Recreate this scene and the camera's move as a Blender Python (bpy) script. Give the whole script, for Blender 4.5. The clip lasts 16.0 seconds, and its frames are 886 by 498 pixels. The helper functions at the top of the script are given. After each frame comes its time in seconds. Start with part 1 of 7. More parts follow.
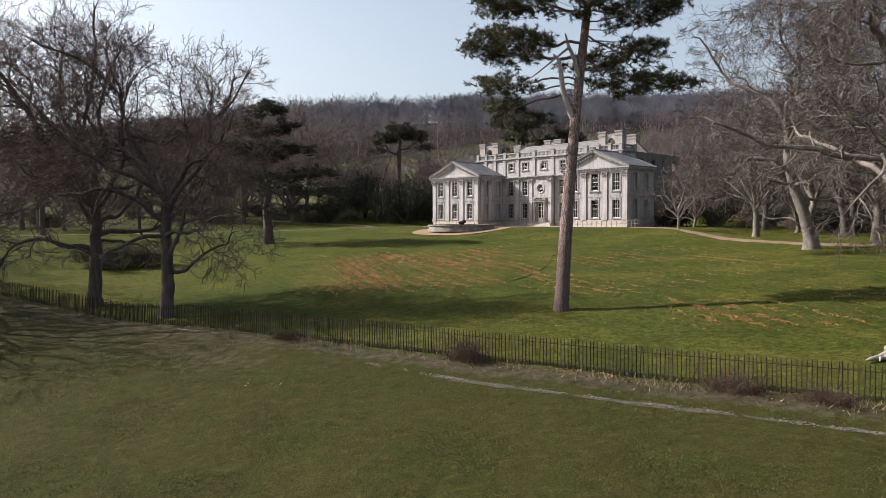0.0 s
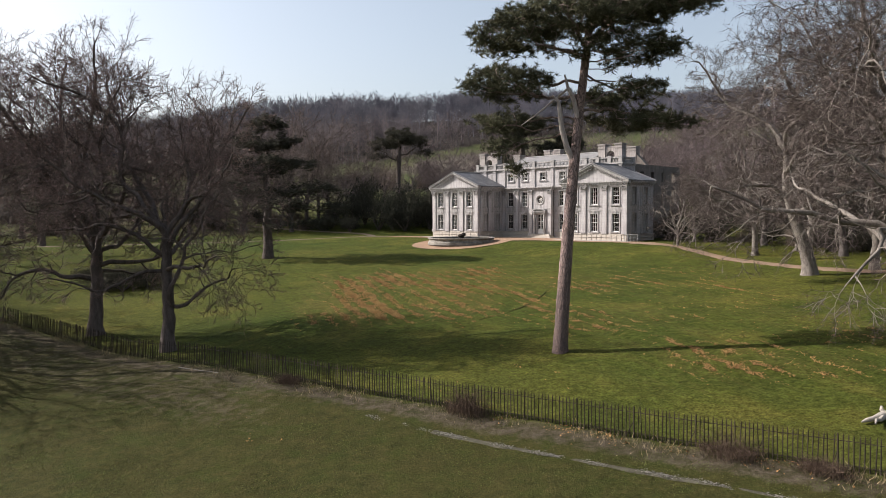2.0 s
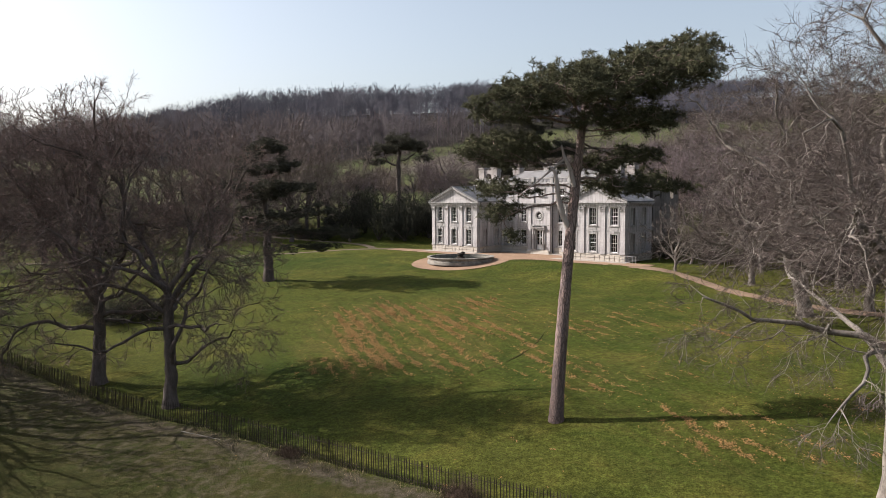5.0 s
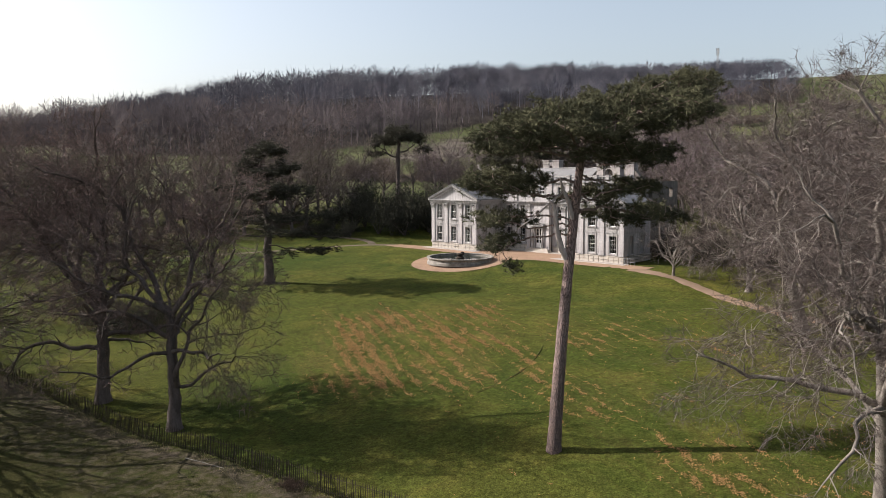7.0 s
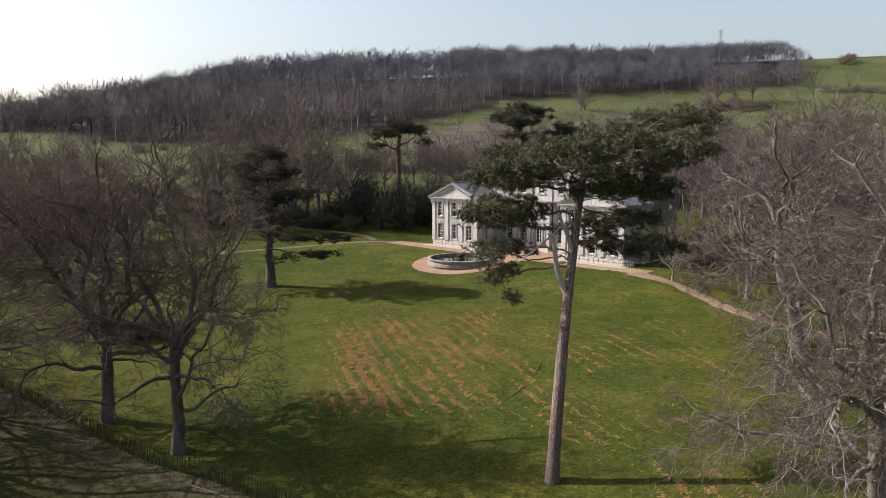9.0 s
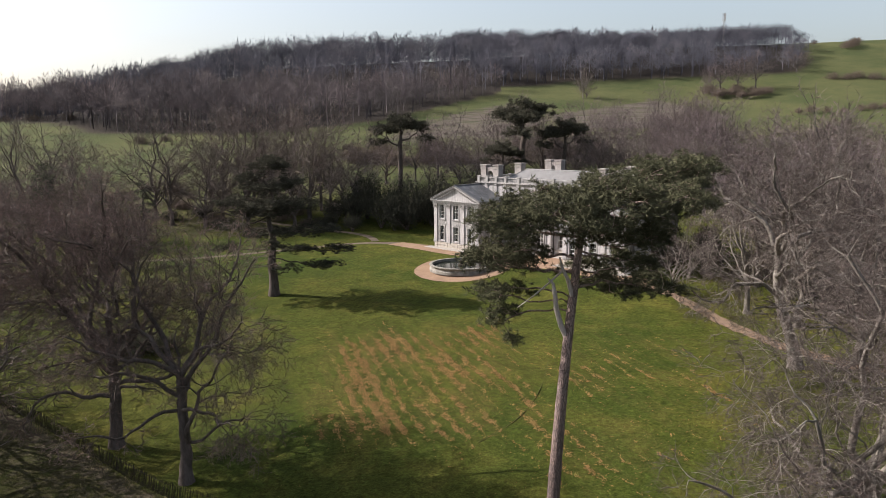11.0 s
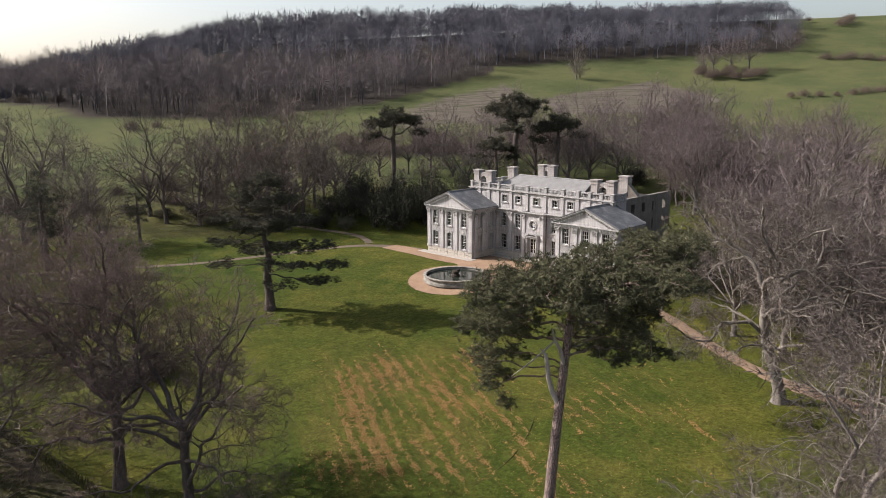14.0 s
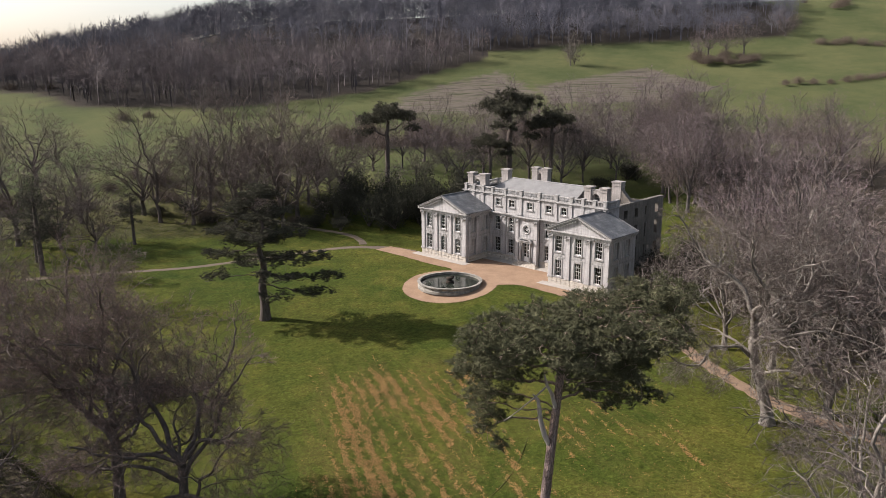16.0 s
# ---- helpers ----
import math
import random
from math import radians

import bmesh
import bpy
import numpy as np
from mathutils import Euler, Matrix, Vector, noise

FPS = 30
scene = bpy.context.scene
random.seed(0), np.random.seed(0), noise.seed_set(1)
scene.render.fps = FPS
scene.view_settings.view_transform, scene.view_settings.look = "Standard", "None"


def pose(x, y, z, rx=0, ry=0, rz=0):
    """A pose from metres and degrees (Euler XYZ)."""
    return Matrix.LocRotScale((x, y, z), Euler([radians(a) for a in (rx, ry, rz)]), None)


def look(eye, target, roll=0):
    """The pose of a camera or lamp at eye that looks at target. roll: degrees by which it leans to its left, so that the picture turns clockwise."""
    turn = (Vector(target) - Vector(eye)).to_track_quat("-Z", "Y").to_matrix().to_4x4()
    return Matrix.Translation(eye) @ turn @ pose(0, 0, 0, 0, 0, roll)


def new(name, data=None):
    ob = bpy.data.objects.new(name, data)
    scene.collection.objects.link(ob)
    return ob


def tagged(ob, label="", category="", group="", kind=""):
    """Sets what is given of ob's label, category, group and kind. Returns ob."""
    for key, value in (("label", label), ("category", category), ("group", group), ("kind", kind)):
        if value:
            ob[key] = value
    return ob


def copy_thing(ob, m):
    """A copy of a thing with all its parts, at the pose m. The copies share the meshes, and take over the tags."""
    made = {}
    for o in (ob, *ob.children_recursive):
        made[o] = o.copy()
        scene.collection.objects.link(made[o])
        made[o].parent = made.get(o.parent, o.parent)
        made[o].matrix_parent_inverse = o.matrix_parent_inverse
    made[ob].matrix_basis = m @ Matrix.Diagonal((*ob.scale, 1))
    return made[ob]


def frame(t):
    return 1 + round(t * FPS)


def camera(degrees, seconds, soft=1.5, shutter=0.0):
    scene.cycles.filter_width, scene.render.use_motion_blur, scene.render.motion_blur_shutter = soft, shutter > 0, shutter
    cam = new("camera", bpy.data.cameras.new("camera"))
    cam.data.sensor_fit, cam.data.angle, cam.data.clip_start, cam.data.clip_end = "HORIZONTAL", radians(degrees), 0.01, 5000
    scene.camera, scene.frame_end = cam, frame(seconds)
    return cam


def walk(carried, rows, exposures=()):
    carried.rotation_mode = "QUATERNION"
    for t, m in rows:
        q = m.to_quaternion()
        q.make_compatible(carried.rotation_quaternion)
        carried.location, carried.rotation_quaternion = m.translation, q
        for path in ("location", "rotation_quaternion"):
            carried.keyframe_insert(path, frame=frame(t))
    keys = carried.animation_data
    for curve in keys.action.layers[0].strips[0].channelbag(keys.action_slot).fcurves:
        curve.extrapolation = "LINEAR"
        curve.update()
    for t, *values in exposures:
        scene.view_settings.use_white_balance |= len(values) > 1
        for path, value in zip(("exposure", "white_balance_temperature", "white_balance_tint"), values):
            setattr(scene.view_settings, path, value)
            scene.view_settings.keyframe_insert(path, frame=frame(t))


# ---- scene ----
cam = camera(61.53, 16.0, soft=0.7)
METRES, EYE, TILT, LEAN, TURN = 34.0, 7.8, -2.16, 0.36, 0.0
ROWS = [
    (0.0, 0.0, 0.0, 0.0, -0.0, -0.0, 0.0),
    (0.5, 0.0008, -0.0005, 0.02, 0.02, -0.17, 0.03),
    (1.0, 0.0011, -0.0018, 0.0417, 0.01, -0.29, 0.02),
    (1.5, 0.0008, -0.003, 0.0666, 0.01, -0.41, 0.03),
    (2.0, 0.0006, -0.0062, 0.0921, -0.01, -0.51, -0.01),
    (2.5, 0.0001, -0.01, 0.12, -0.02, -0.63, -0.02),
    (3.0, 0.0013, -0.0135, 0.1487, 0.01, -0.76, 0.03),
    (3.5, 0.003, -0.0164, 0.1768, 0.04, -0.94, 0.07),
    (4.0, 0.0043, -0.0177, 0.2052, 0.03, -1.15, 0.04),
    (6.5, 0.0057, -0.0305, 0.3438, -0.01, -3.1, 0.07),
    (7.0, 0.0054, -0.0325, 0.3717, -0.02, -3.55, 0.08),
    (7.5, 0.0072, -0.0335, 0.3991, 0.01, -3.98, 0.11),
    (8.0, 0.0083, -0.0356, 0.4264, 0.02, -4.4, 0.12),
    (8.5, 0.0078, -0.0366, 0.4544, 0.02, -4.86, 0.13),
    (9.0, 0.0075, -0.0358, 0.4846, 0.05, -5.28, 0.14),
    (11.5, 0.0074, -0.0455, 0.6574, 0.18, -7.38, 0.18),
    (12.0, 0.008, -0.0464, 0.6948, 0.12, -7.82, 0.17),
    (12.5, 0.0064, -0.047, 0.7321, -0.08, -8.27, 0.1),
    (13.0, 0.0037, -0.0469, 0.7697, -0.21, -8.71, 0.05),
    (13.5, 0.0022, -0.0484, 0.8067, -0.33, -9.15, 0.02),
    (14.0, 0.0001, -0.0508, 0.8439, -0.43, -9.61, 0.07),
    (14.5, 0.0016, -0.0511, 0.8826, -0.57, -10.07, 0.11),
    (15.0, 0.0035, -0.0483, 0.9204, -0.72, -10.54, 0.1),
    (15.5, 0.0026, -0.0444, 0.9582, -0.82, -11.0, 0.1),
    (16.0, 0.001, -0.0427, 0.9969, -0.89, -11.47, 0.1),
]
walk(cam, [(t, pose(0, 0, EYE, TILT, LEAN, TURN) @ pose(METRES * x, METRES * y, METRES * z, 90 + pitch, roll, yaw)) for t, x, y, z, yaw, pitch, roll in ROWS], exposures=[(0.0, 0.83, 6500, 13), (16.0, 0.83, 6500, 13)])

# ---------------------------------------------------------------- world, sun
SUN_TO = Vector((0.800, -0.226, -0.555)).normalized()   # the way the sunlight travels
world = bpy.data.worlds.new("sky")
scene.world = world
world.use_nodes = True
wn = world.node_tree.nodes
sky = wn.new("ShaderNodeTexSky")
sky.sky_type = "NISHITA"
sky.sun_disc = False
sky.sun_elevation = radians(33.7)
sky.sun_rotation = radians(-74.2)
sky.altitude = 60
sky.air_density = 1.0
sky.dust_density = 3.0
sky.ozone_density = 1.0
wn["Background"].inputs[1].default_value = 0.106
haze = wn.new("ShaderNodeHueSaturation")      # thin milky haze over a blue sky
haze.inputs["Hue"].default_value = 0.490
haze.inputs["Saturation"].default_value = 0.66
haze.inputs["Value"].default_value = 1.0
world.node_tree.links.new(sky.outputs[0], haze.inputs["Color"])
world.node_tree.links.new(haze.outputs[0], wn["Background"].inputs[0])
sun_data = bpy.data.lights.new("sun", "SUN")
sun_data.energy = 5.0
sun_data.angle = radians(0.5)
sun_data.color = (1.0, 0.955, 0.90)
sun = new("sun", sun_data)
sun.matrix_basis = look((0, 0, 200), Vector((0, 0, 200)) + SUN_TO)

# ---------------------------------------------------------------- helpers


def smooth(a, b, v):
    s = np.clip((v - a) / (b - a), 0, 1)
    return s * s * (3 - 2 * s)


class Geo:
    """Collects vertices and faces of one mesh."""

    def __init__(self):
        self.v, self.f = [], []

    def add(self, verts, faces):
        n = len(self.v)
        self.v.extend([tuple(p) for p in verts])
        self.f.extend([tuple(i + n for i in q) for q in faces])

    def box(self, x0, y0, z0, x1, y1, z1):
        self.add([(x0, y0, z0), (x1, y0, z0), (x1, y1, z0), (x0, y1, z0), (x0, y0, z1), (x1, y0, z1), (x1, y1, z1), (x0, y1, z1)],
                 [(0, 3, 2, 1), (4, 5, 6, 7), (0, 1, 5, 4), (1, 2, 6, 5), (2, 3, 7, 6), (3, 0, 4, 7)])

    def extrude(self, poly, place):
        """poly: 2D points; place(p, end) gives the 3D point for end 0 or 1."""
        n = len(poly)
        verts = [place(p, 0) for p in poly] + [place(p, 1) for p in poly]
        faces = [tuple(range(n))[::-1], tuple(range(n, 2 * n))]
        faces += [(i, (i + 1) % n, n + (i + 1) % n, n + i) for i in range(n)]
        self.add(verts, faces)

    def ring(self, profile, n, cx=0.0, cy=0.0, closed=False):
        """Turns a profile of (radius, z) round the z axis."""
        m = len(profile)
        verts = [(cx + r * math.cos(2 * math.pi * i / n), cy + r * math.sin(2 * math.pi * i / n), z) for i in range(n) for r, z in profile]
        last = m if closed else m - 1
        faces = [(i * m + j, ((i + 1) % n) * m + j, ((i + 1) % n) * m + (j + 1) % m, i * m + (j + 1) % m) for i in range(n) for j in range(last)]
        self.add(verts, faces)

    def tube(self, pts, radii, sides):
        v, f = tube_arrays(np.array(pts, float), np.array(radii, float), sides)
        self.add(v.tolist(), f)

    def mesh(self, name, flat=True):
        me = bpy.data.meshes.new(name)
        me.from_pydata(self.v, [], self.f)
        bm = bmesh.new()
        bm.from_mesh(me)
        bmesh.ops.recalc_face_normals(bm, faces=bm.faces)
        bm.to_mesh(me)
        bm.free()
        if not flat:
            me.shade_smooth()
        return me


def raw_mesh(name, verts, faces, soft=False):
    me = bpy.data.meshes.new(name)
    me.from_pydata(np.asarray(verts, float).tolist(), [], faces if isinstance(faces, list) else np.asarray(faces).tolist())
    if soft:
        me.shade_smooth()
    me.update()
    return me


def tube_arrays(p, r, sides):
    n = len(p)
    t = np.gradient(p, axis=0)
    t /= np.linalg.norm(t, axis=1)[:, None] + 1e-9
    ref = np.array([1.0, 0.0, 0.0]) if abs(t[0, 0]) < 0.7 else np.array([0.0, 1.0, 0.0])
    a = np.cross(t, ref)
    a /= np.linalg.norm(a, axis=1)[:, None] + 1e-9
    b = np.cross(t, a)
    ang = np.arange(sides) * 2 * math.pi / sides
    v = p[:, None, :] + r[:, None, None] * (a[:, None, :] * np.cos(ang)[None, :, None] + b[:, None, :] * np.sin(ang)[None, :, None])
    f = [(i * sides + j, i * sides + (j + 1) % sides, (i + 1) * sides + (j + 1) % sides, (i + 1) * sides + j) for i in range(n - 1) for j in range(sides)]
    return v.reshape(-1, 3), f


def part(name, me, material, parent, label="", m=None):
    """Links a mesh as one part under a thing or part. material may be None when the mesh has one already."""
    if isinstance(me, Geo):
        me = me.mesh(name)
    if material is not None and not me.materials:
        me.materials.append(material)
    ob = new(name, me)
    ob.parent = parent
    if m is not None:
        ob.matrix_basis = m
    if label:
        ob["label"] = label
    return ob


def thing(name, label, category, m=None, group="", kind="", me=None, material=None):
    if isinstance(me, Geo):
        me = me.mesh(name)
    if me is not None and material is not None and not me.materials:
        me.materials.append(material)
    ob = new(name, me)
    if m is not None:
        ob.matrix_basis = m
    return tagged(ob, label, category, group, kind)


# ---------------------------------------------------------------- materials


def material(name, rough=0.8, spec=0.3):
    m = bpy.data.materials.new(name)
    m.use_nodes = True
    b = m.node_tree.nodes["Principled BSDF"]
    b.inputs["Roughness"].default_value = rough
    b.inputs["Specular IOR Level"].default_value = spec
    return m, m.node_tree.nodes, m.node_tree.links, b


def coords(n, l, scale=(1, 1, 1), space="Object", turn=0.0):
    tc = n.new("ShaderNodeTexCoord")
    rot = n.new("ShaderNodeMapping")
    rot.inputs["Rotation"].default_value = (0, 0, radians(turn))
    mp = n.new("ShaderNodeMapping")
    mp.inputs["Scale"].default_value = scale
    l.new(tc.outputs[space], rot.inputs["Vector"])
    l.new(rot.outputs[0], mp.inputs["Vector"])
    return mp.outputs[0]


def noise_node(n, l, vec, scale, detail=6, rough=0.6, dist=0.0):
    t = n.new("ShaderNodeTexNoise")
    t.inputs["Scale"].default_value = scale
    t.inputs["Detail"].default_value = detail
    t.inputs["Roughness"].default_value = rough
    t.inputs["Distortion"].default_value = dist
    l.new(vec, t.inputs["Vector"])
    return t.outputs["Fac"]


def ramp(n, l, fac, stops):
    r = n.new("ShaderNodeValToRGB")
    while len(r.color_ramp.elements) < len(stops):
        r.color_ramp.elements.new(0.5)
    for e, (pos, c) in zip(r.color_ramp.elements, stops):
        e.position = pos
        e.color = (*c, 1) if len(c) == 3 else c
    l.new(fac, r.inputs[0])
    return r.outputs[0]


def grey(v):
    return (v, v, v)


def mix(n, l, fac, a, b, how="MIX"):
    x = n.new("ShaderNodeMix")
    x.data_type = "RGBA"
    x.blend_type = how
    for sock, val in ((x.inputs[0], fac), (x.inputs[6], a), (x.inputs[7], b)):
        if isinstance(val, (int, float)):
            sock.default_value = val
        elif isinstance(val, tuple):
            sock.default_value = (*val, 1) if len(val) == 3 else val
        else:
            l.new(val, sock)
    return x.outputs[2]


def maths(n, l, how, a, b=0.0):
    x = n.new("ShaderNodeMath")
    x.operation = how
    for sock, val in ((x.inputs[0], a), (x.inputs[1], b)):
        if isinstance(val, (int, float)):
            sock.default_value = val
        else:
            l.new(val, sock)
    return x.outputs[0]


def bump(n, l, bsdf, height, strength=0.5, dist=0.02):
    b = n.new("ShaderNodeBump")
    b.inputs["Strength"].default_value = strength
    b.inputs["Distance"].default_value = dist
    l.new(height, b.inputs["Height"])
    l.new(b.outputs[0], bsdf.inputs["Normal"])


def attribute(n, name):
    a = n.new("ShaderNodeAttribute")
    a.attribute_name = name
    return a.outputs["Fac"]


def simple(name, c0, c1, scale, rough=0.9, spec=0.12, bump_s=0.4, bump_d=0.02, stretch=(1, 1, 1), vary=0.25, round_=0.0, tone=False):
    """A surface of two tones in large stains and fine grain, with each object or island a little different."""
    m, n, l, b = material(name, 0.95 if round_ else rough, 0.03 if round_ else spec)
    vec = coords(n, l, stretch)
    big = noise_node(n, l, vec, scale, 5, 0.65)
    fine = noise_node(n, l, vec, scale * 9, 4, 0.7)
    both = maths(n, l, "ADD", maths(n, l, "MULTIPLY", big, 0.65), maths(n, l, "MULTIPLY", fine, 0.35))
    col = ramp(n, l, both, [(0.32, c0), (0.68, c1)])
    if vary:
        isl = n.new("ShaderNodeNewGeometry").outputs["Random Per Island"]
        col = mix(n, l, 1.0, col, ramp(n, l, isl, [(0.0, grey(1 - vary)), (1.0, grey(1 + vary))]), "MULTIPLY")
    if tone:       # each tree of a wood has its own tone
        col = mix(n, l, 1.0, col, ramp(n, l, attribute(n, "tone"), [(0.0, (0.62, 0.62, 0.66)), (0.5, (0.95, 0.92, 0.92)), (1.0, (1.55, 1.42, 1.32))]), "MULTIPLY")
    l.new(col, b.inputs["Base Color"])
    if round_:
        # masses of fine twigs catch the light as one rounded, upward surface
        up = n.new("ShaderNodeVectorMath")
        up.operation = "MULTIPLY_ADD"
        l.new(n.new("ShaderNodeNewGeometry").outputs["Normal"], up.inputs[0])
        up.inputs[1].default_value = (1 - round_,) * 3
        up.inputs[2].default_value = (-0.45 * round_, -0.25 * round_, 0.85 * round_)
        nm = n.new("ShaderNodeVectorMath")
        nm.operation = "NORMALIZE"
        l.new(up.outputs[0], nm.inputs[0])
        l.new(nm.outputs[0], b.inputs["Normal"])
    else:
        bump(n, l, b, both, bump_s, bump_d)
    return m


def make_ground_material():
    m, n, l, b = material("turf", 0.95, 0.04)
    vec = coords(n, l)
    huge = noise_node(n, l, vec, 0.035, 4, 0.6)
    big = noise_node(n, l, vec, 0.22, 6, 0.65, 0.4)
    mid = noise_node(n, l, vec, 1.6, 5, 0.7)
    fine = noise_node(n, l, vec, 9.0, 5, 0.75)
    grass = ramp(n, l, big, [(0.34, (0.025, 0.043, 0.009)), (0.5, (0.054, 0.071, 0.013)), (0.64, (0.114, 0.106, 0.024))])
    grass = mix(n, l, 0.55, grass, ramp(n, l, huge, [(0.35, (0.038, 0.058, 0.010)), (0.65, (0.105, 0.098, 0.020))]))
    grass = mix(n, l, 0.75, grass, ramp(n, l, mid, [(0.3, grey(0.55)), (0.7, grey(1.4))]), "MULTIPLY")
    grass = mix(n, l, 0.9, grass, ramp(n, l, fine, [(0.32, grey(0.3)), (0.68, grey(1.7))]), "MULTIPLY")
    grass = mix(n, l, 0.8, grass, ramp(n, l, noise_node(n, l, vec, 3.4, 4, 0.7), [(0.35, grey(0.6)), (0.65, grey(1.35))]), "MULTIPLY")
    # dull rough pasture in the near field
    past = ramp(n, l, mid, [(0.3, (0.030, 0.032, 0.010)), (0.55, (0.049, 0.048, 0.015)), (0.75, (0.080, 0.070, 0.024))])
    past = mix(n, l, 0.8, past, ramp(n, l, fine, [(0.3, grey(0.45)), (0.7, grey(1.5))]), "MULTIPLY")
    past = mix(n, l, ramp(n, l, big, [(0.42, grey(0.0)), (0.64, grey(0.34))]), past, ramp(n, l, fine, [(0.3, (0.028, 0.024, 0.009)), (0.7, (0.098, 0.082, 0.030))]))
    past = mix(n, l, ramp(n, l, noise_node(n, l, vec, 0.6, 5, 0.7), [(0.46, grey(0.0)), (0.66, grey(0.55))]), past, ramp(n, l, fine, [(0.3, (0.018, 0.028, 0.006)), (0.7, (0.062, 0.078, 0.018))]))
    col = mix(n, l, attribute(n, "pasture"), grass, past)
    col = mix(n, l, attribute(n, "meadow"), col, mix(n, l, 0.6, ramp(n, l, big, [(0.3, (0.060, 0.076, 0.030)), (0.7, (0.112, 0.120, 0.050))]), ramp(n, l, huge, [(0.35, (0.058, 0.074, 0.030)), (0.65, (0.122, 0.122, 0.054))])))
    # rows of fallen leaves
    row = noise_node(n, l, coords(n, l, (0.72, 0.09, 1), turn=-19.5), 1.0, 4, 0.55)
    bits = noise_node(n, l, vec, 6.5, 6, 0.85)
    leafy = maths(n, l, "MULTIPLY", ramp(n, l, row, [(0.49, grey(0)), (0.54, grey(1))]), ramp(n, l, bits, [(0.48, grey(0)), (0.52, grey(0.22))]))
    leafy = maths(n, l, "MULTIPLY", leafy, attribute(n, "leafy"))
    col = mix(n, l, leafy, col, ramp(n, l, fine, [(0.3, (0.12, 0.064, 0.028)), (0.7, (0.33, 0.185, 0.090))]))
    # earth and litter under the trees
    litter = ramp(n, l, mid, [(0.3, (0.046, 0.038, 0.029)), (0.6, (0.098, 0.079, 0.058)), (0.8, (0.075, 0.080, 0.032))])
    litter = mix(n, l, 0.7, litter, ramp(n, l, fine, [(0.3, grey(0.5)), (0.7, grey(1.5))]), "MULTIPLY")
    edge = maths(n, l, "ADD", attribute(n, "litter"), maths(n, l, "MULTIPLY", maths(n, l, "SUBTRACT", mid, 0.5), 0.9))
    col = mix(n, l, ramp(n, l, edge, [(0.35, grey(0)), (0.65, grey(1))]), col, litter)
    # floor of the hill woods darkened: shade under the crowns put into the colour
    col = mix(n, l, attribute(n, "woodfloor_shade"), col, ramp(n, l, mid, [(0.3, (0.022, 0.019, 0.017)), (0.7, (0.050, 0.043, 0.037))]))
    # bare ploughed patch on the hill
    furrow = noise_node(n, l, coords(n, l, (0.02, 0.35, 1), turn=-12), 1.0, 4, 0.7)
    soil = ramp(n, l, furrow, [(0.36, (0.070, 0.060, 0.046)), (0.50, (0.150, 0.128, 0.104)), (0.62, (0.062, 0.064, 0.034))])
    edge2 = maths(n, l, "ADD", attribute(n, "plough"), maths(n, l, "MULTIPLY", maths(n, l, "SUBTRACT", big, 0.5), 0.8))
    col = mix(n, l, ramp(n, l, edge2, [(0.4, grey(0)), (0.6, grey(1))]), col, soil)
    col = mix(n, l, 1.0, col, (0.82, 0.81, 0.82), "MULTIPLY")
    l.new(col, b.inputs["Base Color"])
    hgt = maths(n, l, "ADD", maths(n, l, "MULTIPLY", mid, 0.6), maths(n, l, "MULTIPLY", fine, 0.4))
    bump(n, l, b, hgt, 1.0, 0.2)
    return m


def make_stone(name, c0, c1, dark, stain=0.55):
    """Weathered limestone with courses, rain streaks and soot."""
    m, n, l, b = material(name, 0.85, 0.2)
    vec = coords(n, l)
    base = ramp(n, l, noise_node(n, l, vec, 0.9, 6, 0.7), [(0.3, c0), (0.7, c1)])
    streak = noise_node(n, l, coords(n, l, (2.6, 2.6, 0.22)), 1.0, 6, 0.7)
    soot = noise_node(n, l, vec, 0.45, 5, 0.7)
    both = maths(n, l, "MULTIPLY", ramp(n, l, streak, [(0.42, grey(0)), (0.68, grey(1))]), ramp(n, l, soot, [(0.35, grey(0.15)), (0.65, grey(1))]))
    col = mix(n, l, maths(n, l, "MULTIPLY", both, stain), base, dark)
    fine = noise_node(n, l, vec, 14, 5, 0.75)
    col = mix(n, l, 0.5, col, ramp(n, l, fine, [(0.3, grey(0.7)), (0.7, grey(1.25))]), "MULTIPLY")
    sep = n.new("ShaderNodeSeparateXYZ")
    l.new(vec, sep.inputs[0])
    along = maths(n, l, "ADD", sep.outputs[0], sep.outputs[1])
    cmb = n.new("ShaderNodeCombineXYZ")
    l.new(along, cmb.inputs[0])
    l.new(sep.outputs[2], cmb.inputs[1])
    br = n.new("ShaderNodeTexBrick")
    br.inputs["Scale"].default_value = 1.0
    br.inputs["Mortar Size"].default_value = 0.018
    br.inputs["Brick Width"].default_value = 0.95
    br.inputs["Row Height"].default_value = 0.42
    br.inputs["Color1"].default_value = (1.06, 1.05, 1.03, 1)
    br.inputs["Color2"].default_value = (0.88, 0.87, 0.86, 1)
    br.inputs["Mortar"].default_value = (0.62, 0.6, 0.58, 1)
    l.new(cmb.outputs[0], br.inputs["Vector"])
    col = mix(n, l, 0.38, col, br.outputs["Color"], "MULTIPLY")
    l.new(col, b.inputs["Base Color"])
    hgt = maths(n, l, "SUBTRACT", fine, maths(n, l, "MULTIPLY", br.outputs["Fac"], 1.5))
    bump(n, l, b, hgt, 0.5, 0.02)
    return m


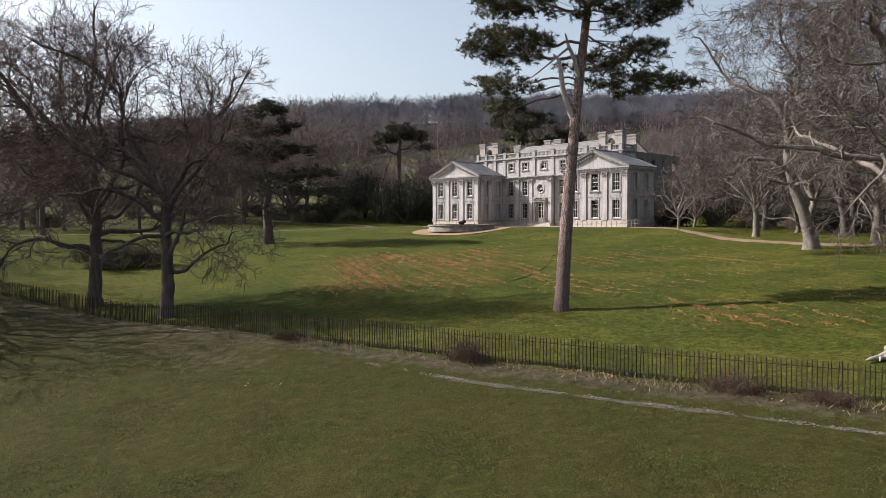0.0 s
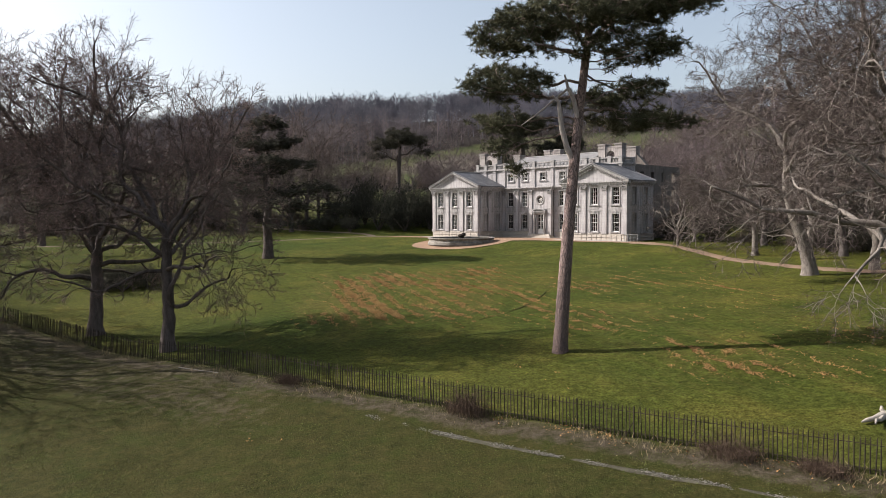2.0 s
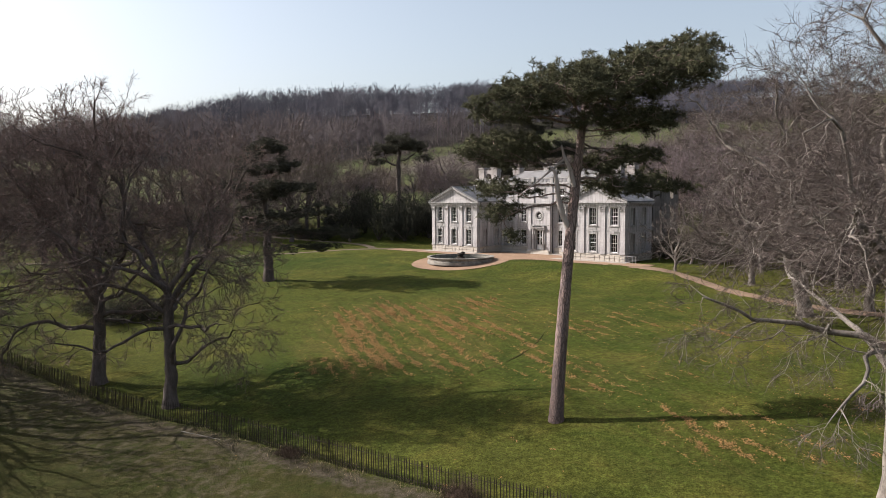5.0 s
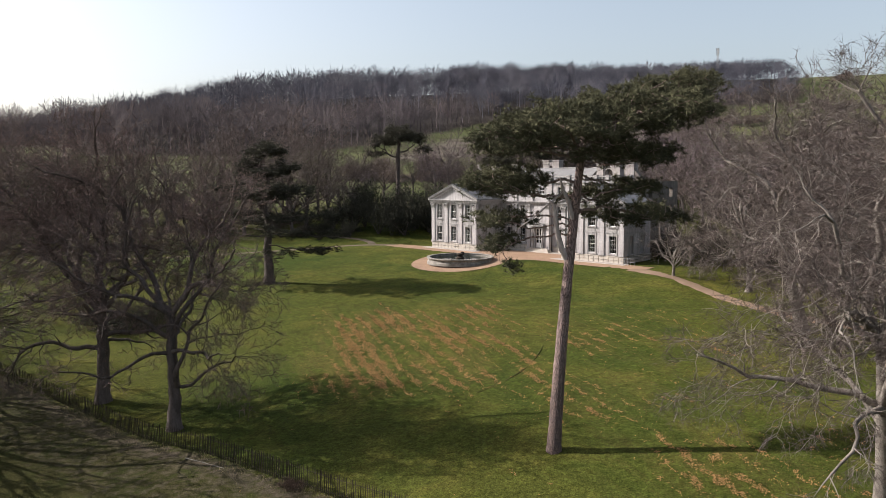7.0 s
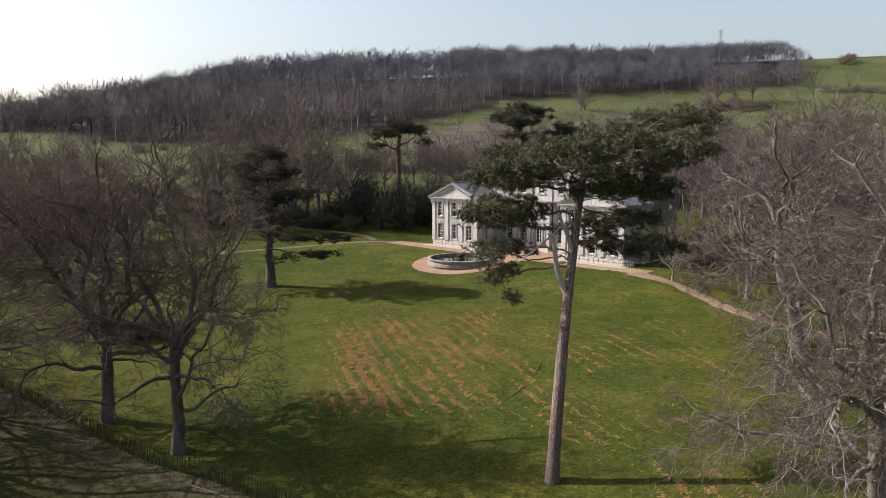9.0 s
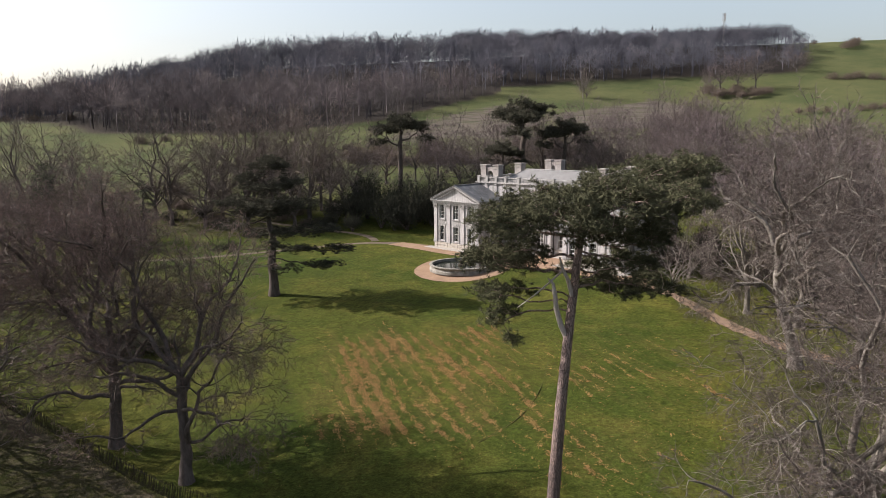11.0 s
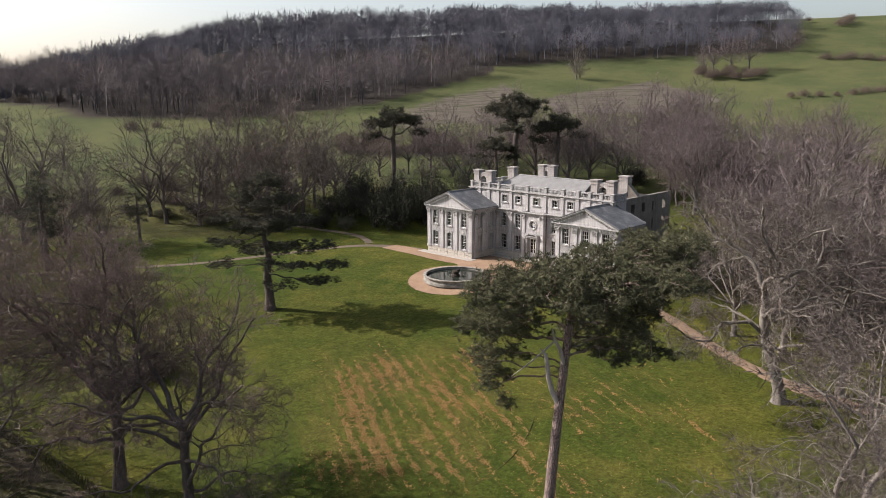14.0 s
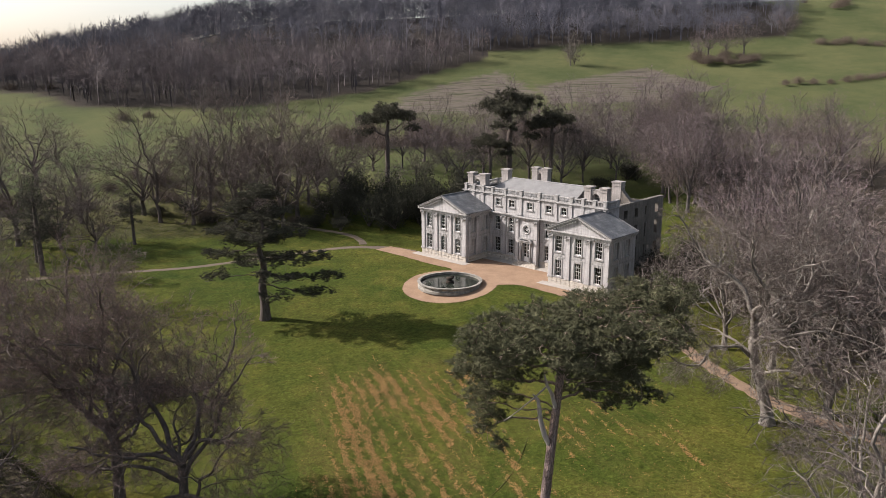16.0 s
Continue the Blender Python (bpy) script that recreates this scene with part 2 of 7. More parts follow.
def make_slate():
    m, n, l, b = material("slate", 0.6, 0.4)
    vec = coords(n, l)
    rows_ = n.new("ShaderNodeTexBrick")
    rows_.inputs["Scale"].default_value = 1.0
    rows_.inputs["Brick Width"].default_value = 0.4
    rows_.inputs["Row Height"].default_value = 0.24
    rows_.inputs["Mortar Size"].default_value = 0.02
    rows_.inputs["Color1"].default_value = (0.115, 0.118, 0.128, 1)
    rows_.inputs["Color2"].default_value = (0.065, 0.067, 0.074, 1)
    rows_.inputs["Mortar"].default_value = (0.05, 0.05, 0.055, 1)
    sep = n.new("ShaderNodeSeparateXYZ")
    l.new(vec, sep.inputs[0])
    cmb = n.new("ShaderNodeCombineXYZ")
    l.new(sep.outputs[1], cmb.inputs[0])
    l.new(sep.outputs[2], cmb.inputs[1])
    l.new(cmb.outputs[0], rows_.inputs["Vector"])
    st = noise_node(n, l, vec, 0.7, 6, 0.7)
    col = mix(n, l, 0.6, rows_.outputs["Color"], ramp(n, l, st, [(0.36, (0.055, 0.056, 0.060)), (0.54, (0.115, 0.115, 0.118)), (0.72, (0.27, 0.265, 0.255))]))
    l.new(col, b.inputs["Base Color"])
    bump(n, l, b, rows_.outputs["Fac"], 0.4, -0.02)
    return m


def make_glass():
    m, n, l, b = material("window_glass", 0.03, 0.5)
    b.inputs["Base Color"].default_value = (0.45, 0.48, 0.48, 1)
    b.inputs["Transmission Weight"].default_value = 1.0
    b.inputs["IOR"].default_value = 1.3
    bump(n, l, b, noise_node(n, l, coords(n, l), 1.5, 2), 0.15, 0.01)
    return m


def make_water():
    m, n, l, b = material("pond_water", 0.06, 0.5)
    col = ramp(n, l, noise_node(n, l, coords(n, l), 0.8, 4), [(0.35, (0.012, 0.015, 0.012)), (0.7, (0.03, 0.034, 0.026))])
    l.new(col, b.inputs["Base Color"])
    bump(n, l, b, noise_node(n, l, coords(n, l), 3.0, 3), 0.15, 0.02)
    return m


def make_gravel(name, c0, c1):
    m, n, l, b = material(name, 0.95, 0.15)
    vec = coords(n, l)
    fine = noise_node(n, l, vec, 12, 5, 0.8)
    col = ramp(n, l, noise_node(n, l, vec, 0.35, 6, 0.7), [(0.3, c0), (0.7, c1)])
    col = mix(n, l, 0.7, col, ramp(n, l, fine, [(0.3, grey(0.65)), (0.7, grey(1.3))]), "MULTIPLY")
    l.new(col, b.inputs["Base Color"])
    bump(n, l, b, fine, 0.6, 0.03)
    return m


def make_bark_plates():
    """Pine bark: long pinkish plates between dark cracks, with flaky grain."""
    m, n, l, b = material("pine_bark", 0.9, 0.15)
    vec = coords(n, l, (1, 1, 0.16))
    warp = n.new("ShaderNodeVectorMath")
    warp.operation = "MULTIPLY_ADD"
    t = n.new("ShaderNodeTexNoise")
    t.inputs["Scale"].default_value = 2.5
    l.new(vec, t.inputs["Vector"])
    l.new(t.outputs["Color"], warp.inputs[0])
    warp.inputs[1].default_value = (0.35, 0.35, 0.35)
    l.new(vec, warp.inputs[2])
    vo = n.new("ShaderNodeTexVoronoi")
    vo.feature = "DISTANCE_TO_EDGE"
    vo.inputs["Scale"].default_value = 9.0
    l.new(warp.outputs[0], vo.inputs["Vector"])
    fine = noise_node(n, l, coords(n, l, (1, 1, 0.5)), 16.0, 5, 0.75)
    big = noise_node(n, l, coords(n, l), 0.7, 4, 0.6)
    plate = ramp(n, l, fine, [(0.3, (0.22, 0.165, 0.150)), (0.7, (0.52, 0.425, 0.395))])
    plate = mix(n, l, 1.0, plate, ramp(n, l, big, [(0.3, (0.70, 0.72, 0.75)), (0.7, (1.15, 1.05, 1.0))]), "MULTIPLY")
    sep = n.new("ShaderNodeSeparateXYZ")
    l.new(coords(n, l, (1, 1, 0.05)), sep.inputs[0])
    age = maths(n, l, "ADD", sep.outputs[2], maths(n, l, "MULTIPLY", big, 0.3))
    plate = mix(n, l, 1.0, plate, ramp(n, l, age, [(0.15, (0.46, 0.43, 0.42)), (0.75, (0.92, 0.88, 0.86))]), "MULTIPLY")   # old dark bark low down, paler above
    crack = ramp(n, l, vo.outputs["Distance"], [(0.02, grey(0)), (0.13, grey(1))])
    col = mix(n, l, crack, (0.120, 0.090, 0.080), plate)
    l.new(col, b.inputs["Base Color"])
    bump(n, l, b, maths(n, l, "ADD", maths(n, l, "MULTIPLY", crack, 0.8), maths(n, l, "MULTIPLY", fine, 0.4)), 1.0, 0.09)
    return m


TURF = make_ground_material()
STONE = make_stone("limestone", (0.322, 0.304, 0.298), (0.470, 0.448, 0.444), (0.092, 0.085, 0.083), 0.85)
STONE_TRIM = make_stone("limestone_trim", (0.269, 0.257, 0.248), (0.439, 0.424, 0.412), (0.058, 0.053, 0.051), 0.95)
STONE_OLD = make_stone("old_rubble", (0.115, 0.10, 0.086), (0.22, 0.195, 0.172), (0.055, 0.048, 0.042), 0.85)
STONE_STACK = make_stone("sooty_stack_stone", (0.23, 0.205, 0.193), (0.41, 0.377, 0.357), (0.057, 0.049, 0.045), 0.95)
STONE_BLOCK = simple("plinth_stone", (0.308, 0.269, 0.223), (0.447, 0.408, 0.362), 1.3, vary=0.12)
SLATE = make_slate()
MOSSY = simple("mossy_stone", (0.085, 0.080, 0.066), (0.34, 0.315, 0.28), 1.1)
LEAD = simple("lead_sheet", (0.106, 0.102, 0.1), (0.187, 0.181, 0.177), 0.8, rough=0.6, spec=0.4)
GLASS = make_glass()
PAINT = simple("white_paint", (0.595, 0.586, 0.561), (0.697, 0.689, 0.671), 2.0, rough=0.5, spec=0.4, bump_s=0.1, vary=0.0)
# near-black: the shade of the rooms behind the windows is put into this colour
ROOM_DARK = simple("room_dark", (0.030, 0.026, 0.022), (0.06, 0.052, 0.045), 0.8, vary=0.0)
WATER = make_water()
GRAVEL = make_gravel("orange_gravel", (0.2, 0.126, 0.082), (0.28, 0.188, 0.126))
PATH = make_gravel("path_gravel", (0.090, 0.070, 0.052), (0.145, 0.112, 0.084))
PATH_SAND = make_gravel("sandy_path", (0.140, 0.094, 0.064), (0.215, 0.150, 0.104))
PAVING = make_gravel("pale_paving", (0.27, 0.244, 0.214), (0.36, 0.33, 0.3))
IRON = simple("rusty_iron", (0.018, 0.015, 0.012), (0.050, 0.038, 0.029), 3.0, rough=0.85, spec=0.12)
OAK_BARK = simple("oak_bark", (0.0336, 0.0252, 0.0208), (0.1584, 0.1284, 0.1140), 3.5, bump_s=1.0, bump_d=0.09, stretch=(1, 1, 0.25), vary=0.12)
OAK_TWIG = simple("oak_twig", (0.128, 0.086, 0.077), (0.245, 0.170, 0.150), 1.0, vary=0.3)
PLANE_BARK = simple("plane_bark", (0.062, 0.051, 0.043), (0.275, 0.244, 0.214), 1.4, bump_s=0.9, bump_d=0.03, stretch=(1, 1, 0.45), vary=0.1)
PLANE_TWIG = simple("plane_twig", (0.050, 0.038, 0.034), (0.108, 0.085, 0.077), 1.0, vary=0.3)
PINE_BARK = make_bark_plates()
PINE_BARE = simple("weathered_pine_wood", (0.221, 0.178, 0.162), (0.493, 0.433, 0.399), 5.0, bump_s=1.0, bump_d=0.05, stretch=(1, 1, 0.3), vary=0.1)
NEEDLES = simple("pine_needles", (0.040, 0.042, 0.025), (0.116, 0.112, 0.066), 0.6, rough=0.6, vary=0.4, round_=0.35)
CEDAR_NEEDLES = simple("cedar_needles", (0.034, 0.034, 0.025), (0.082, 0.076, 0.054), 0.5, rough=0.6, vary=0.4, round_=0.4)
EVERGREEN = simple("evergreen_leaf", (0.0240, 0.0250, 0.0187), (0.0600, 0.0560, 0.0396), 0.5, rough=0.85, spec=0.05, vary=0.35, round_=0.6)
# the bluish haze of distance is put into the crest twigs' colour
HAZED_WOOD_TWIG = simple("hazed_woodland_twig", (0.068, 0.070, 0.086), (0.136, 0.138, 0.164), 0.02, vary=0.12, round_=0.85, tone=True)
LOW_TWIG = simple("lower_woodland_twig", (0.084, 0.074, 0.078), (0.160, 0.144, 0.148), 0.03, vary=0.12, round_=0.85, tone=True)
DARK_TWIG = simple("dark_brown_twig", (0.108, 0.083, 0.074), (0.212, 0.166, 0.148), 0.6, vary=0.3)
MID_BARK = simple("grey_bark", (0.0550, 0.0460, 0.0418), (0.1350, 0.1180, 0.1100), 2.0, stretch=(1, 1, 0.3), vary=0.1)
MID_TWIG = simple("grey_brown_twig", (0.0892, 0.0687, 0.0638), (0.1987, 0.1589, 0.1496), 0.6, vary=0.35)
RED_TWIG = simple("reddish_twig", (0.1069, 0.0772, 0.0788), (0.2213, 0.1717, 0.1741), 0.6, vary=0.35)
SCRUB = simple("brown_scrub", (0.066, 0.050, 0.040), (0.150, 0.118, 0.094), 0.8, vary=0.3, round_=0.5)
BRAMBLE = simple("bramble_stem", (0.050, 0.034, 0.026), (0.120, 0.085, 0.062), 0.8, spec=0.05, vary=0.3)
BLADE = simple("grass_blade", (0.04, 0.056, 0.013), (0.096, 0.1, 0.032), 0.5, vary=0.4)
DRY = simple("dry_grass", (0.16, 0.12, 0.068), (0.32, 0.256, 0.16), 0.8, vary=0.35)
LEAF = simple("fallen_leaf", (0.190, 0.098, 0.038), (0.355, 0.205, 0.090), 0.7, vary=0.35)
CHALK = simple("chalk_stone", (0.080, 0.074, 0.060), (0.20, 0.187, 0.160), 2.0, vary=0.25)
TRODDEN = simple("trodden_chalky_soil", (0.030, 0.030, 0.018), (0.105, 0.096, 0.074), 2.6, spec=0.03, vary=0.0)
LOG_WOOD = simple("bleached_log", (0.192, 0.168, 0.136), (0.4, 0.368, 0.32), 3.0, bump_s=1.0, bump_d=0.05, stretch=(1, 1, 0.3), vary=0.0)
SOIL = simple("damp_soil", (0.0513, 0.054, 0.0189), (0.108, 0.0999, 0.0351), 2.0, vary=0.0)
METAL = simple("galvanised_steel", (0.20, 0.20, 0.20), (0.34, 0.34, 0.33), 2.0, rough=0.5, vary=0.0)

# ---------------------------------------------------------------- the land


def land_profile(y):
    ys = np.array([-400, -60, 0, 26, 34, 40, 46, 70, 90, 115, 135, 155, 175, 200, 240, 300, 368, 430, 480, 540, 640, 900, 2500])
    zs = np.array([-12, -4, -2.2, -0.6, 0.05, 0.85, 1.4, 2.8, 4.1, 5.8, 6.5, 6.9, 9.0, 13.0, 21.0, 32.0, 45.0, 61.0, 73.0, 77.0, 74.0, 40.0, 0.0])
    out = 0
    for k in (-9, -6, -3, 0, 3, 6, 9):
        out = out + np.interp(y + k * np.clip(np.abs(y) / 120.0, 0.12, 3.0), ys, zs)
    return out / 7


HOUSE_AT = Vector((-2.59, 141.444, 6.673))
HOUSE_YAW = -45.288
HC, HS = math.cos(radians(HOUSE_YAW)), math.sin(radians(HOUSE_YAW))


def house_uv(x, y):
    return (x - HOUSE_AT.x) * HC + (y - HOUSE_AT.y) * HS, -(x - HOUSE_AT.x) * HS + (y - HOUSE_AT.y) * HC


def house_xy(u, v):
    return HOUSE_AT.x + u * HC - v * HS, HOUSE_AT.y + u * HS + v * HC


def ground(x, y):
    x, y = np.asarray(x, float), np.asarray(y, float)
    z = land_profile(y)
    near = 0.065 * (1 - smooth(50, 125, y)) + 0.018 * smooth(50, 125, y) * (1 - smooth(140, 220, y))
    xc = np.where(x < -25, -25 + (x + 25) * 0.15, np.where(x > 60, 60 + (x - 60) * 0.3, x))
    z = z + near * xc
    side = np.interp(x, [-900, -420, -274, -202, -120, 0, 227, 500, 900], [-0.55, -0.64, -0.56, -0.32, -0.09, 0.0, 0.13, 0.16, 0.1])
    z = z + side * 70 * smooth(260, 500, y) * (1 - smooth(700, 2000, y))
    u, v = house_uv(x, y)
    d = np.maximum(np.maximum(-7 - u, u - 50), np.maximum(-5 - v, v - 34))
    k = 1 - smooth(0, 14, d)
    return z * (1 - k) + 6.67 * k


def gz(x, y):
    return float(ground(x, y))


def at_ground(x, y, turn=0.0, sink=0.0):
    return pose(x, y, gz(x, y) - sink, 0, 0, turn)


FENCE = [(30.0, 16.0), (20.6, 24.6), (16.9, 28.4), (5.8, 35.6), (1.0, 38.4), (-7.0, 43.8), (-17.5, 51.6), (-22.0, 54.2), (-38.5, 67.1), (-62.0, 84.0)]
FX, FY = [p[0] for p in FENCE][::-1], [p[1] for p in FENCE][::-1]


def fence_y(x):
    return np.interp(x, FX, FY)


def wood_front(x):
    return np.interp(x, [-700, -300, -200, -150, -133, -76, -27, 27, 29, 64, 116, 150, 187, 215, 235], [380, 360, 330, 305, 284, 282, 304, 367, 384, 391, 394, 396, 402, 450, 900])


def inside(poly, X, Y):
    """How far inside a convex polygon (listed anticlockwise) each point lies."""
    out = np.full(np.shape(X), 1e9)
    for (x0, y0), (x1, y1) in zip(poly, poly[1:] + poly[:1]):
        ln = math.hypot(x1 - x0, y1 - y0)
        out = np.minimum(out, ((x1 - x0) * (Y - y0) - (y1 - y0) * (X - x0)) / ln)
    return out


def make_ground():
    def axis(lo, hi, fine_lo, fine_hi, step, grow=1.07):
        mid = list(np.arange(fine_lo, fine_hi, step))
        out, s, p = [], step, fine_lo
        while p > lo:
            s = min(s * grow, 90)
            p -= s
            out.append(p)
        mid = out[::-1] + mid
        s, p = step, mid[-1]
        while p < hi:
            s = min(s * grow, 90)
            p += s
            mid.append(p)
        return np.array(mid)
    xs, ys = axis(-2600, 2600, -42, 46, 0.75), axis(-500, 3000, 18, 125, 0.75, 1.05)
    X, Y = np.meshgrid(xs, ys)
    Z = ground(X, Y)
    rough = 0.035 * np.sin(X * 2.1 + 1.3 * np.sin(Y * 0.9)) * np.sin(Y * 1.7 + 0.8 * np.sin(X * 1.2)) + 0.05 * np.sin(X * 0.61 + Y * 0.4) * np.sin(Y * 0.53 - X * 0.2)
    u, v = house_uv(X, Y)
    Z = Z + rough * (1 - smooth(105, 130, Y)) + 1.2 * smooth(200, 320, Y) * np.sin(X * 0.031 + 1) * np.sin(Y * 0.023)
    nx, ny = len(xs), len(ys)
    i = np.arange((ny - 1) * (nx - 1))
    a = (i // (nx - 1)) * nx + i % (nx - 1)
    faces = np.stack([a, a + 1, a + nx + 1, a + nx], 1)
    me = raw_mesh("ground", np.stack([X.ravel(), Y.ravel(), Z.ravel()], 1), faces, soft=True)
    below = fence_y(X) - Y
    pasture = smooth(-1.0, 1.5, below) * (Y < 120) * 1.0
    leafy = smooth(58, 66, Y) * (1 - smooth(88, 96, Y)) * smooth(-17, -12, X) * (1 - smooth(5, 9, X))
    right = 0.45 * smooth(34, 42, Y) * (1 - smooth(84, 95, Y)) * smooth(7, 13, X) * (1 - smooth(27, 33, X))
    leafy = np.maximum(leafy, right)
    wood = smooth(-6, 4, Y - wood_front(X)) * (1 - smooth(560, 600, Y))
    left = smooth(-30, -38, X) * smooth(150, 158, Y) * (1 - smooth(185, 205, Y)) * 0.45
    behind = smooth(222, 230, Y) * (1 - smooth(236, 246, Y)) * smooth(-30, -15, X) * (1 - smooth(120, 150, X)) * 0.8
    rightw = smooth(44, 54, X - (Y - 60) * 0.12) * smooth(30, 50, Y) * (1 - smooth(205, 230, Y)) * 0.75
    strip = (1 - smooth(0.6, 2.4, np.abs(below - 1.3))) * 0.56
    under = 0.42 * smooth(0, -14, X) * smooth(-1.0, 2.5, below) * (1 - smooth(7, 15, below))
    litter = np.maximum.reduce([wood, left, behind, rightw, strip, under])
    plough = np.maximum(smooth(-9, 9, inside([(42, 308), (45, 281), (85, 283), (119, 309), (98, 348)], X, Y)),
                        0.66 * smooth(-16, 10, inside([(-25, 262), (30, 268), (44, 300), (30, 338), (-8, 300)], X, Y)))
    plough = np.maximum(plough, 0.5 * smooth(-20, 10, inside([(5, 232), (80, 225), (85, 270), (15, 275)], X, Y)))
    for name, val in (("pasture", pasture), ("leafy", leafy), ("litter", litter), ("woodfloor_shade", wood), ("plough", plough), ("meadow", smooth(165, 210, Y) * 1.0)):
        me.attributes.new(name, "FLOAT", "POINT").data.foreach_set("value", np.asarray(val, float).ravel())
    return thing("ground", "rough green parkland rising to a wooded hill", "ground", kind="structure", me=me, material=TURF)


make_ground()


def ribbon(pts, widths, lift, cross=7):
    """A path that lies on the land along a smooth line through pts."""
    p = np.array(pts, float)
    s = np.r_[0, np.cumsum(np.linalg.norm(np.diff(p, axis=0), axis=1))]
    q = np.arange(0, s[-1], 0.9)

    def soft_(vals):
        w = np.interp(q, s, vals)
        k = np.ones(9) / 9
        return np.convolve(np.pad(w, 4, mode="edge"), k, mode="valid")
    x, y, w = soft_(p[:, 0]), soft_(p[:, 1]), soft_(widths)
    tx, ty = np.gradient(x), np.gradient(y)
    ln = np.hypot(tx, ty)
    verts, n = [], len(q)
    for j in range(cross):
        e = (j / (cross - 1) - 0.5)
        wob = w * e * (1 + 0.10 * np.sin(q * 1.7 + j) + 0.07 * np.sin(q * 4.1))
        xx, yy = x - ty / ln * wob, y + tx / ln * wob
        zz = ground(xx, yy) + lift - (0.10 if j in (0, cross - 1) else 0.0) + 0.05 * (1 - smooth(105, 130, yy))
        verts.append(np.stack([xx, yy, zz], 1))
    V = np.concatenate(verts)
    f = [(j * n + i, j * n + i + 1, (j + 1) * n + i + 1, (j + 1) * n + i) for j in range(cross - 1) for i in range(n - 1)]
    return raw_mesh("path", V, f, soft=True)


def court_mesh(poly_fn, u0, u1, v0, v1, step, lift):
    us, vs = np.arange(u0, u1 + step, step), np.arange(v0, v1 + step, step)
    Ug, Vg = np.meshgrid(us, vs)
    keep = poly_fn(Ug, Vg)
    X, Y = house_xy(Ug, Vg)
    Z = ground(X, Y) + lift
    nx = len(us)
    f = [(r * nx + c, r * nx + c + 1, (r + 1) * nx + c + 1, (r + 1) * nx + c) for r in range(len(vs) - 1) for c in range(nx - 1)
         if keep[r, c] and keep[r, c + 1] and keep[r + 1, c] and keep[r + 1, c + 1]]
    me = raw_mesh("gravel_court", np.stack([X.ravel(), Y.ravel(), Z.ravel()], 1), f, soft=True)
    bm = bmesh.new()
    bm.from_mesh(me)
    bmesh.ops.delete(bm, geom=[q for q in bm.verts if not q.link_faces], context="VERTS")
    bm.to_mesh(me)
    bm.free()
    return me


FX0, FY0 = 3.0, 120.0
FU, FV = house_uv(FX0, FY0)


def in_court(u, v):
    front = (v > -4.2 - 0.4 * np.sin(u * 0.2)) & (v < 8.0) & (u > -6) & (u < 46) & ~((v > 0.2) & ((u < 12.3) | (u > 30.6)))
    tongue = (v < 0) & (v > -4.2 - 4.8 * np.exp(-((u - 20.5) / 6.0) ** 4))
    round_ = np.hypot(u - FU, v - FV) < 8.1
    link = (u > FU) & (u < 24) & (v > FV - 2) & (v < 0) & (np.abs((u - FU) * 0.62 - (v - FV)) < 4.5)
    return front | tongue | round_ | link


thing("gravel_court", "orange gravel forecourt and ring round the basin", "gravel", kind="structure", me=court_mesh(in_court, -8, 48, -34, 9, 0.22, 0.05), material=GRAVEL)
thing("path_west", "worn gravel drive curving past the lawn", "path", kind="structure", material=PATH,
      me=ribbon([(-75, 128), (-58, 132), (-45, 134.5), (-36, 139), (-27, 143.5), (-18, 147.2), (-11, 146.8), (-5, 143.5), (-2, 139)], [1.7, 1.7, 1.7, 1.8, 2.0, 2.3, 2.8, 3.6, 4.4], 0.045))
thing("path_north", "worn gravel drive leaving the house into the trees", "path", kind="structure", material=PATH,
      me=ribbon([(-14, 148), (-14.5, 153), (-19, 158), (-30, 164), (-45, 172)], [2.0, 1.8, 1.7, 1.6, 1.5], 0.047))
thing("path_east", "sandy gravel path sweeping along the lawn under trees", "path", kind="structure", material=PATH_SAND,
      me=ribbon([(27.5, 106.5), (29.5, 101.5), (32.2, 96.0), (34.2, 88.5), (35.9, 81.1), (38.0, 76.0), (40.8, 71.6), (47, 64), (58, 55)], [3.6, 2.4, 2.1, 2.0, 2.0, 2.1, 2.2, 2.2, 2.2], 0.045))
thing("path_trodden", "narrow trodden line of pale chalky soil in the pasture", "path", kind="structure", material=TRODDEN,
      me=ribbon([(-4.0, 38.6), (-2.4, 37.2), (1.5, 34.6), (5.5, 31.9), (10.2, 28.9), (13.0, 26.9), (15.6, 25.1), (19.0, 22.6)], [0.9, 0.7, 0.36, 0.30, 0.30, 0.34, 0.30, 0.30], -0.034, 7))
thing("path_track", "thin dark worn trench curving over the lawn", "path", kind="structure", material=SOIL,
      me=ribbon([(11.6, 78.8), (11.4, 77.6), (10.7, 74.1), (9.7, 70.3), (8.2, 66.2), (6.5, 63.1), (4.7, 61.2), (3.0, 59.7), (2.0, 59.0)], [0.05, 0.07, 0.08, 0.07, 0.09, 0.08, 0.08, 0.07, 0.05], -0.01, 5))

# ---------------------------------------------------------------- the house
HOUSE_M = Matrix.LocRotScale(HOUSE_AT, Euler((0, 0, radians(HOUSE_YAW))), None)
house = thing("country_house", "pale weathered stone baroque country house with two pedimented pavilions, partly roofless", "house", HOUSE_M)
WT = 0.55          # wall thickness
PAV = [(0.55, 12.17), (30.86, 42.48)]
MAIN_V = 7.2
AXIS = 21.515


def front(u, v, z):
    return Matrix(((1, 0, 0, u), (0, 1, 0, v), (0, 0, 1, z), (0, 0, 0, 1)))


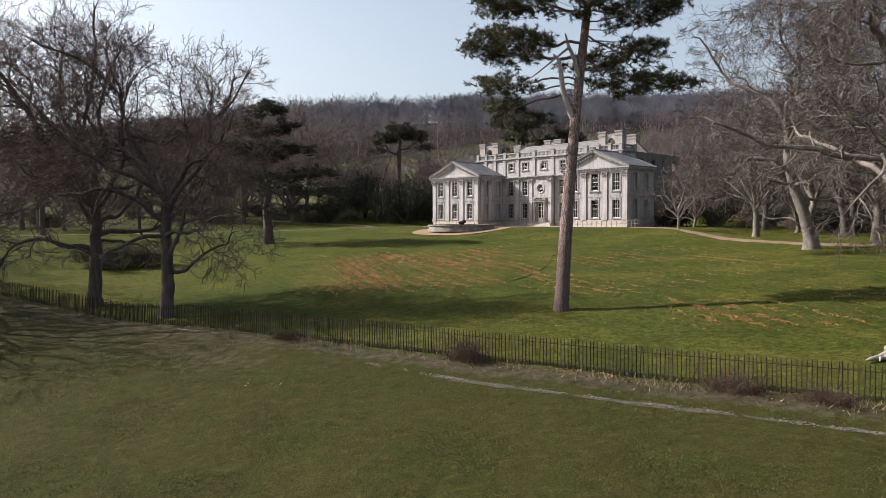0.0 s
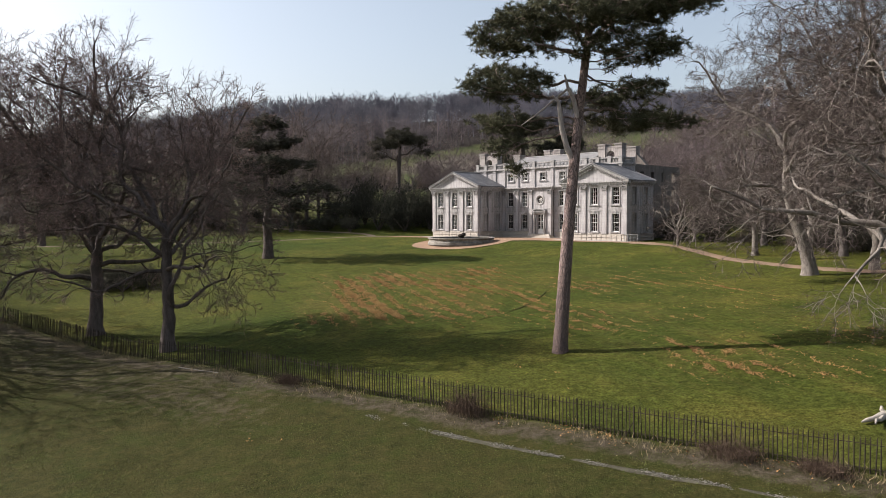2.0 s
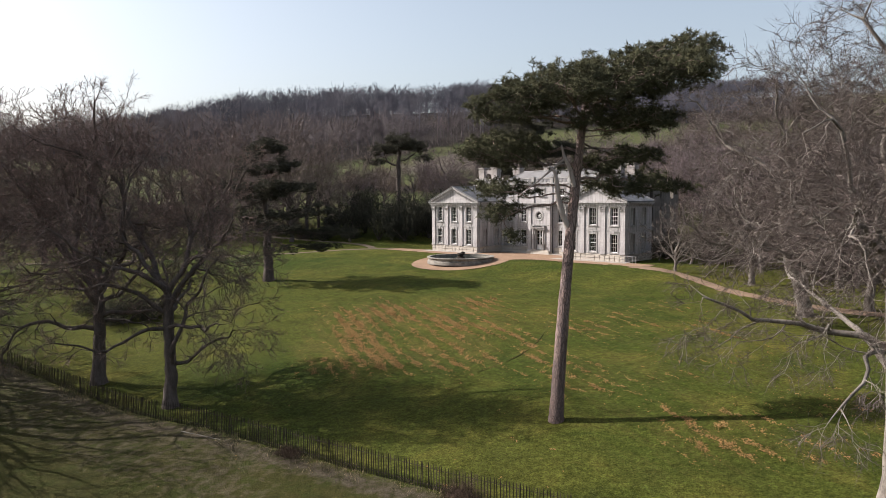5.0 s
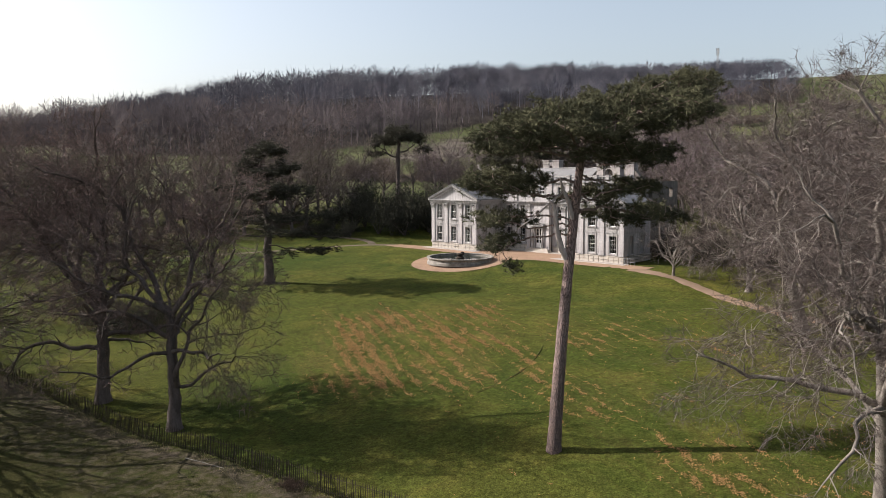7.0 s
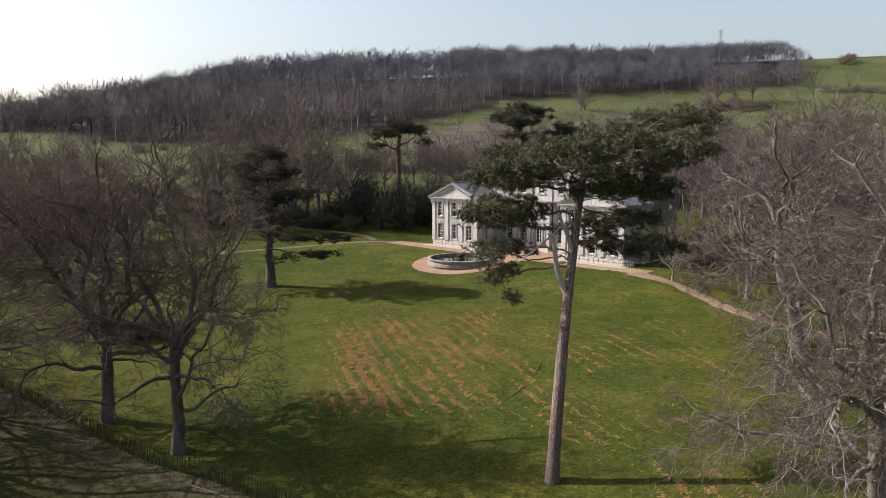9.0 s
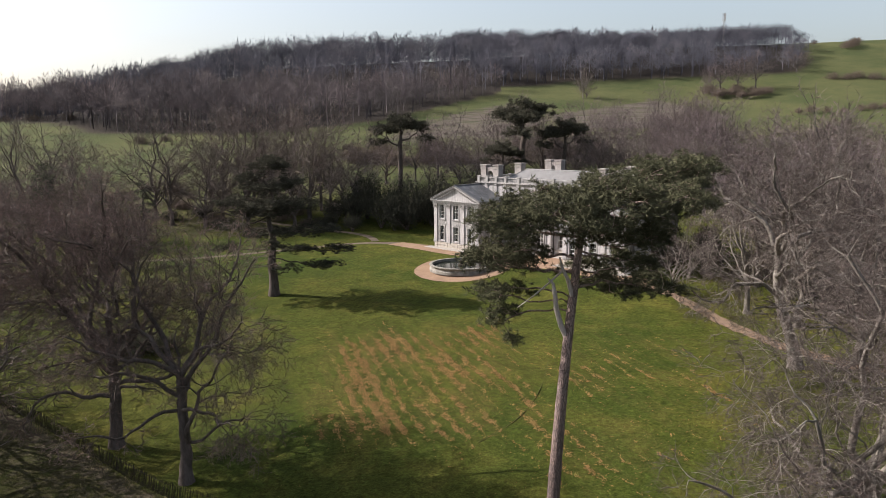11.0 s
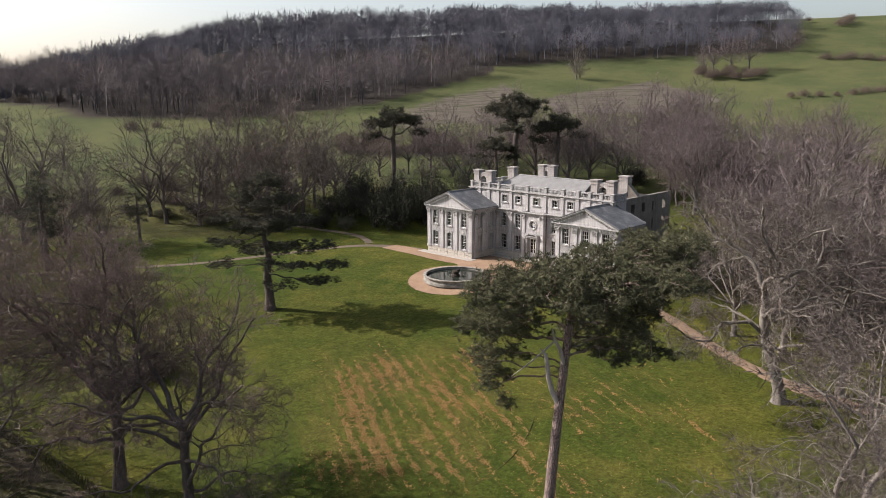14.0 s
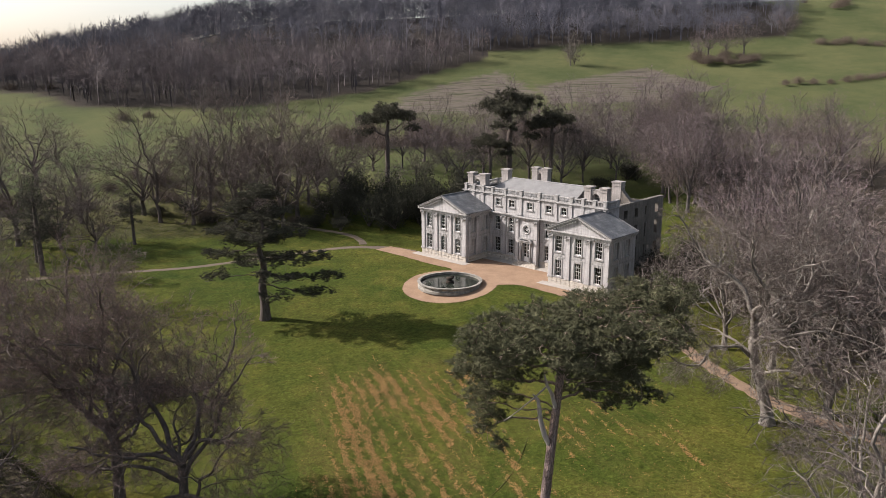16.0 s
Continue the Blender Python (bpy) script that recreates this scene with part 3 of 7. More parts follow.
def facing_right(u, v, z):
    return Matrix(((0, -1, 0, u), (1, 0, 0, v), (0, 0, 1, z), (0, 0, 0, 1)))


def facing_left(u, v, z):
    return Matrix(((0, 1, 0, u), (-1, 0, 0, v), (0, 0, 1, z), (0, 0, 0, 1)))


def wall(length, height, holes, thick=WT, z0=0.0):
    """A wall along x with its face at y = 0 and openings (x0, x1, z0, z1) right through it."""
    g = Geo()
    xs = sorted({0.0, length, *[h[0] for h in holes], *[h[1] for h in holes]})
    for a, b in zip(xs, xs[1:]):
        cuts = sorted([(h[2], h[3]) for h in holes if h[0] <= a + 1e-6 and h[1] >= b - 1e-6])
        z = z0
        for c0, c1 in cuts:
            if c0 > z:
                g.box(a, 0, z, b, thick, c0)
            z = c1
        if z < height:
            g.box(a, 0, z, b, thick, height)
    return g


def cached(fn):
    store = {}

    def call(*key):
        if key not in store:
            store[key] = fn(*key)
        return store[key]
    return call


@cached
def surround_mesh(w, h, hood):
    g = Geo()
    t, d = 0.2, 0.09
    g.box(-t, -d, -0.02, 0, 0.10, h + t)
    g.box(w, -d, -0.02, w + t, 0.10, h + t)
    g.box(0, -d, h, w, 0.10, h + t)
    g.box(-t - 0.12, -0.20, -0.20, w + t + 0.12, 0.20, -0.02)
    if hood:
        g.box(-t - 0.08, -0.13, h + t, w + t + 0.08, 0.05, h + t + 0.10)
        g.extrude([(w / 2 - 0.11, h - 0.02), (w / 2 + 0.11, h - 0.02), (w / 2 + 0.17, h + t + 0.2), (w / 2 - 0.17, h + t + 0.2)],
                  lambda p, e: (p[0], -0.16 if e == 0 else 0.05, p[1]))
    me = g.mesh("window")
    me.materials.append(STONE_TRIM)
    return me


@cached
def sash_mesh(w, h, nx, nz):
    g = Geo()
    y0, y1 = 0.10, 0.16
    g.box(0, y0, 0, 0.07, y1, h)
    g.box(w - 0.07, y0, 0, w, y1, h)
    g.box(0.07, y0, 0, w - 0.07, y1, 0.09)
    g.box(0.07, y0, h - 0.07, w - 0.07, y1, h)
    iw, ih = w - 0.14, h - 0.16
    for i in range(1, nx):
        x = 0.07 + iw * i / nx
        g.box(x - 0.012, y0 + 0.005, 0.09, x + 0.012, y1 - 0.01, h - 0.07)
    for j in range(1, nz):
        z = 0.09 + ih * j / nz
        k = 0.03 if 2 * j == nz else 0.012
        edges = [0.07] + [0.07 + iw * i / nx for i in range(1, nx)] + [w - 0.07]
        for a, b in zip(edges, edges[1:]):
            g.box(a + 0.012, y0 + 0.008, z - k, b - 0.012, y1 - 0.012, z + k)
    me = g.mesh("sash")
    me.materials.append(PAINT)
    return me


@cached
def pane_mesh(w, h):
    g = Geo()
    g.box(0.05, 0.125, 0.05, w - 0.05, 0.131, h - 0.05)
    me = g.mesh("pane")
    me.materials.append(GLASS)
    return me


@cached
def blind_mesh(w, h):
    g = Geo()
    g.box(0.0, 0.16, 0.0, w, 0.30, h)
    me = g.mesh("blind_panel")
    me.materials.append(STONE_TRIM)
    return me


def window(m, w, h, hood=False, blind=False, nx=3, nz=4):
    ob = part("window", surround_mesh(w, h, hood), None, house, "", m)
    if blind:
        part("blind_panel", blind_mesh(w, h), None, ob, "bricked-up blind window panel")
        return
    part("sash", sash_mesh(w, h, nx, nz), None, ob, "white painted sash bars")
    p = part("pane", pane_mesh(w, h), None, ob, "dark glass")
    p.visible_shadow = False


def cornice(length, steps, ends=(0.0, 0.0)):
    """Stacked mouldings along x: steps of (z0, z1, projection)."""
    g = Geo()
    for z0, z1, pr in steps:
        g.box(-pr * ends[0], -pr, z0, length + pr * ends[1], 0.0, z1)
    return g


WIN_W, LOW, UP = 1.28, (1.45, 4.22), (5.62, 8.28)


def pilaster(m, z0, z1, w=0.84, capital=True):
    g = Geo()
    g.box(-w / 2 - 0.07, -0.26, z0, w / 2 + 0.07, 0, z0 + 0.22)
    g.box(-w / 2 - 0.03, -0.21, z0 + 0.22, w / 2 + 0.03, 0, z0 + 0.38)
    g.box(-w / 2, -0.16, z0 + 0.38, w / 2, 0, z1 - (0.85 if capital else 0.2))
    ob = part("pilaster", g, STONE, house, "", m)
    c = Geo()
    if capital:
        zc = z1 - 0.85
        c.box(-w / 2 - 0.04, -0.20, zc, w / 2 + 0.04, 0, zc + 0.07)
        for k, (e, b) in enumerate(((0.02, 0.20), (0.08, 0.27))):
            z = zc + 0.07 + k * 0.26
            for i in range(4):
                x0 = -w / 2 - e + i * (w + 2 * e) / 4
                x1 = x0 + (w + 2 * e) / 4 - 0.03
                c.extrude([(0, z), (-b + 0.06, z), (-b - 0.06, z + 0.20), (-b, z + 0.25), (0, z + 0.25)], lambda p, en, x0=x0, x1=x1: ((x0, x1)[en], p[0], p[1]))
        for sx in (-1, 1):
            c.box(sx * (w / 2) - 0.12, -0.34, zc + 0.60, sx * (w / 2) + 0.12, -0.02, zc + 0.76)
        c.box(-w / 2 - 0.14, -0.36, zc + 0.76, w / 2 + 0.14, 0, zc + 0.85)
    else:
        c.box(-w / 2 - 0.06, -0.24, z1 - 0.2, w / 2 + 0.06, 0, z1)
    part("capital", c, STONE_TRIM, ob, "carved leafy capital" if capital else "")


def block_mesh(w, h, seed):
    g = Geo()
    rnd = random.Random(seed)
    e = 0.05
    q = [(e + rnd.uniform(-.02, .02), -0.14), (w - e, -0.14)]
    g.add([(0, 0, 0), (w, 0, 0), (w, 0, h), (0, 0, h), (e, -0.13 - rnd.uniform(0, .03), e), (w - e, -0.13 - rnd.uniform(0, .03), e), (w - e, -0.13, h - e), (e, -0.13 - rnd.uniform(0, .03), h - e)],
          [(0, 3, 2, 1), (4, 5, 6, 7), (0, 1, 5, 4), (1, 2, 6, 5), (2, 3, 7, 6), (3, 0, 4, 7)])
    me = g.mesh("stone_block")
    me.materials.append(STONE_BLOCK)
    return me


BLOCKS = [block_mesh(0.88, 0.46, s) for s in range(4)]


def plinth(length, m, skip=()):
    """Two courses of rusticated blocks with recessed joints, and a weathered ledge on top."""
    ledge = Geo()
    ledge.extrude([(0, 0.98), (-0.17, 0.98), (-0.17, 1.06), (-0.03, 1.14), (0, 1.14)], lambda p, e: ((-0.1, length + 0.1)[e], p[0], p[1]))
    ob = part("plinth_ledge", ledge, STONE_BLOCK, house, "", m)
    n = max(1, round(length / 0.90))
    s = length / n
    rnd = random.Random(int(length * 100))
    for c in range(2):
        for i in range(n):
            part("stone_block", rnd.choice(BLOCKS), None, ob, "", pose(i * s + 0.01, 0.0, 0.03 + c * 0.48) @ Matrix.Diagonal((s / 0.9, 1, 1, 1)))


for side, (a, b) in enumerate(PAV):
    wide = b - a
    centers = [2.62, 6.29, 9.98] if side == 0 else [32.82, 36.62, 40.47]
    centers = [c - a for c in centers]
    holes = [(c - WIN_W / 2, c + WIN_W / 2, z0, z1) for c in centers for z0, z1 in (LOW, UP)]
    part("wall", wall(wide, 8.6, holes), STONE, house, "", front(a, 0.55, 0))
    for c in centers:
        window(front(a + c - WIN_W / 2, 0.55, LOW[0]), WIN_W, LOW[1] - LOW[0], hood=True)
        window(front(a + c - WIN_W / 2, 0.55, UP[0]), WIN_W, UP[1] - UP[0])
        apron = Geo()
        apron.box(-0.72, -0.05, 0, 0.72, 0.0, 0.5)
        part("apron_panel", apron, STONE_TRIM, house, "", front(a + c, 0.55, 4.86))
    for c in (0.42, (centers[0] + centers[1]) / 2, (centers[1] + centers[2]) / 2, wide - 0.42):
        pilaster(front(a + c, 0.55, 0), 1.14, 8.45)
    plinth(wide, front(a, 0.55, 0))
    # string course between the storeys, broken by the pilasters
    stops = [0.86, (centers[0] + centers[1]) / 2 - 0.44, (centers[0] + centers[1]) / 2 + 0.44, (centers[1] + centers[2]) / 2 - 0.44, (centers[1] + centers[2]) / 2 + 0.44, wide - 0.86]
    for s0, s1 in zip(stops[::2], stops[1::2]):
        g = Geo()
        g.box(s0, -0.07, 4.62, s1, 0, 4.84)
        part("string_course", g, STONE_TRIM, house, "", front(a, 0.55, 0))
    # side walls: the inner return has two bays of blind windows
    vlen = MAIN_V - 0.55 - WT
    for inner in (True, False):
        right_face = (side == 0) == inner
        long_ = vlen if inner else 7.1
        bays = [(1.02, 2.66), (4.30, 5.90)]
        hol = [(p0 + 0.18, p1 - 0.18, z0, z1) for p0, p1 in bays for z0, z1 in (LOW, UP)]
        if right_face:
            mm = facing_right(b, 0.55 + WT, 0)
            hol = [(h[0] - WT, h[1] - WT, h[2], h[3]) for h in hol]
        else:
            mm = facing_left(a, 0.55 + WT + long_, 0)
            hol = [(long_ + WT - h[1], long_ + WT - h[0], h[2], h[3]) for h in hol]
        part("wall", wall(long_, 8.6, hol), STONE, house, "", mm)
        for h in hol:
            window(mm @ pose(h[0], 0, h[2]), round(h[1] - h[0], 3), round(h[3] - h[2], 3), hood=h[2] < 3, blind=inner or True)
        plinth(long_, mm)
        ent = cornice(long_, [(8.45, 8.62, 0.06), (8.62, 8.80, 0.16), (8.80, 9.0, 0.36), (9.0, 9.16, 0.52)])
        part("eaves_cornice", ent, STONE_TRIM, house, "", mm)
        g = Geo()
        g.box(0, -0.07, 4.62, long_, 0, 4.84)
        part("string_course", g, STONE_TRIM, house, "", mm)
        if inner:
            for c in (0.3, 3.0 - (WT if right_face else 0)):
                cc = c if right_face else long_ - c
                pilaster(mm @ pose(cc, 0, 0), 1.14, 8.45, w=0.7)
    # entablature of the front
    part("entablature", cornice(wide, [(8.45, 8.62, 0.20), (8.62, 8.80, 0.26), (8.80, 9.0, 0.40), (9.0, 9.14, 0.54)], (1, 1)), STONE_TRIM, house, "dark-stained moulded cornice", front(a, 0.55, 0))
    # pediment: tympanum, raking cornice and its blocks
    mid, half, rise = wide / 2, wide / 2 + 0.55, 2.66
    g = Geo()
    g.extrude([(-0.1, 9.0), (wide + 0.1, 9.0), (mid, 9.0 + rise - 0.35)], lambda p, e: (p[0], (0.02, WT)[e], p[1]))
    part("tympanum", g, STONE, house, "plain pale triangular gable field", front(a, 0.55, 0))
    for s in (-1, 1):
        g = Geo()
        x0, z0 = mid + s * half, 9.14
        x1, z1 = mid, 9.14 + rise
        for low, high, pr in ((-0.42, -0.22, 0.22), (-0.22, -0.04, 0.46), (-0.04, 0.05, 0.56)):
            g.extrude([(x0, z0 + low), (x1, z1 + low), (x1, z1 + high), (x0, z0 + high)], lambda p, e, pr=pr: (p[0], (-pr, 0.1)[e], p[1]))
        rk = part("raking_cornice", g, STONE_TRIM, house, "dark-stained moulded gable edge", front(a, 0.55, 0))
        mod = Geo()
        for i in range(1, 13):
            f = i / 13
            x, z = x0 + (x1 - x0) * f, z0 + (z1 - z0) * f
            mod.box(x - 0.1, -0.40, z - 0.60, x + 0.1, -0.02, z - 0.42)
        part("modillion_band", mod, STONE_TRIM, rk)["kind"] = "stuff"
    mod = Geo()
    for i in range(22):
        x = 0.2 + i * (wide - 0.4) / 21
        mod.box(x - 0.09, -0.42, 8.64, x + 0.09, -0.27, 8.79)
    part("modillion_band", mod, STONE_TRIM, house, "", front(a, 0.55, 0))["kind"] = "stuff"
    # slate roof with lead ridge and verges
    back = 7.6
    for s in (-1, 1):
        g = Geo()
        x0, x1 = mid + s * (half + 0.02), mid
        g.extrude([(x0, 9.20), (x1, 9.22 + rise), (x1, 9.34 + rise), (x0, 9.32)], lambda p, e: (p[0], (-0.50, back)[e], p[1]))
        part("roof_slope", g, SLATE, house, "blue-grey slate roof slope", front(a, 0.55, 0))
        g = Geo()
        for v0, v1 in ((-0.58, -0.24), (back - 0.2, back + 0.1)):
            g.extrude([(x0, 9.30), (x1, 9.32 + rise), (x1, 9.42 + rise), (x0, 9.40)], lambda p, e, v0=v0, v1=v1: (p[0], (v0, v1)[e], p[1]))
        part("verge_flashing", g, LEAD, house, "", front(a, 0.55, 0))
    g = Geo()
    g.tube([(mid, -0.5, 9.36 + rise), (mid, back, 9.36 + rise)], [0.13, 0.13], 8)
    part("ridge_roll", g, LEAD, house, "", front(a, 0.55, 0))
    g = Geo()
    g.extrude([(0, 8.6), (wide, 8.6), (mid, 8.6 + rise)], lambda p, e: (p[0], (7.0, 7.35)[e], p[1]))
    part("gable_wall", g, STONE, house, "", front(a, 0.55, 0))
    # near-black floors, ceiling and closing back board, added to keep the rooms dark
    g = Geo()
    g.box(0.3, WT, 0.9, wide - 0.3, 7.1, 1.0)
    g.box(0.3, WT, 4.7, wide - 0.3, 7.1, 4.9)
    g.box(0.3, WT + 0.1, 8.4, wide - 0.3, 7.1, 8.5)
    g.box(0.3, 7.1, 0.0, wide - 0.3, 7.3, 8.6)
    part("floor_slab", g, ROOM_DARK, house, "", front(a, 0.55, 0))

# recessed centre: two storeys with an attic and a balustrade
C0, C1 = 12.17, 30.86
MW = 1.24
mains = [14.14, 17.36, 2 * AXIS - 17.36, 2 * AXIS - 14.14]
BAY = 2.45
holes = [(c - C0 - MW / 2, c - C0 + MW / 2, z0, z1) for c in mains for z0, z1 in ((1.5, 4.2), (5.6, 8.2))]
holes += [(AXIS - C0 - BAY, AXIS - C0 + BAY, 0.0, 8.4)]
part("wall", wall(C1 - C0, 8.6, holes), STONE, house, "", front(C0, MAIN_V, 0))
for c in mains:
    window(front(c - MW / 2, MAIN_V, 1.5), MW, 2.7, hood=True)
    window(front(c - MW / 2, MAIN_V, 5.6), MW, 2.6)
for a_, b_ in ((C0, AXIS - BAY - 0.3), (AXIS + BAY + 0.3, C1)):
    plinth(b_ - a_, front(a_, MAIN_V, 0))
    g = Geo()
    g.box(0, -0.07, 4.62, b_ - a_, 0, 4.84)
    part("string_course", g, STONE_TRIM, house, "", front(a_, MAIN_V, 0))
for c in (15.75, 2 * AXIS - 15.75, 12.62, 2 * AXIS - 12.62):
    pilaster(front(c, MAIN_V, 0), 1.14, 8.45, w=0.74)
# the centre bay stands forward, with door, round window and big corner pilasters
BV = MAIN_V - 0.75
door_w = 1.4
R0, RZ = 0.72, 6.72
bay = wall(2 * BAY, 8.6, [(BAY - door_w / 2, BAY + door_w / 2, 0.75, 4.2), (BAY - R0, BAY + R0, RZ - R0, RZ + R0)])
ring_pts = []
for i in range(33):
    t_ = 2 * math.pi * i / 32
    c_, s_ = math.cos(t_), math.sin(t_)
    k_ = 1 / max(abs(c_), abs(s_))
    ring_pts.append(((R0 * k_ * c_, R0 * k_ * s_), (0.62 * c_, 0.62 * s_)))
for (o0, i0), (o1, i1) in zip(ring_pts, ring_pts[1:]):
    bay.extrude([o0, o1, i1, i0], lambda p, e: (BAY + p[0], (0.002, 0.40)[e], RZ + p[1]))
centre = part("centre_bay", bay, STONE, house, "projecting centre bay", front(AXIS - BAY, BV, 0))
g = Geo()
g.ring([(0.60, 0.0), (0.98, 0.0), (0.98, 0.10), (0.80, 0.18), (0.62, 0.10)], 32, closed=True)
oc = part("round_window", g, STONE_TRIM, house, "round window with moulded stone ring", front(AXIS, BV + 0.06, RZ) @ pose(0, 0, 0, 90, 0, 0))
g = Geo()
for k in range(4):
    t_ = math.pi * k / 4
    c_, s_ = math.cos(t_) * 0.62, math.sin(t_) * 0.62
    g.tube([(-c_, -s_, -0.12), (c_, s_, -0.12)], [0.025, 0.025], 5)
g.ring([(0.24, -0.14), (0.30, -0.14), (0.30, -0.10), (0.24, -0.10)], 20, closed=True)
part("glazing_grid", g, PAINT, oc, "white glazing bars")
g = Geo()
g.ring([(0.0, -0.15), (0.63, -0.15), (0.63, -0.145), (0.0, -0.145)], 24)
part("pane", g, GLASS, oc).visible_shadow = False
for x in (0.36, 2 * BAY - 0.36):
    pilaster(front(AXIS - BAY + x, BV, 0), 0.5, 8.45, w=0.7)
g = Geo()
g.box(-0.02, -0.18, 5.0, 2 * BAY + 0.02, 0, 5.16)
part("string_course", g, STONE_TRIM, house, "", front(AXIS - BAY, BV, 0))
# doorway with an arched hood on columns
dw = Geo()
for s in (-1, 1):
    dw.ring([(0.0, 0.75), (0.26, 0.75), (0.26, 0.95), (0.19, 1.0), (0.165, 4.1), (0.24, 4.2), (0.24, 4.35), (0.0, 4.35)], 14, s * 1.12, -0.28)
dw.box(-1.45, -0.55, 4.35, 1.45, 0.0, 4.62)
dw.box(-1.55, -0.68, 4.62, 1.55, 0.0, 4.76)
for i in range(12):
    a0, a1 = math.pi * i / 12, math.pi * (i + 1) / 12
    dw.extrude([(1.45 * math.cos(a0), 0.42 * math.sin(a0)), (1.45 * math.cos(a1), 0.42 * math.sin(a1)), (1.15 * math.cos(a1), 0.25 * math.sin(a1)), (1.15 * math.cos(a0), 0.25 * math.sin(a0))],
               lambda p, e: (p[0], (-0.6, 0.0)[e], 4.76 + p[1]))
for s in (-1, 1):
    dw.box(s * 0.80 - 0.12, -0.12, 0.75, s * 0.80 + 0.12, 0.1, 4.35)
part("door_surround", dw, STONE_TRIM, house, "columned stone door surround with curved hood", front(AXIS, BV, 0))
door = Geo()
for s in (-1, 1):
    x0, x1 = (0.01, door_w / 2) if s > 0 else (-door_w / 2, -0.01)
    door.box(x0, 0.2, 0.75, x1, 0.27, 1.55)
    door.box(x0, 0.2, 1.55, x0 + 0.09, 0.27, 4.2)
    door.box(x1 - 0.09, 0.2, 1.55, x1, 0.27, 4.2)
    for z in (1.55, 2.2, 2.85, 3.5, 4.08):
        door.box(x0 + 0.09, 0.205, z, x1 - 0.09, 0.265, z + 0.07)
dd = part("double_door", door, PAINT, house, "white glazed double doors", front(AXIS, BV, 0))
g = Geo()
g.box(-door_w / 2 + 0.05, 0.23, 1.6, door_w / 2 - 0.05, 0.236, 4.15)
part("pane", g, GLASS, dd).visible_shadow = False
for i in range(5):
    g = Geo()
    e = 0.22 * (4 - i)
    g.box(AXIS - 1.6 - e, BV - 0.4 - e, 0.15 * i, AXIS + 2.2 + e, BV + 0.2, 0.15 * (i + 1))
    part("doorstep", g, STONE_BLOCK, house)
# entablature over the centre
ENT = [(8.30, 8.45, 0.10), (8.45, 8.62, 0.20), (8.62, 8.80, 0.30), (8.80, 8.96, 0.50)]
part("entablature", cornice(AXIS - BAY - C0, ENT), STONE_TRIM, house, "", front(C0, MAIN_V, 0))
part("entablature", cornice(C1 - AXIS - BAY, ENT), STONE_TRIM, house, "", front(AXIS + BAY, MAIN_V, 0))
part("entablature", cornice(2 * BAY, ENT, (1, 1)), STONE_TRIM, house, "", front(AXIS - BAY, BV, 0))
g = Geo()
g.box(0, 0, 8.6, 2 * BAY, MAIN_V - BV + 0.2, 8.9)
part("bay_top", g, LEAD, house, "", front(AXIS - BAY, BV, 0))
# attic storey
A0, A1 = 5.6, 2 * AXIS - 5.6
att = [14.14, 17.36, AXIS, 2 * AXIS - 17.36, 2 * AXIS - 14.14]
AW, AZ = 1.16, (10.2, 11.48)
AV = MAIN_V + 0.06
part("attic_wall", wall(A1 - A0, 12.1, [(c - A0 - AW / 2, c - A0 + AW / 2, *AZ) for c in att], z0=8.62), STONE, house, "", front(A0, AV, 0))
for c in att:
    window(front(c - AW / 2, AV, AZ[0]), AW, AZ[1] - AZ[0], nx=3, nz=2)
apil = [5.95, 8.0, 10.3, 12.62, 15.75, AXIS - BAY + 0.4, AXIS + BAY - 0.4, 2 * AXIS - 15.75, 2 * AXIS - 12.62, 2 * AXIS - 10.3, 2 * AXIS - 8.0, A1 - 0.35]
for c in apil:
    pilaster(front(c, AV, 0), 9.0, 12.1, w=0.62, capital=False)
for u0, u1 in ((8.6, 9.8), (2 * AXIS - 9.8, 2 * AXIS - 8.6)):
    g = Geo()
    g.box(u0, -0.06, 9.9, u1, 0, 11.6)
    part("sunk_panel", g, STONE_TRIM, house, "", front(0, AV, 0))
ACOR = [(12.02, 12.14, 0.08), (12.14, 12.26, 0.22), (12.26, 12.38, 0.36)]
part("attic_cornice", cornice(A1 - A0, ACOR, (1, 1)), STONE_TRIM, house, "", front(A0, AV, 0))
DEEP = 13.0
west = facing_left(A0, AV + DEEP, 0)
part("attic_side_wall", wall(DEEP - WT, 12.1, []), STONE, house, "", west)
part("attic_cornice", cornice(DEEP - WT, ACOR), STONE_TRIM, house, "", west)
east = facing_right(A1, AV + WT, 0)
part("attic_side_wall", wall(3.4, 12.1, [], z0=0.0), STONE, house, "", east)
part("attic_cornice", cornice(3.4, ACOR), STONE_TRIM, house, "", east)
ruin_holes = [(1.6 + i * 3.5, 2.7 + i * 3.5, z0, z1) for i in range(4) for z0, z1 in ((1.5, 4.2), (5.6, 8.2), (9.6, 11.2))]
part("ruined_wall", wall(15.0, 12.35, ruin_holes, thick=0.75), STONE_OLD, house, "roofless dark side wall with empty window openings", east @ pose(3.4, 0, 0))
part("rear_wall", wall(A1 - A0, 12.1, []), STONE_OLD, house, "", front(A0, AV + DEEP, 0))


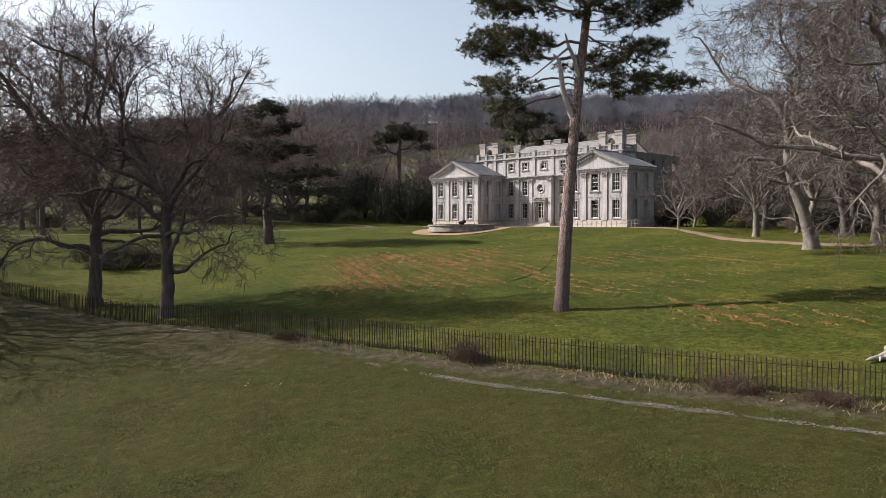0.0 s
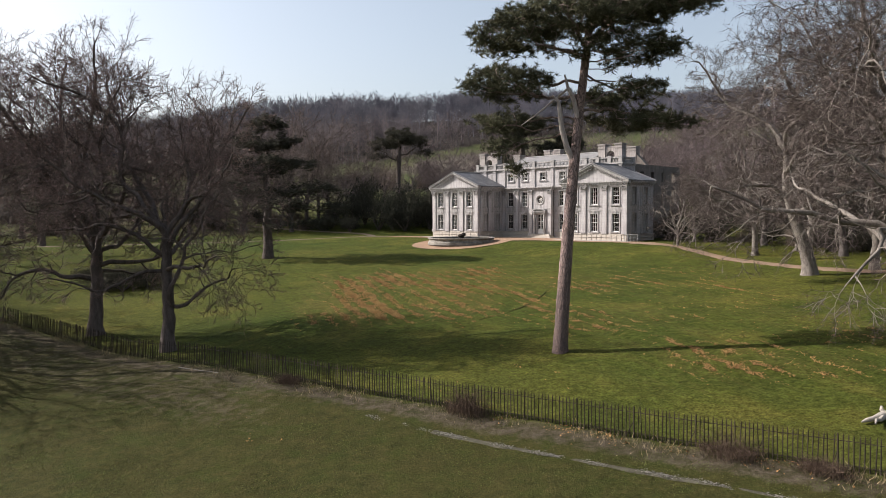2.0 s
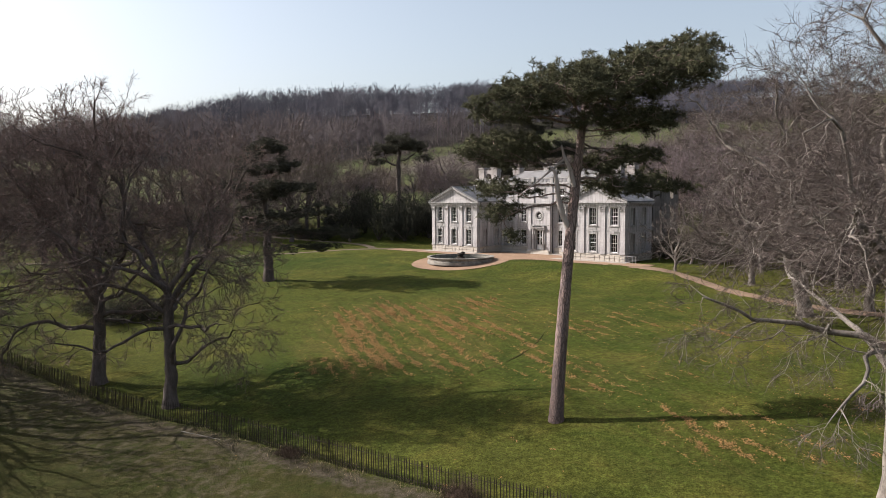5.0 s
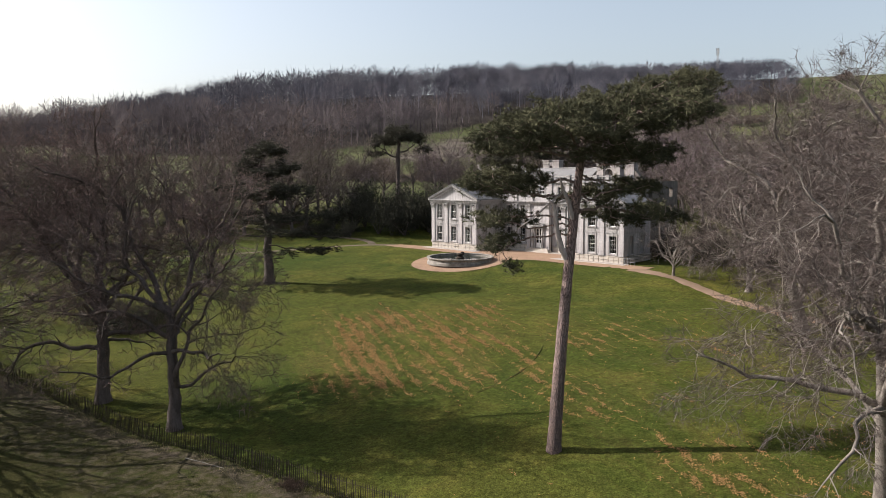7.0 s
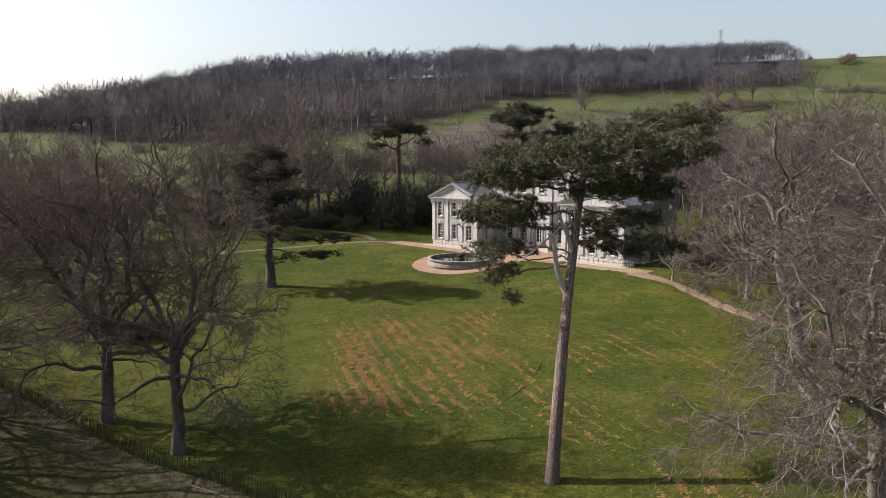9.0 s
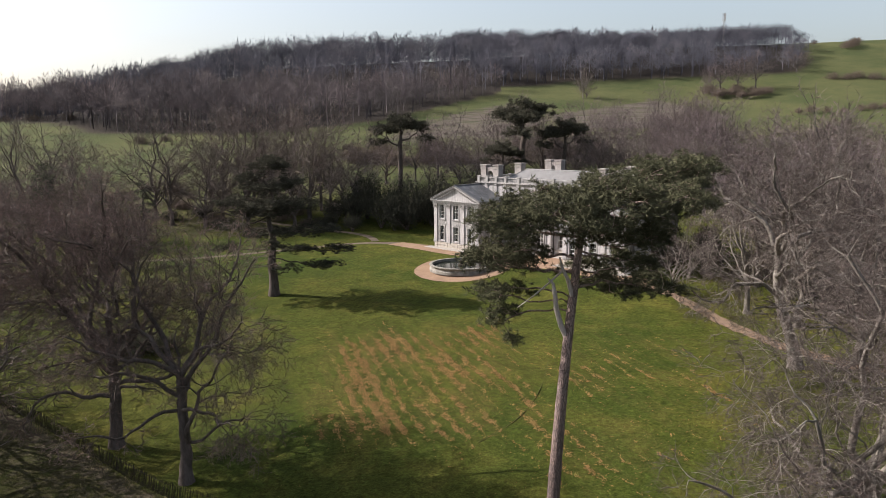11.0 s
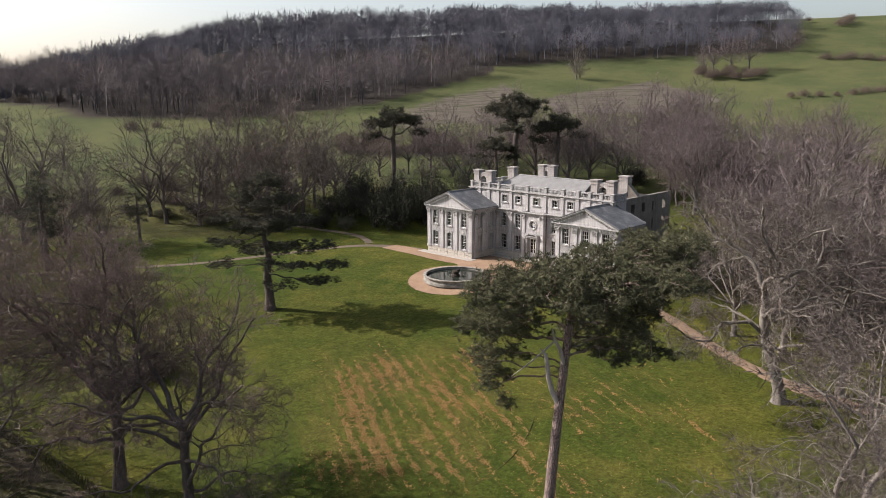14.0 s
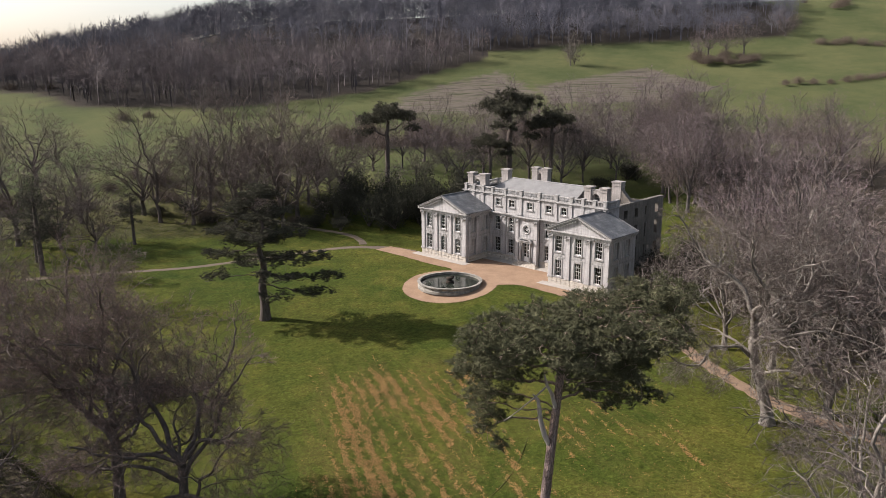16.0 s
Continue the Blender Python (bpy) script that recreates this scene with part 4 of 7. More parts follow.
@cached
def balustrade_mesh(length):
    g = Geo()
    g.box(0, 0.02, 12.38, length, 0.34, 12.58)
    g.box(0, 0.0, 13.22, length, 0.36, 13.40)
    n = max(2, int(length / 0.27))
    for i in range(n):
        x = (i + 0.5) * length / n
        g.ring([(0.06, 12.58), (0.10, 12.78), (0.05, 13.0), (0.08, 13.22)], 6, x, 0.18)
    me = g.mesh("balustrade")
    me.materials.append(STONE_TRIM)
    return me


for m_, along in ((front(0, AV, 0), apil),):
    for p0, p1 in zip(along, along[1:]):
        part("balustrade", balustrade_mesh(round(p1 - p0 - 0.62, 2)), None, house, "weathered stone balustrade", front(p0 + 0.31, AV, 0))
    for c in along:
        g = Geo()
        g.box(-0.31, -0.08, 12.38, 0.31, 0.44, 13.42)
        g.box(-0.37, -0.14, 13.42, 0.37, 0.50, 13.56)
        part("parapet_pedestal", g, STONE_TRIM, house, "", front(c, AV, 0))
for mm, count_ in ((facing_left(A0, AV + 12.4, 0), 4), (facing_right(A1, AV + 0.6, 0), 1)):
    for i in range(count_):
        part("balustrade", balustrade_mesh(2.3), None, house, "weathered stone balustrade", mm @ pose(i * 2.95 + 0.33, 0, 0))
        g = Geo()
        g.box(-0.31, -0.08, 12.38, 0.31, 0.44, 13.5)
        part("parapet_pedestal", g, STONE_TRIM, house, "", mm @ pose(i * 2.95 + 2.95, 0, 0))


def chimney(u, v, w, d, top, m=None, old=False):
    g = Geo()
    g.box(0, 0, 8.7, w, d, top - 0.75)
    g.box(-0.10, -0.10, top - 0.75, w + 0.10, d + 0.10, top - 0.60)
    g.box(-0.02, -0.02, top - 0.60, w + 0.02, d + 0.02, top - 0.22)
    g.box(-0.15, -0.15, top - 0.22, w + 0.15, d + 0.15, top)
    return part("chimney", g, STONE_OLD if old else STONE_STACK, house, "square stone chimney stack", front(u, v, 0))


def arch_between(u0, u1, v, d, top):
    g = Geo()
    mid_, r = (u0 + u1) / 2, (u1 - u0) / 2 - 0.16
    spring = top - 0.55 - r
    g.box(u0, v, 12.3, u0 + 0.16, v + d, top)
    g.box(u1 - 0.16, v, 12.3, u1, v + d, top)
    for i in range(10):
        a0, a1 = math.pi * i / 10, math.pi * (i + 1) / 10
        p0, p1 = (mid_ + r * math.cos(a0), spring + r * math.sin(a0)), (mid_ + r * math.cos(a1), spring + r * math.sin(a1))
        g.extrude([p0, p1, (p1[0], top), (p0[0], top)], lambda p, e: (p[0], (v, v + d)[e], p[1]))
    g.box(u0 - 0.05, v - 0.06, top, u1 + 0.05, v + d + 0.06, top + 0.14)
    g.box(u0, v + 0.2, 12.3, u1, v + d - 0.2, 13.1)
    part("chimney_arch", g, STONE_STACK, house, "stone arch joining two chimney stacks")


for c0 in (6.0, 2 * AXIS - 10.45):
    chimney(c0, 7.75, 1.3, 1.25, 15.63)
    chimney(c0 + 3.15, 7.75, 1.3, 1.25, 15.63)
    arch_between(c0 + 1.32, c0 + 3.13, 7.95, 0.8, 15.05)
chimney(8.2, 15.2, 1.6, 1.3, 15.7)
chimney(33.4, 15.2, 1.7, 1.3, 15.7)
for c0 in (14.3, 16.7):
    chimney(c0, 17.0, 1.35, 1.2, 16.4)
arch_between(15.67, 16.68, 17.1, 0.9, 15.9)
# lean-to flank of the ruined stack and the main roof
g = Geo()
g.extrude([(31.9, 12.2), (35.1, 12.2), (35.1, 14.6), (33.4, 15.0)], lambda p, e: (p[0], (15.3, 16.2)[e], p[1]))
g.extrude([(35.1, 12.2), (37.3, 12.2), (36.6, 12.9), (35.1, 14.4)], lambda p, e: (p[0], (15.3, 16.2)[e], p[1]))
part("broken_gable", g, STONE_OLD, house, "broken stump of a ruined gable wall")
g = Geo()
RL, RR, RZ0, RZ1 = 10.3, 30.2, 12.45, 14.75
g.add([(RL, 8.3, RZ0), (RR, 8.3, RZ0), (RR, 12.2, RZ1), (RL + 3.3, 12.2, RZ1), (RL, 16.1, RZ0), (RR, 16.1, RZ0)],
      [(0, 1, 2, 3), (0, 3, 4), (3, 2, 5, 4)])
part("main_roof", g, LEAD, house, "pale grey leaded main roof")
g = Geo()
g.tube([(RL + 3.3, 12.2, RZ1), (RR, 12.2, RZ1)], [0.14, 0.14], 8)
g.tube([(RL, 8.3, RZ0 + 0.05), (RL + 3.3, 12.2, RZ1)], [0.1, 0.1], 6)
part("ridge_roll", g, LEAD, house)
g = Geo()
g.extrude([(8.3, 12.1), (16.1, 12.1), (12.2, 14.6)], lambda p, e: ((RR - 0.5, RR - 0.1)[e], p[0], p[1]))
part("gable_wall", g, STONE_OLD, house)
# near-black deck, floors and cross wall, added so the main rooms stay dark
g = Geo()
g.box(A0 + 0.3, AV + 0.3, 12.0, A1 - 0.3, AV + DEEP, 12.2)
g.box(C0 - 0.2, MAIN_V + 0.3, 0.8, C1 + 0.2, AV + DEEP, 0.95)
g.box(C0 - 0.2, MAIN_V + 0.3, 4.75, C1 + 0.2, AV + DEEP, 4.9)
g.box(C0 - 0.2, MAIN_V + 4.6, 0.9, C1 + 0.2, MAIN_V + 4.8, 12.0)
part("floor_slab", g, ROOM_DARK, house)
# stone apron along the foot of the walls
for u0, u1, v0, v1 in ((-0.6, 13.2, -1.2, 0.55), (12.17, 30.86, 5.2, MAIN_V), (29.8, 43.4, -1.2, 0.55)):
    g = Geo()
    g.box(u0, v0, -0.2, u1, v1, 0.09)
    part("stone_apron", g, PAVING, house, "pale flagstone apron")
for cu, pv in ((42.9, -0.9),):
    g = Geo()
    for i in range(5):
        g.tube([(i * 0.55, 0, 0), (i * 0.55, 0, 1.15)], [0.03, 0.03], 5)
    g.tube([(0, 0, 1.1), (2.2, 0, 1.1)], [0.03, 0.03], 5)
    g.tube([(0, 0, 0.6), (2.2, 0, 0.6)], [0.025, 0.025], 5)
    hx, hy = house_xy(cu, pv)
    thing("handrail", "thin grey metal handrail beside the house steps", "railing", pose(hx, hy, gz(hx, hy), 0, 0, HOUSE_YAW), me=g, material=METAL)

# ---------------------------------------------------------------- the basin
BZ = gz(FX0, FY0)
basin = thing("fountain_basin", "round stone fountain basin with dark still water", "fountain", pose(FX0, FY0, BZ))
g = Geo()
g.ring([(5.0, -0.3), (5.4, -0.3), (5.4, 0.12), (5.25, 0.2), (5.20, 0.5), (5.30, 0.58), (5.45, 0.66), (5.45, 0.80), (4.95, 0.80), (4.95, 0.72), (5.02, 0.62), (5.02, -0.3)], 72, closed=True)
part("rim", g, MOSSY, basin, "mossy moulded stone rim")
g = Geo()
g.ring([(0.0, 0.40), (5.03, 0.40)], 64)
part("water", g, WATER, basin, "dark reflecting water")
g = Geo()
g.ring([(0.0, 0.0), (0.75, 0.0), (0.7, 0.62), (0.45, 0.72), (0.40, 0.95), (0.62, 1.05), (0.55, 1.25), (0.22, 1.35), (0.0, 1.38)], 18)
g.ring([(0.0, 1.0), (0.34, 1.1), (0.30, 1.45), (0.0, 1.55)], 9, 0.38, 0.12)
part("centrepiece", g, IRON, basin, "dark weathered centrepiece stump")

# ---------------------------------------------------------------- trees


def cloud(rng, lobes, count):
    """Points spread through ellipsoids (cx, cy, cz, rx, ry, rz), denser to their outsides."""
    vol = np.array([q[3] * q[4] * q[5] for q in lobes]) ** 0.8
    pick = rng.choice(len(lobes), count, p=vol / vol.sum())
    d = rng.normal(size=(count, 3))
    d /= np.linalg.norm(d, axis=1)[:, None]
    r = rng.uniform(0.0, 1.0, count) ** 0.38
    q = np.array(lobes)[pick]
    wob = 1 + 0.13 * np.sin(d[:, 0] * 5 + d[:, 2] * 3 + pick) + 0.10 * np.sin(d[:, 1] * 9 + d[:, 2] * 7)
    return q[:, :3] + d * (r * wob)[:, None] * q[:, 3:]


def grow(rng, skeleton, targets, step, reach, kill, droop=0.0, rounds=140, crook=0.42):
    """Branches that grow from the skeleton's points towards scattered targets."""
    P, par, first = skeleton
    par = list(par)
    T = np.array(targets, float)
    near = np.full(len(T), 1e9)
    who = np.zeros(len(T), int)
    dist = np.linalg.norm(T[:, None, :] - P[None, first:, :], axis=2)
    who = dist.argmin(1) + first
    near = dist.min(1)
    grown = {}
    for _ in range(rounds):
        if not len(T):
            break
        act = near < reach
        if not act.any():
            act = near < near.min() + reach * 0.5
        d = T[act] - P[who[act]]
        d /= np.linalg.norm(d, axis=1)[:, None] + 1e-9
        acc = {}
        for w, v in zip(who[act].tolist(), d):
            acc[w] = acc.get(w, 0) + v
        fresh = []
        for w, v in acc.items():
            if grown.get(w, 0) > 3:
                continue
            grown[w] = grown.get(w, 0) + 1
            ln = np.linalg.norm(v)
            v = v / (ln + 1e-9) + rng.normal(size=3) * crook
            if par[w] >= 0:
                back = P[w] - P[par[w]]
                v = v + 0.35 * back / (np.linalg.norm(back) + 1e-9)
            v[2] -= droop
            v /= np.linalg.norm(v) + 1e-9
            fresh.append((w, P[w] + v * step))
        if not fresh:
            break
        base = len(par)
        par += [w for w, _ in fresh]
        N = np.array([q for _, q in fresh])
        P = np.concatenate([P, N])
        dist = np.linalg.norm(T[:, None, :] - N[None], axis=2)
        k = dist.argmin(1)
        m = dist[np.arange(len(T)), k]
        better = m < near
        who = np.where(better, k + base, who)
        near = np.where(better, m, near)
        keep = near > kill
        T, who, near = T[keep], who[keep], near[keep]
    return P, np.array(par)


def thicken(P, par, tip, power, base):
    n = len(P)
    acc = np.zeros(n)
    kids = np.zeros(n, int)
    for i in range(n - 1, 0, -1):
        if kids[i] == 0:
            acc[i] = tip ** power
        acc[par[i]] += acc[i]
        kids[par[i]] += 1
    acc[acc == 0] = tip ** power
    r = acc ** (1 / power)
    k = math.log(base / tip) / max(1e-6, math.log(r[0] / tip))
    return tip * (r / tip) ** k, kids


def branch_mesh(P, par, r, flare=0, knobs=0.0):
    """Tubes along each chain of branches."""
    n = len(P)
    best = np.full(n, -1)
    for i in range(1, n):
        p = par[i]
        if best[p] < 0 or r[i] > r[best[p]]:
            best[p] = i
    V, F, off = [], [], 0
    for i in range(n):
        if par[i] >= 0 and best[par[i]] == i:
            continue
        chain = ([par[i]] if par[i] >= 0 else []) + [i]
        while best[chain[-1]] >= 0:
            chain.append(best[chain[-1]])
        if len(chain) < 2:
            continue
        pts, rad = P[chain], r[chain].copy()
        if par[i] >= 0:
            rad[0] = min(rad[0], rad[1] * 1.25)
        elif flare:
            h = pts[:, 2] - pts[0, 2]
            rad = rad * (1 + flare * np.exp(-h / (rad[0] * 1.1)))
        rad[-1] *= 0.5
        big = rad[1]
        sides = 12 if big > 0.25 else 7 if big > 0.09 else 5 if big > 0.035 else 3
        v, f = tube_arrays(pts, rad, sides)
        if big > 0.2 and knobs:
            a = np.arange(len(v))
            c = np.repeat(pts, sides, axis=0)
            v = c + (v - c) * (1 + knobs * np.sin(a * 2.4 + v[:, 2] * 3.1) * np.sin(v[:, 2] * 1.3 + a % sides))[:, None]
        V.append(v)
        F += [tuple(x + off for x in q) for q in f]
        off += len(v)
    return np.concatenate(V), F


def spikes(rng, base, tip, rad):
    """Thin twigs from base to tip, one narrow blade each."""
    d = tip - base
    s = np.cross(d, rng.normal(size=d.shape))
    s *= rad / (np.linalg.norm(s, axis=1)[:, None] + 1e-9)
    v = np.stack([base - s, base + s, tip], 1).reshape(-1, 3)
    return v, np.arange(len(base) * 3).reshape(-1, 3)


def ramify(rng, trunk, radii, limbs, lobes, levels):
    """Crooked branches off a trunk, level by level, kept within a crown of ellipsoids.
    limbs: (share of the trunk, azimuth, elevation, length, radius).
    levels: one dict a level with seg, crook, up, and for all but the last gap, ratio, short, spread of the children.
    Gives chains of (points, radii, level)."""
    L = np.array(lobes, float)
    C, S = L[:, :3], 1 / L[:, 3:]
    mid = (C * (L[:, 3:].prod(1))[:, None]).sum(0) / L[:, 3:].prod(1).sum()
    chains = [(np.array(trunk, float), np.array(radii, float), -1)]

    def grow_branch(start, d, length, r0, level):
        q = levels[level]
        n = max(2, int(round(length / q["seg"])))
        p, pts, been, out_ = start, [start], False, 0
        noise = rng.normal(size=(n, 3)) * q["crook"]
        course = d
        dirs = []
        for k in range(n):
            d = d + noise[k] + 0.22 * course
            d[2] += q["up"]
            d = d / math.sqrt(d @ d)
            p = p + d * q["seg"]
            pts.append(p)
            dirs.append(d)
            within = (((p - C) * S) ** 2).sum(1).min() < 1.0
            been = been or within
            if not within and level == 0:      # a main limb bends back into the crown
                out_ += 1
                if been:
                    d = d + 0.18 * (mid - p) / (np.linalg.norm(mid - p) + 1e-9)
                if been and out_ > 1:
                    break
            elif not within and (been or k >= 1):
                break
        m = len(pts)
        f = np.linspace(0, 1, m)
        rad = r0 * (1 - 0.72 * f ** 0.8)
        chains.append((np.array(pts), rad, level))
        if level + 1 >= len(levels):
            return
        run_ = (m - 1) * q["seg"]
        at = q["gap"] * rng.uniform(0.6, 1.3) + (0.10 * run_ if level else 0.26 * run_)
        spin = rng.uniform(0, 6.28)
        spots = []
        while at < run_ * 0.97:
            spots.append((at, False))
            at += q["gap"] * rng.uniform(0.6, 1.4)
        spots += [(run_, True), (run_, True)]
        for at, end in spots:
            k = min(m - 2, int(at / q["seg"]))
            w = min(1.0, at / q["seg"] - k)
            base = pts[k] * (1 - w) + pts[k + 1] * w
            h = dirs[k]
            spin += 2.4 + rng.normal() * 0.5
            side = np.cross(h, (0.31, 0.22, 0.92))
            side /= math.sqrt(side @ side) + 1e-9
            other = np.cross(h, side)
            around = side * math.cos(spin) + other * math.sin(spin)
            a = radians(rng.uniform(*q["spread"]) * (0.65 if end else 1.0))
            out = base - mid
            c = h * math.cos(a) + around * math.sin(a) + 0.22 * out / (math.sqrt(out @ out) + 1e-9)
            c /= math.sqrt(c @ c)
            ln = max(q["short"], q["ratio"] * (run_ - at * 0.55)) * rng.uniform(0.6, 1.15)
            rr = np.interp(at, np.linspace(0, run_, m), rad)
            grow_branch(base, c, ln, rr * (0.9 if end else rng.uniform(*q["thin"])), level + 1)

    T = chains[0][0]
    for share, az, el, ln, r in limbs:
        k = min(len(T) - 1, int(round(share * (len(T) - 1))))
        d = np.array([math.cos(radians(az)) * math.cos(radians(el)), math.sin(radians(az)) * math.cos(radians(el)), math.sin(radians(el))])
        grow_branch(T[k], d, ln, r, 0)
    return chains


def chain_mesh(chains, flare=0.5, knobs=0.06, least=0.0, ribbon=0.0):
    """Tubes along the chains; those thinner than ribbon come as narrow flat strips."""
    V, F, off = [], [], 0
    for pts, rad, level in chains:
        rad = rad.copy()
        big = rad[0]
        if level < 0 and flare:
            rad *= 1 + flare * np.exp(-(pts[:, 2] - pts[0, 2]) / (rad[0] * 1.2))
        if level >= 0:
            rad = np.maximum(rad, least)
        if level >= 0 and big < ribbon:
            t = pts[-1] - pts[0]
            a = np.cross(t, (math.sin(off * 1.7), math.cos(off * 2.3), math.sin(off * 0.9)))
            a = a[None, :] * (rad[:, None] / (np.linalg.norm(a) + 1e-9))
            n = len(pts)
            V.append(np.concatenate([pts - a, pts + a]))
            F += [(off + i, off + i + 1, off + n + i + 1, off + n + i) for i in range(n - 1)]
            off += 2 * n
            continue
        sides = 14 if level < 0 else 8 if big > 0.12 else 5 if big > 0.05 else 3
        v, f = tube_arrays(pts, rad, sides)
        if big > 0.15 and knobs:
            a = np.arange(len(v))
            c = np.repeat(pts, sides, axis=0)
            v = c + (v - c) * (1 + knobs * np.sin(a * 2.4 + v[:, 2] * 3.1) * np.sin(v[:, 2] * 1.3 + a % sides))[:, None]
        V.append(v)
        F += [tuple(x + off for x in q) for q in f]
        off += len(v)
    return np.concatenate(V), F


def twigs_on(rng, chains, level, per, length, rad, up=0.1, droop=0.0, shoots=2):
    """Sprays of fine twigs along the chains of the last levels."""
    B, D = [], []
    for pts, r, lv in chains:
        if lv >= level:
            d = np.diff(pts, axis=0)
            d /= np.linalg.norm(d, axis=1)[:, None] + 1e-9
            B.append(np.repeat(pts[1:], per, axis=0))
            D.append(np.repeat(d, per, axis=0))
    b, d0 = np.concatenate(B), np.concatenate(D)
    b = b - d0 * rng.uniform(0, 0.25, len(b))[:, None]
    d = d0 * 0.7 + rng.normal(size=d0.shape) * 0.55
    d[:, 2] += up - droop
    d /= np.linalg.norm(d, axis=1)[:, None] + 1e-9
    ln = length * rng.uniform(0.45, 1.25, len(b))[:, None]
    pv, pf = spikes(rng, b, b + d * ln, rad)
    PV, PF, off = [pv], [pf], len(pv)
    for _ in range(shoots):
        bb = b + d * ln * rng.uniform(0.2, 0.85, (len(b), 1))
        dd = d * 0.6 + rng.normal(size=d.shape) * 0.55
        dd[:, 2] += up - droop
        dd /= np.linalg.norm(dd, axis=1)[:, None] + 1e-9
        v, f = spikes(rng, bb, bb + dd * ln * rng.uniform(0.4, 0.75, (len(b), 1)), rad * 0.8)
        PV.append(v)
        PF.append(f + off)
        off += len(v)
    return np.concatenate(PV), np.concatenate(PF)


def bare_tree(seed, trunk, radii, limbs, lobes, levels, twig, least=0.012, flare=0.5, knobs=0.06, ribbon=0.0):
    rng = np.random.default_rng(seed)
    chains = ramify(rng, trunk, radii, limbs, lobes, levels)
    bv, bf = chain_mesh(chains, flare, knobs, least, ribbon)
    tv, tf = twigs_on(rng, chains, **twig)
    return raw_mesh("branches", bv, bf, True), raw_mesh("twigs", tv, tf)


def tree_thing(name, label, m, meshes, mats, group="", category="tree"):
    ob = thing(name, label, category, m, group)
    part("trunk", meshes[0], mats[0], ob)
    part("crown", meshes[1], mats[1], ob)["kind"] = "stuff"
    return ob


def stem(x, y, h, n, wobble, rng, lean=(0, 0)):
    z = np.linspace(0, h, n)
    wx = np.cumsum(rng.normal(size=n)) * wobble
    wy = np.cumsum(rng.normal(size=n)) * wobble
    return [(x + lean[0] * t / h + a - wx[0], y + lean[1] * t / h + b - wy[0], t - 0.25) for t, a, b in zip(z, wx, wy)]


R = np.random.default_rng(5)
# two bare oaks by the fence; +x lies to the east
OAK = [dict(seg=0.7, crook=0.27, up=0.012, gap=0.95, ratio=0.60, short=3.8, spread=(35, 72), thin=(0.45, 0.7)),
       dict(seg=0.5, crook=0.33, up=0.012, gap=0.62, ratio=0.60, short=2.1, spread=(32, 72), thin=(0.42, 0.62)),
       dict(seg=0.40, crook=0.36, up=0.02, gap=0.48, ratio=0.6, short=1.1, spread=(25, 65), thin=(0.45, 0.65)),
       dict(seg=0.34, crook=0.36, up=0.03)]
OAK_TWIGS = dict(level=3, per=2, length=0.62, rad=0.012, up=0.1, shoots=2)


def tapered(points, r0, r1):
    return np.linspace(0, 1, len(points)) ** 0.8 * (r1 - r0) + r0


st = stem(0, 0, 8.6, 18, 0.05, R, (0.4, 0))
oak_a = bare_tree(11, st, tapered(st, 0.60, 0.42),
                  [(1.0, 120, 68, 19, 0.30), (1.0, 215, 52, 19, 0.30), (1.0, 20, 56, 17, 0.28), (1.0, 260, 78, 18, 0.26), (1.0, 340, 66, 17, 0.24), (0.92, 300, 48, 16, 0.24), (0.95, 165, 56, 17, 0.22), (0.86, 170, 34, 15, 0.24), (0.80, 75, 38, 13, 0.22), (0.72, -25, 22, 12, 0.22), (0.60, 185, 3, 14, 0.26), (0.64, 8, 2, 9, 0.19), (0.8, 250, 22, 12, 0.2)],
                  [(-1.4, 0, 17.2, 9.2, 9.0, 8.4), (-6.5, 0, 10.0, 6.0, 6, 4.0), (4.5, -1, 11.8, 5.2, 6, 4.6), (-8.0, -1, 5.0, 5.0, 4, 1.8), (4.2, 0, 6.4, 3.6, 3, 1.4), (-1.5, 0, 22.0, 6.4, 6, 3.4), (3.2, 0, 19.0, 5.0, 6, 4.8)], OAK, OAK_TWIGS, 0.018)
tree_thing("oak_tree", "large bare winter oak with dark bark beside the fence", at_ground(-29.7, 63.2), oak_a, (OAK_BARK, OAK_TWIG), "oaks by the fence")
st = stem(0, 0, 9.0, 18, 0.05, R, (0.2, 0))
oak_b = bare_tree(23, st, tapered(st, 0.52, 0.36),
                  [(1.0, 150, 64, 19, 0.28), (1.0, 40, 70, 18, 0.26), (1.0, 265, 58, 17, 0.24), (1.0, 330, 76, 18, 0.22), (1.0, 205, 70, 18, 0.22), (0.9, -5, 50, 14, 0.22), (0.85, 190, 40, 14, 0.22), (0.9, 110, 46, 14, 0.2), (0.38, -4, 52, 11, 0.22), (0.42, -14, 8, 10.5, 0.16), (0.8, 95, 32, 11, 0.20), (0.7, 225, 18, 9, 0.17), (0.72, 310, 24, 10, 0.18)],
                  [(-1.3, 0, 17.2, 6.9, 7.4, 8.0), (4.0, 0, 10.8, 5.6, 6, 4.2), (3.0, -0.5, 13.6, 3.8, 4.4, 3.6), (-4.0, 0, 19.6, 4.2, 5, 4.2), (6.8, -1.5, 5.0, 4.8, 3.0, 1.5), (-4.5, 0, 12, 5.2, 6, 4.6), (-1.2, 0, 23.0, 5.4, 5.5, 2.8)], OAK, OAK_TWIGS, 0.018)
tree_thing("oak_tree", "bare winter oak with one long low limb, beside the fence", at_ground(-21.0, 56.4), oak_b, (OAK_BARK, OAK_TWIG), "oaks by the fence")

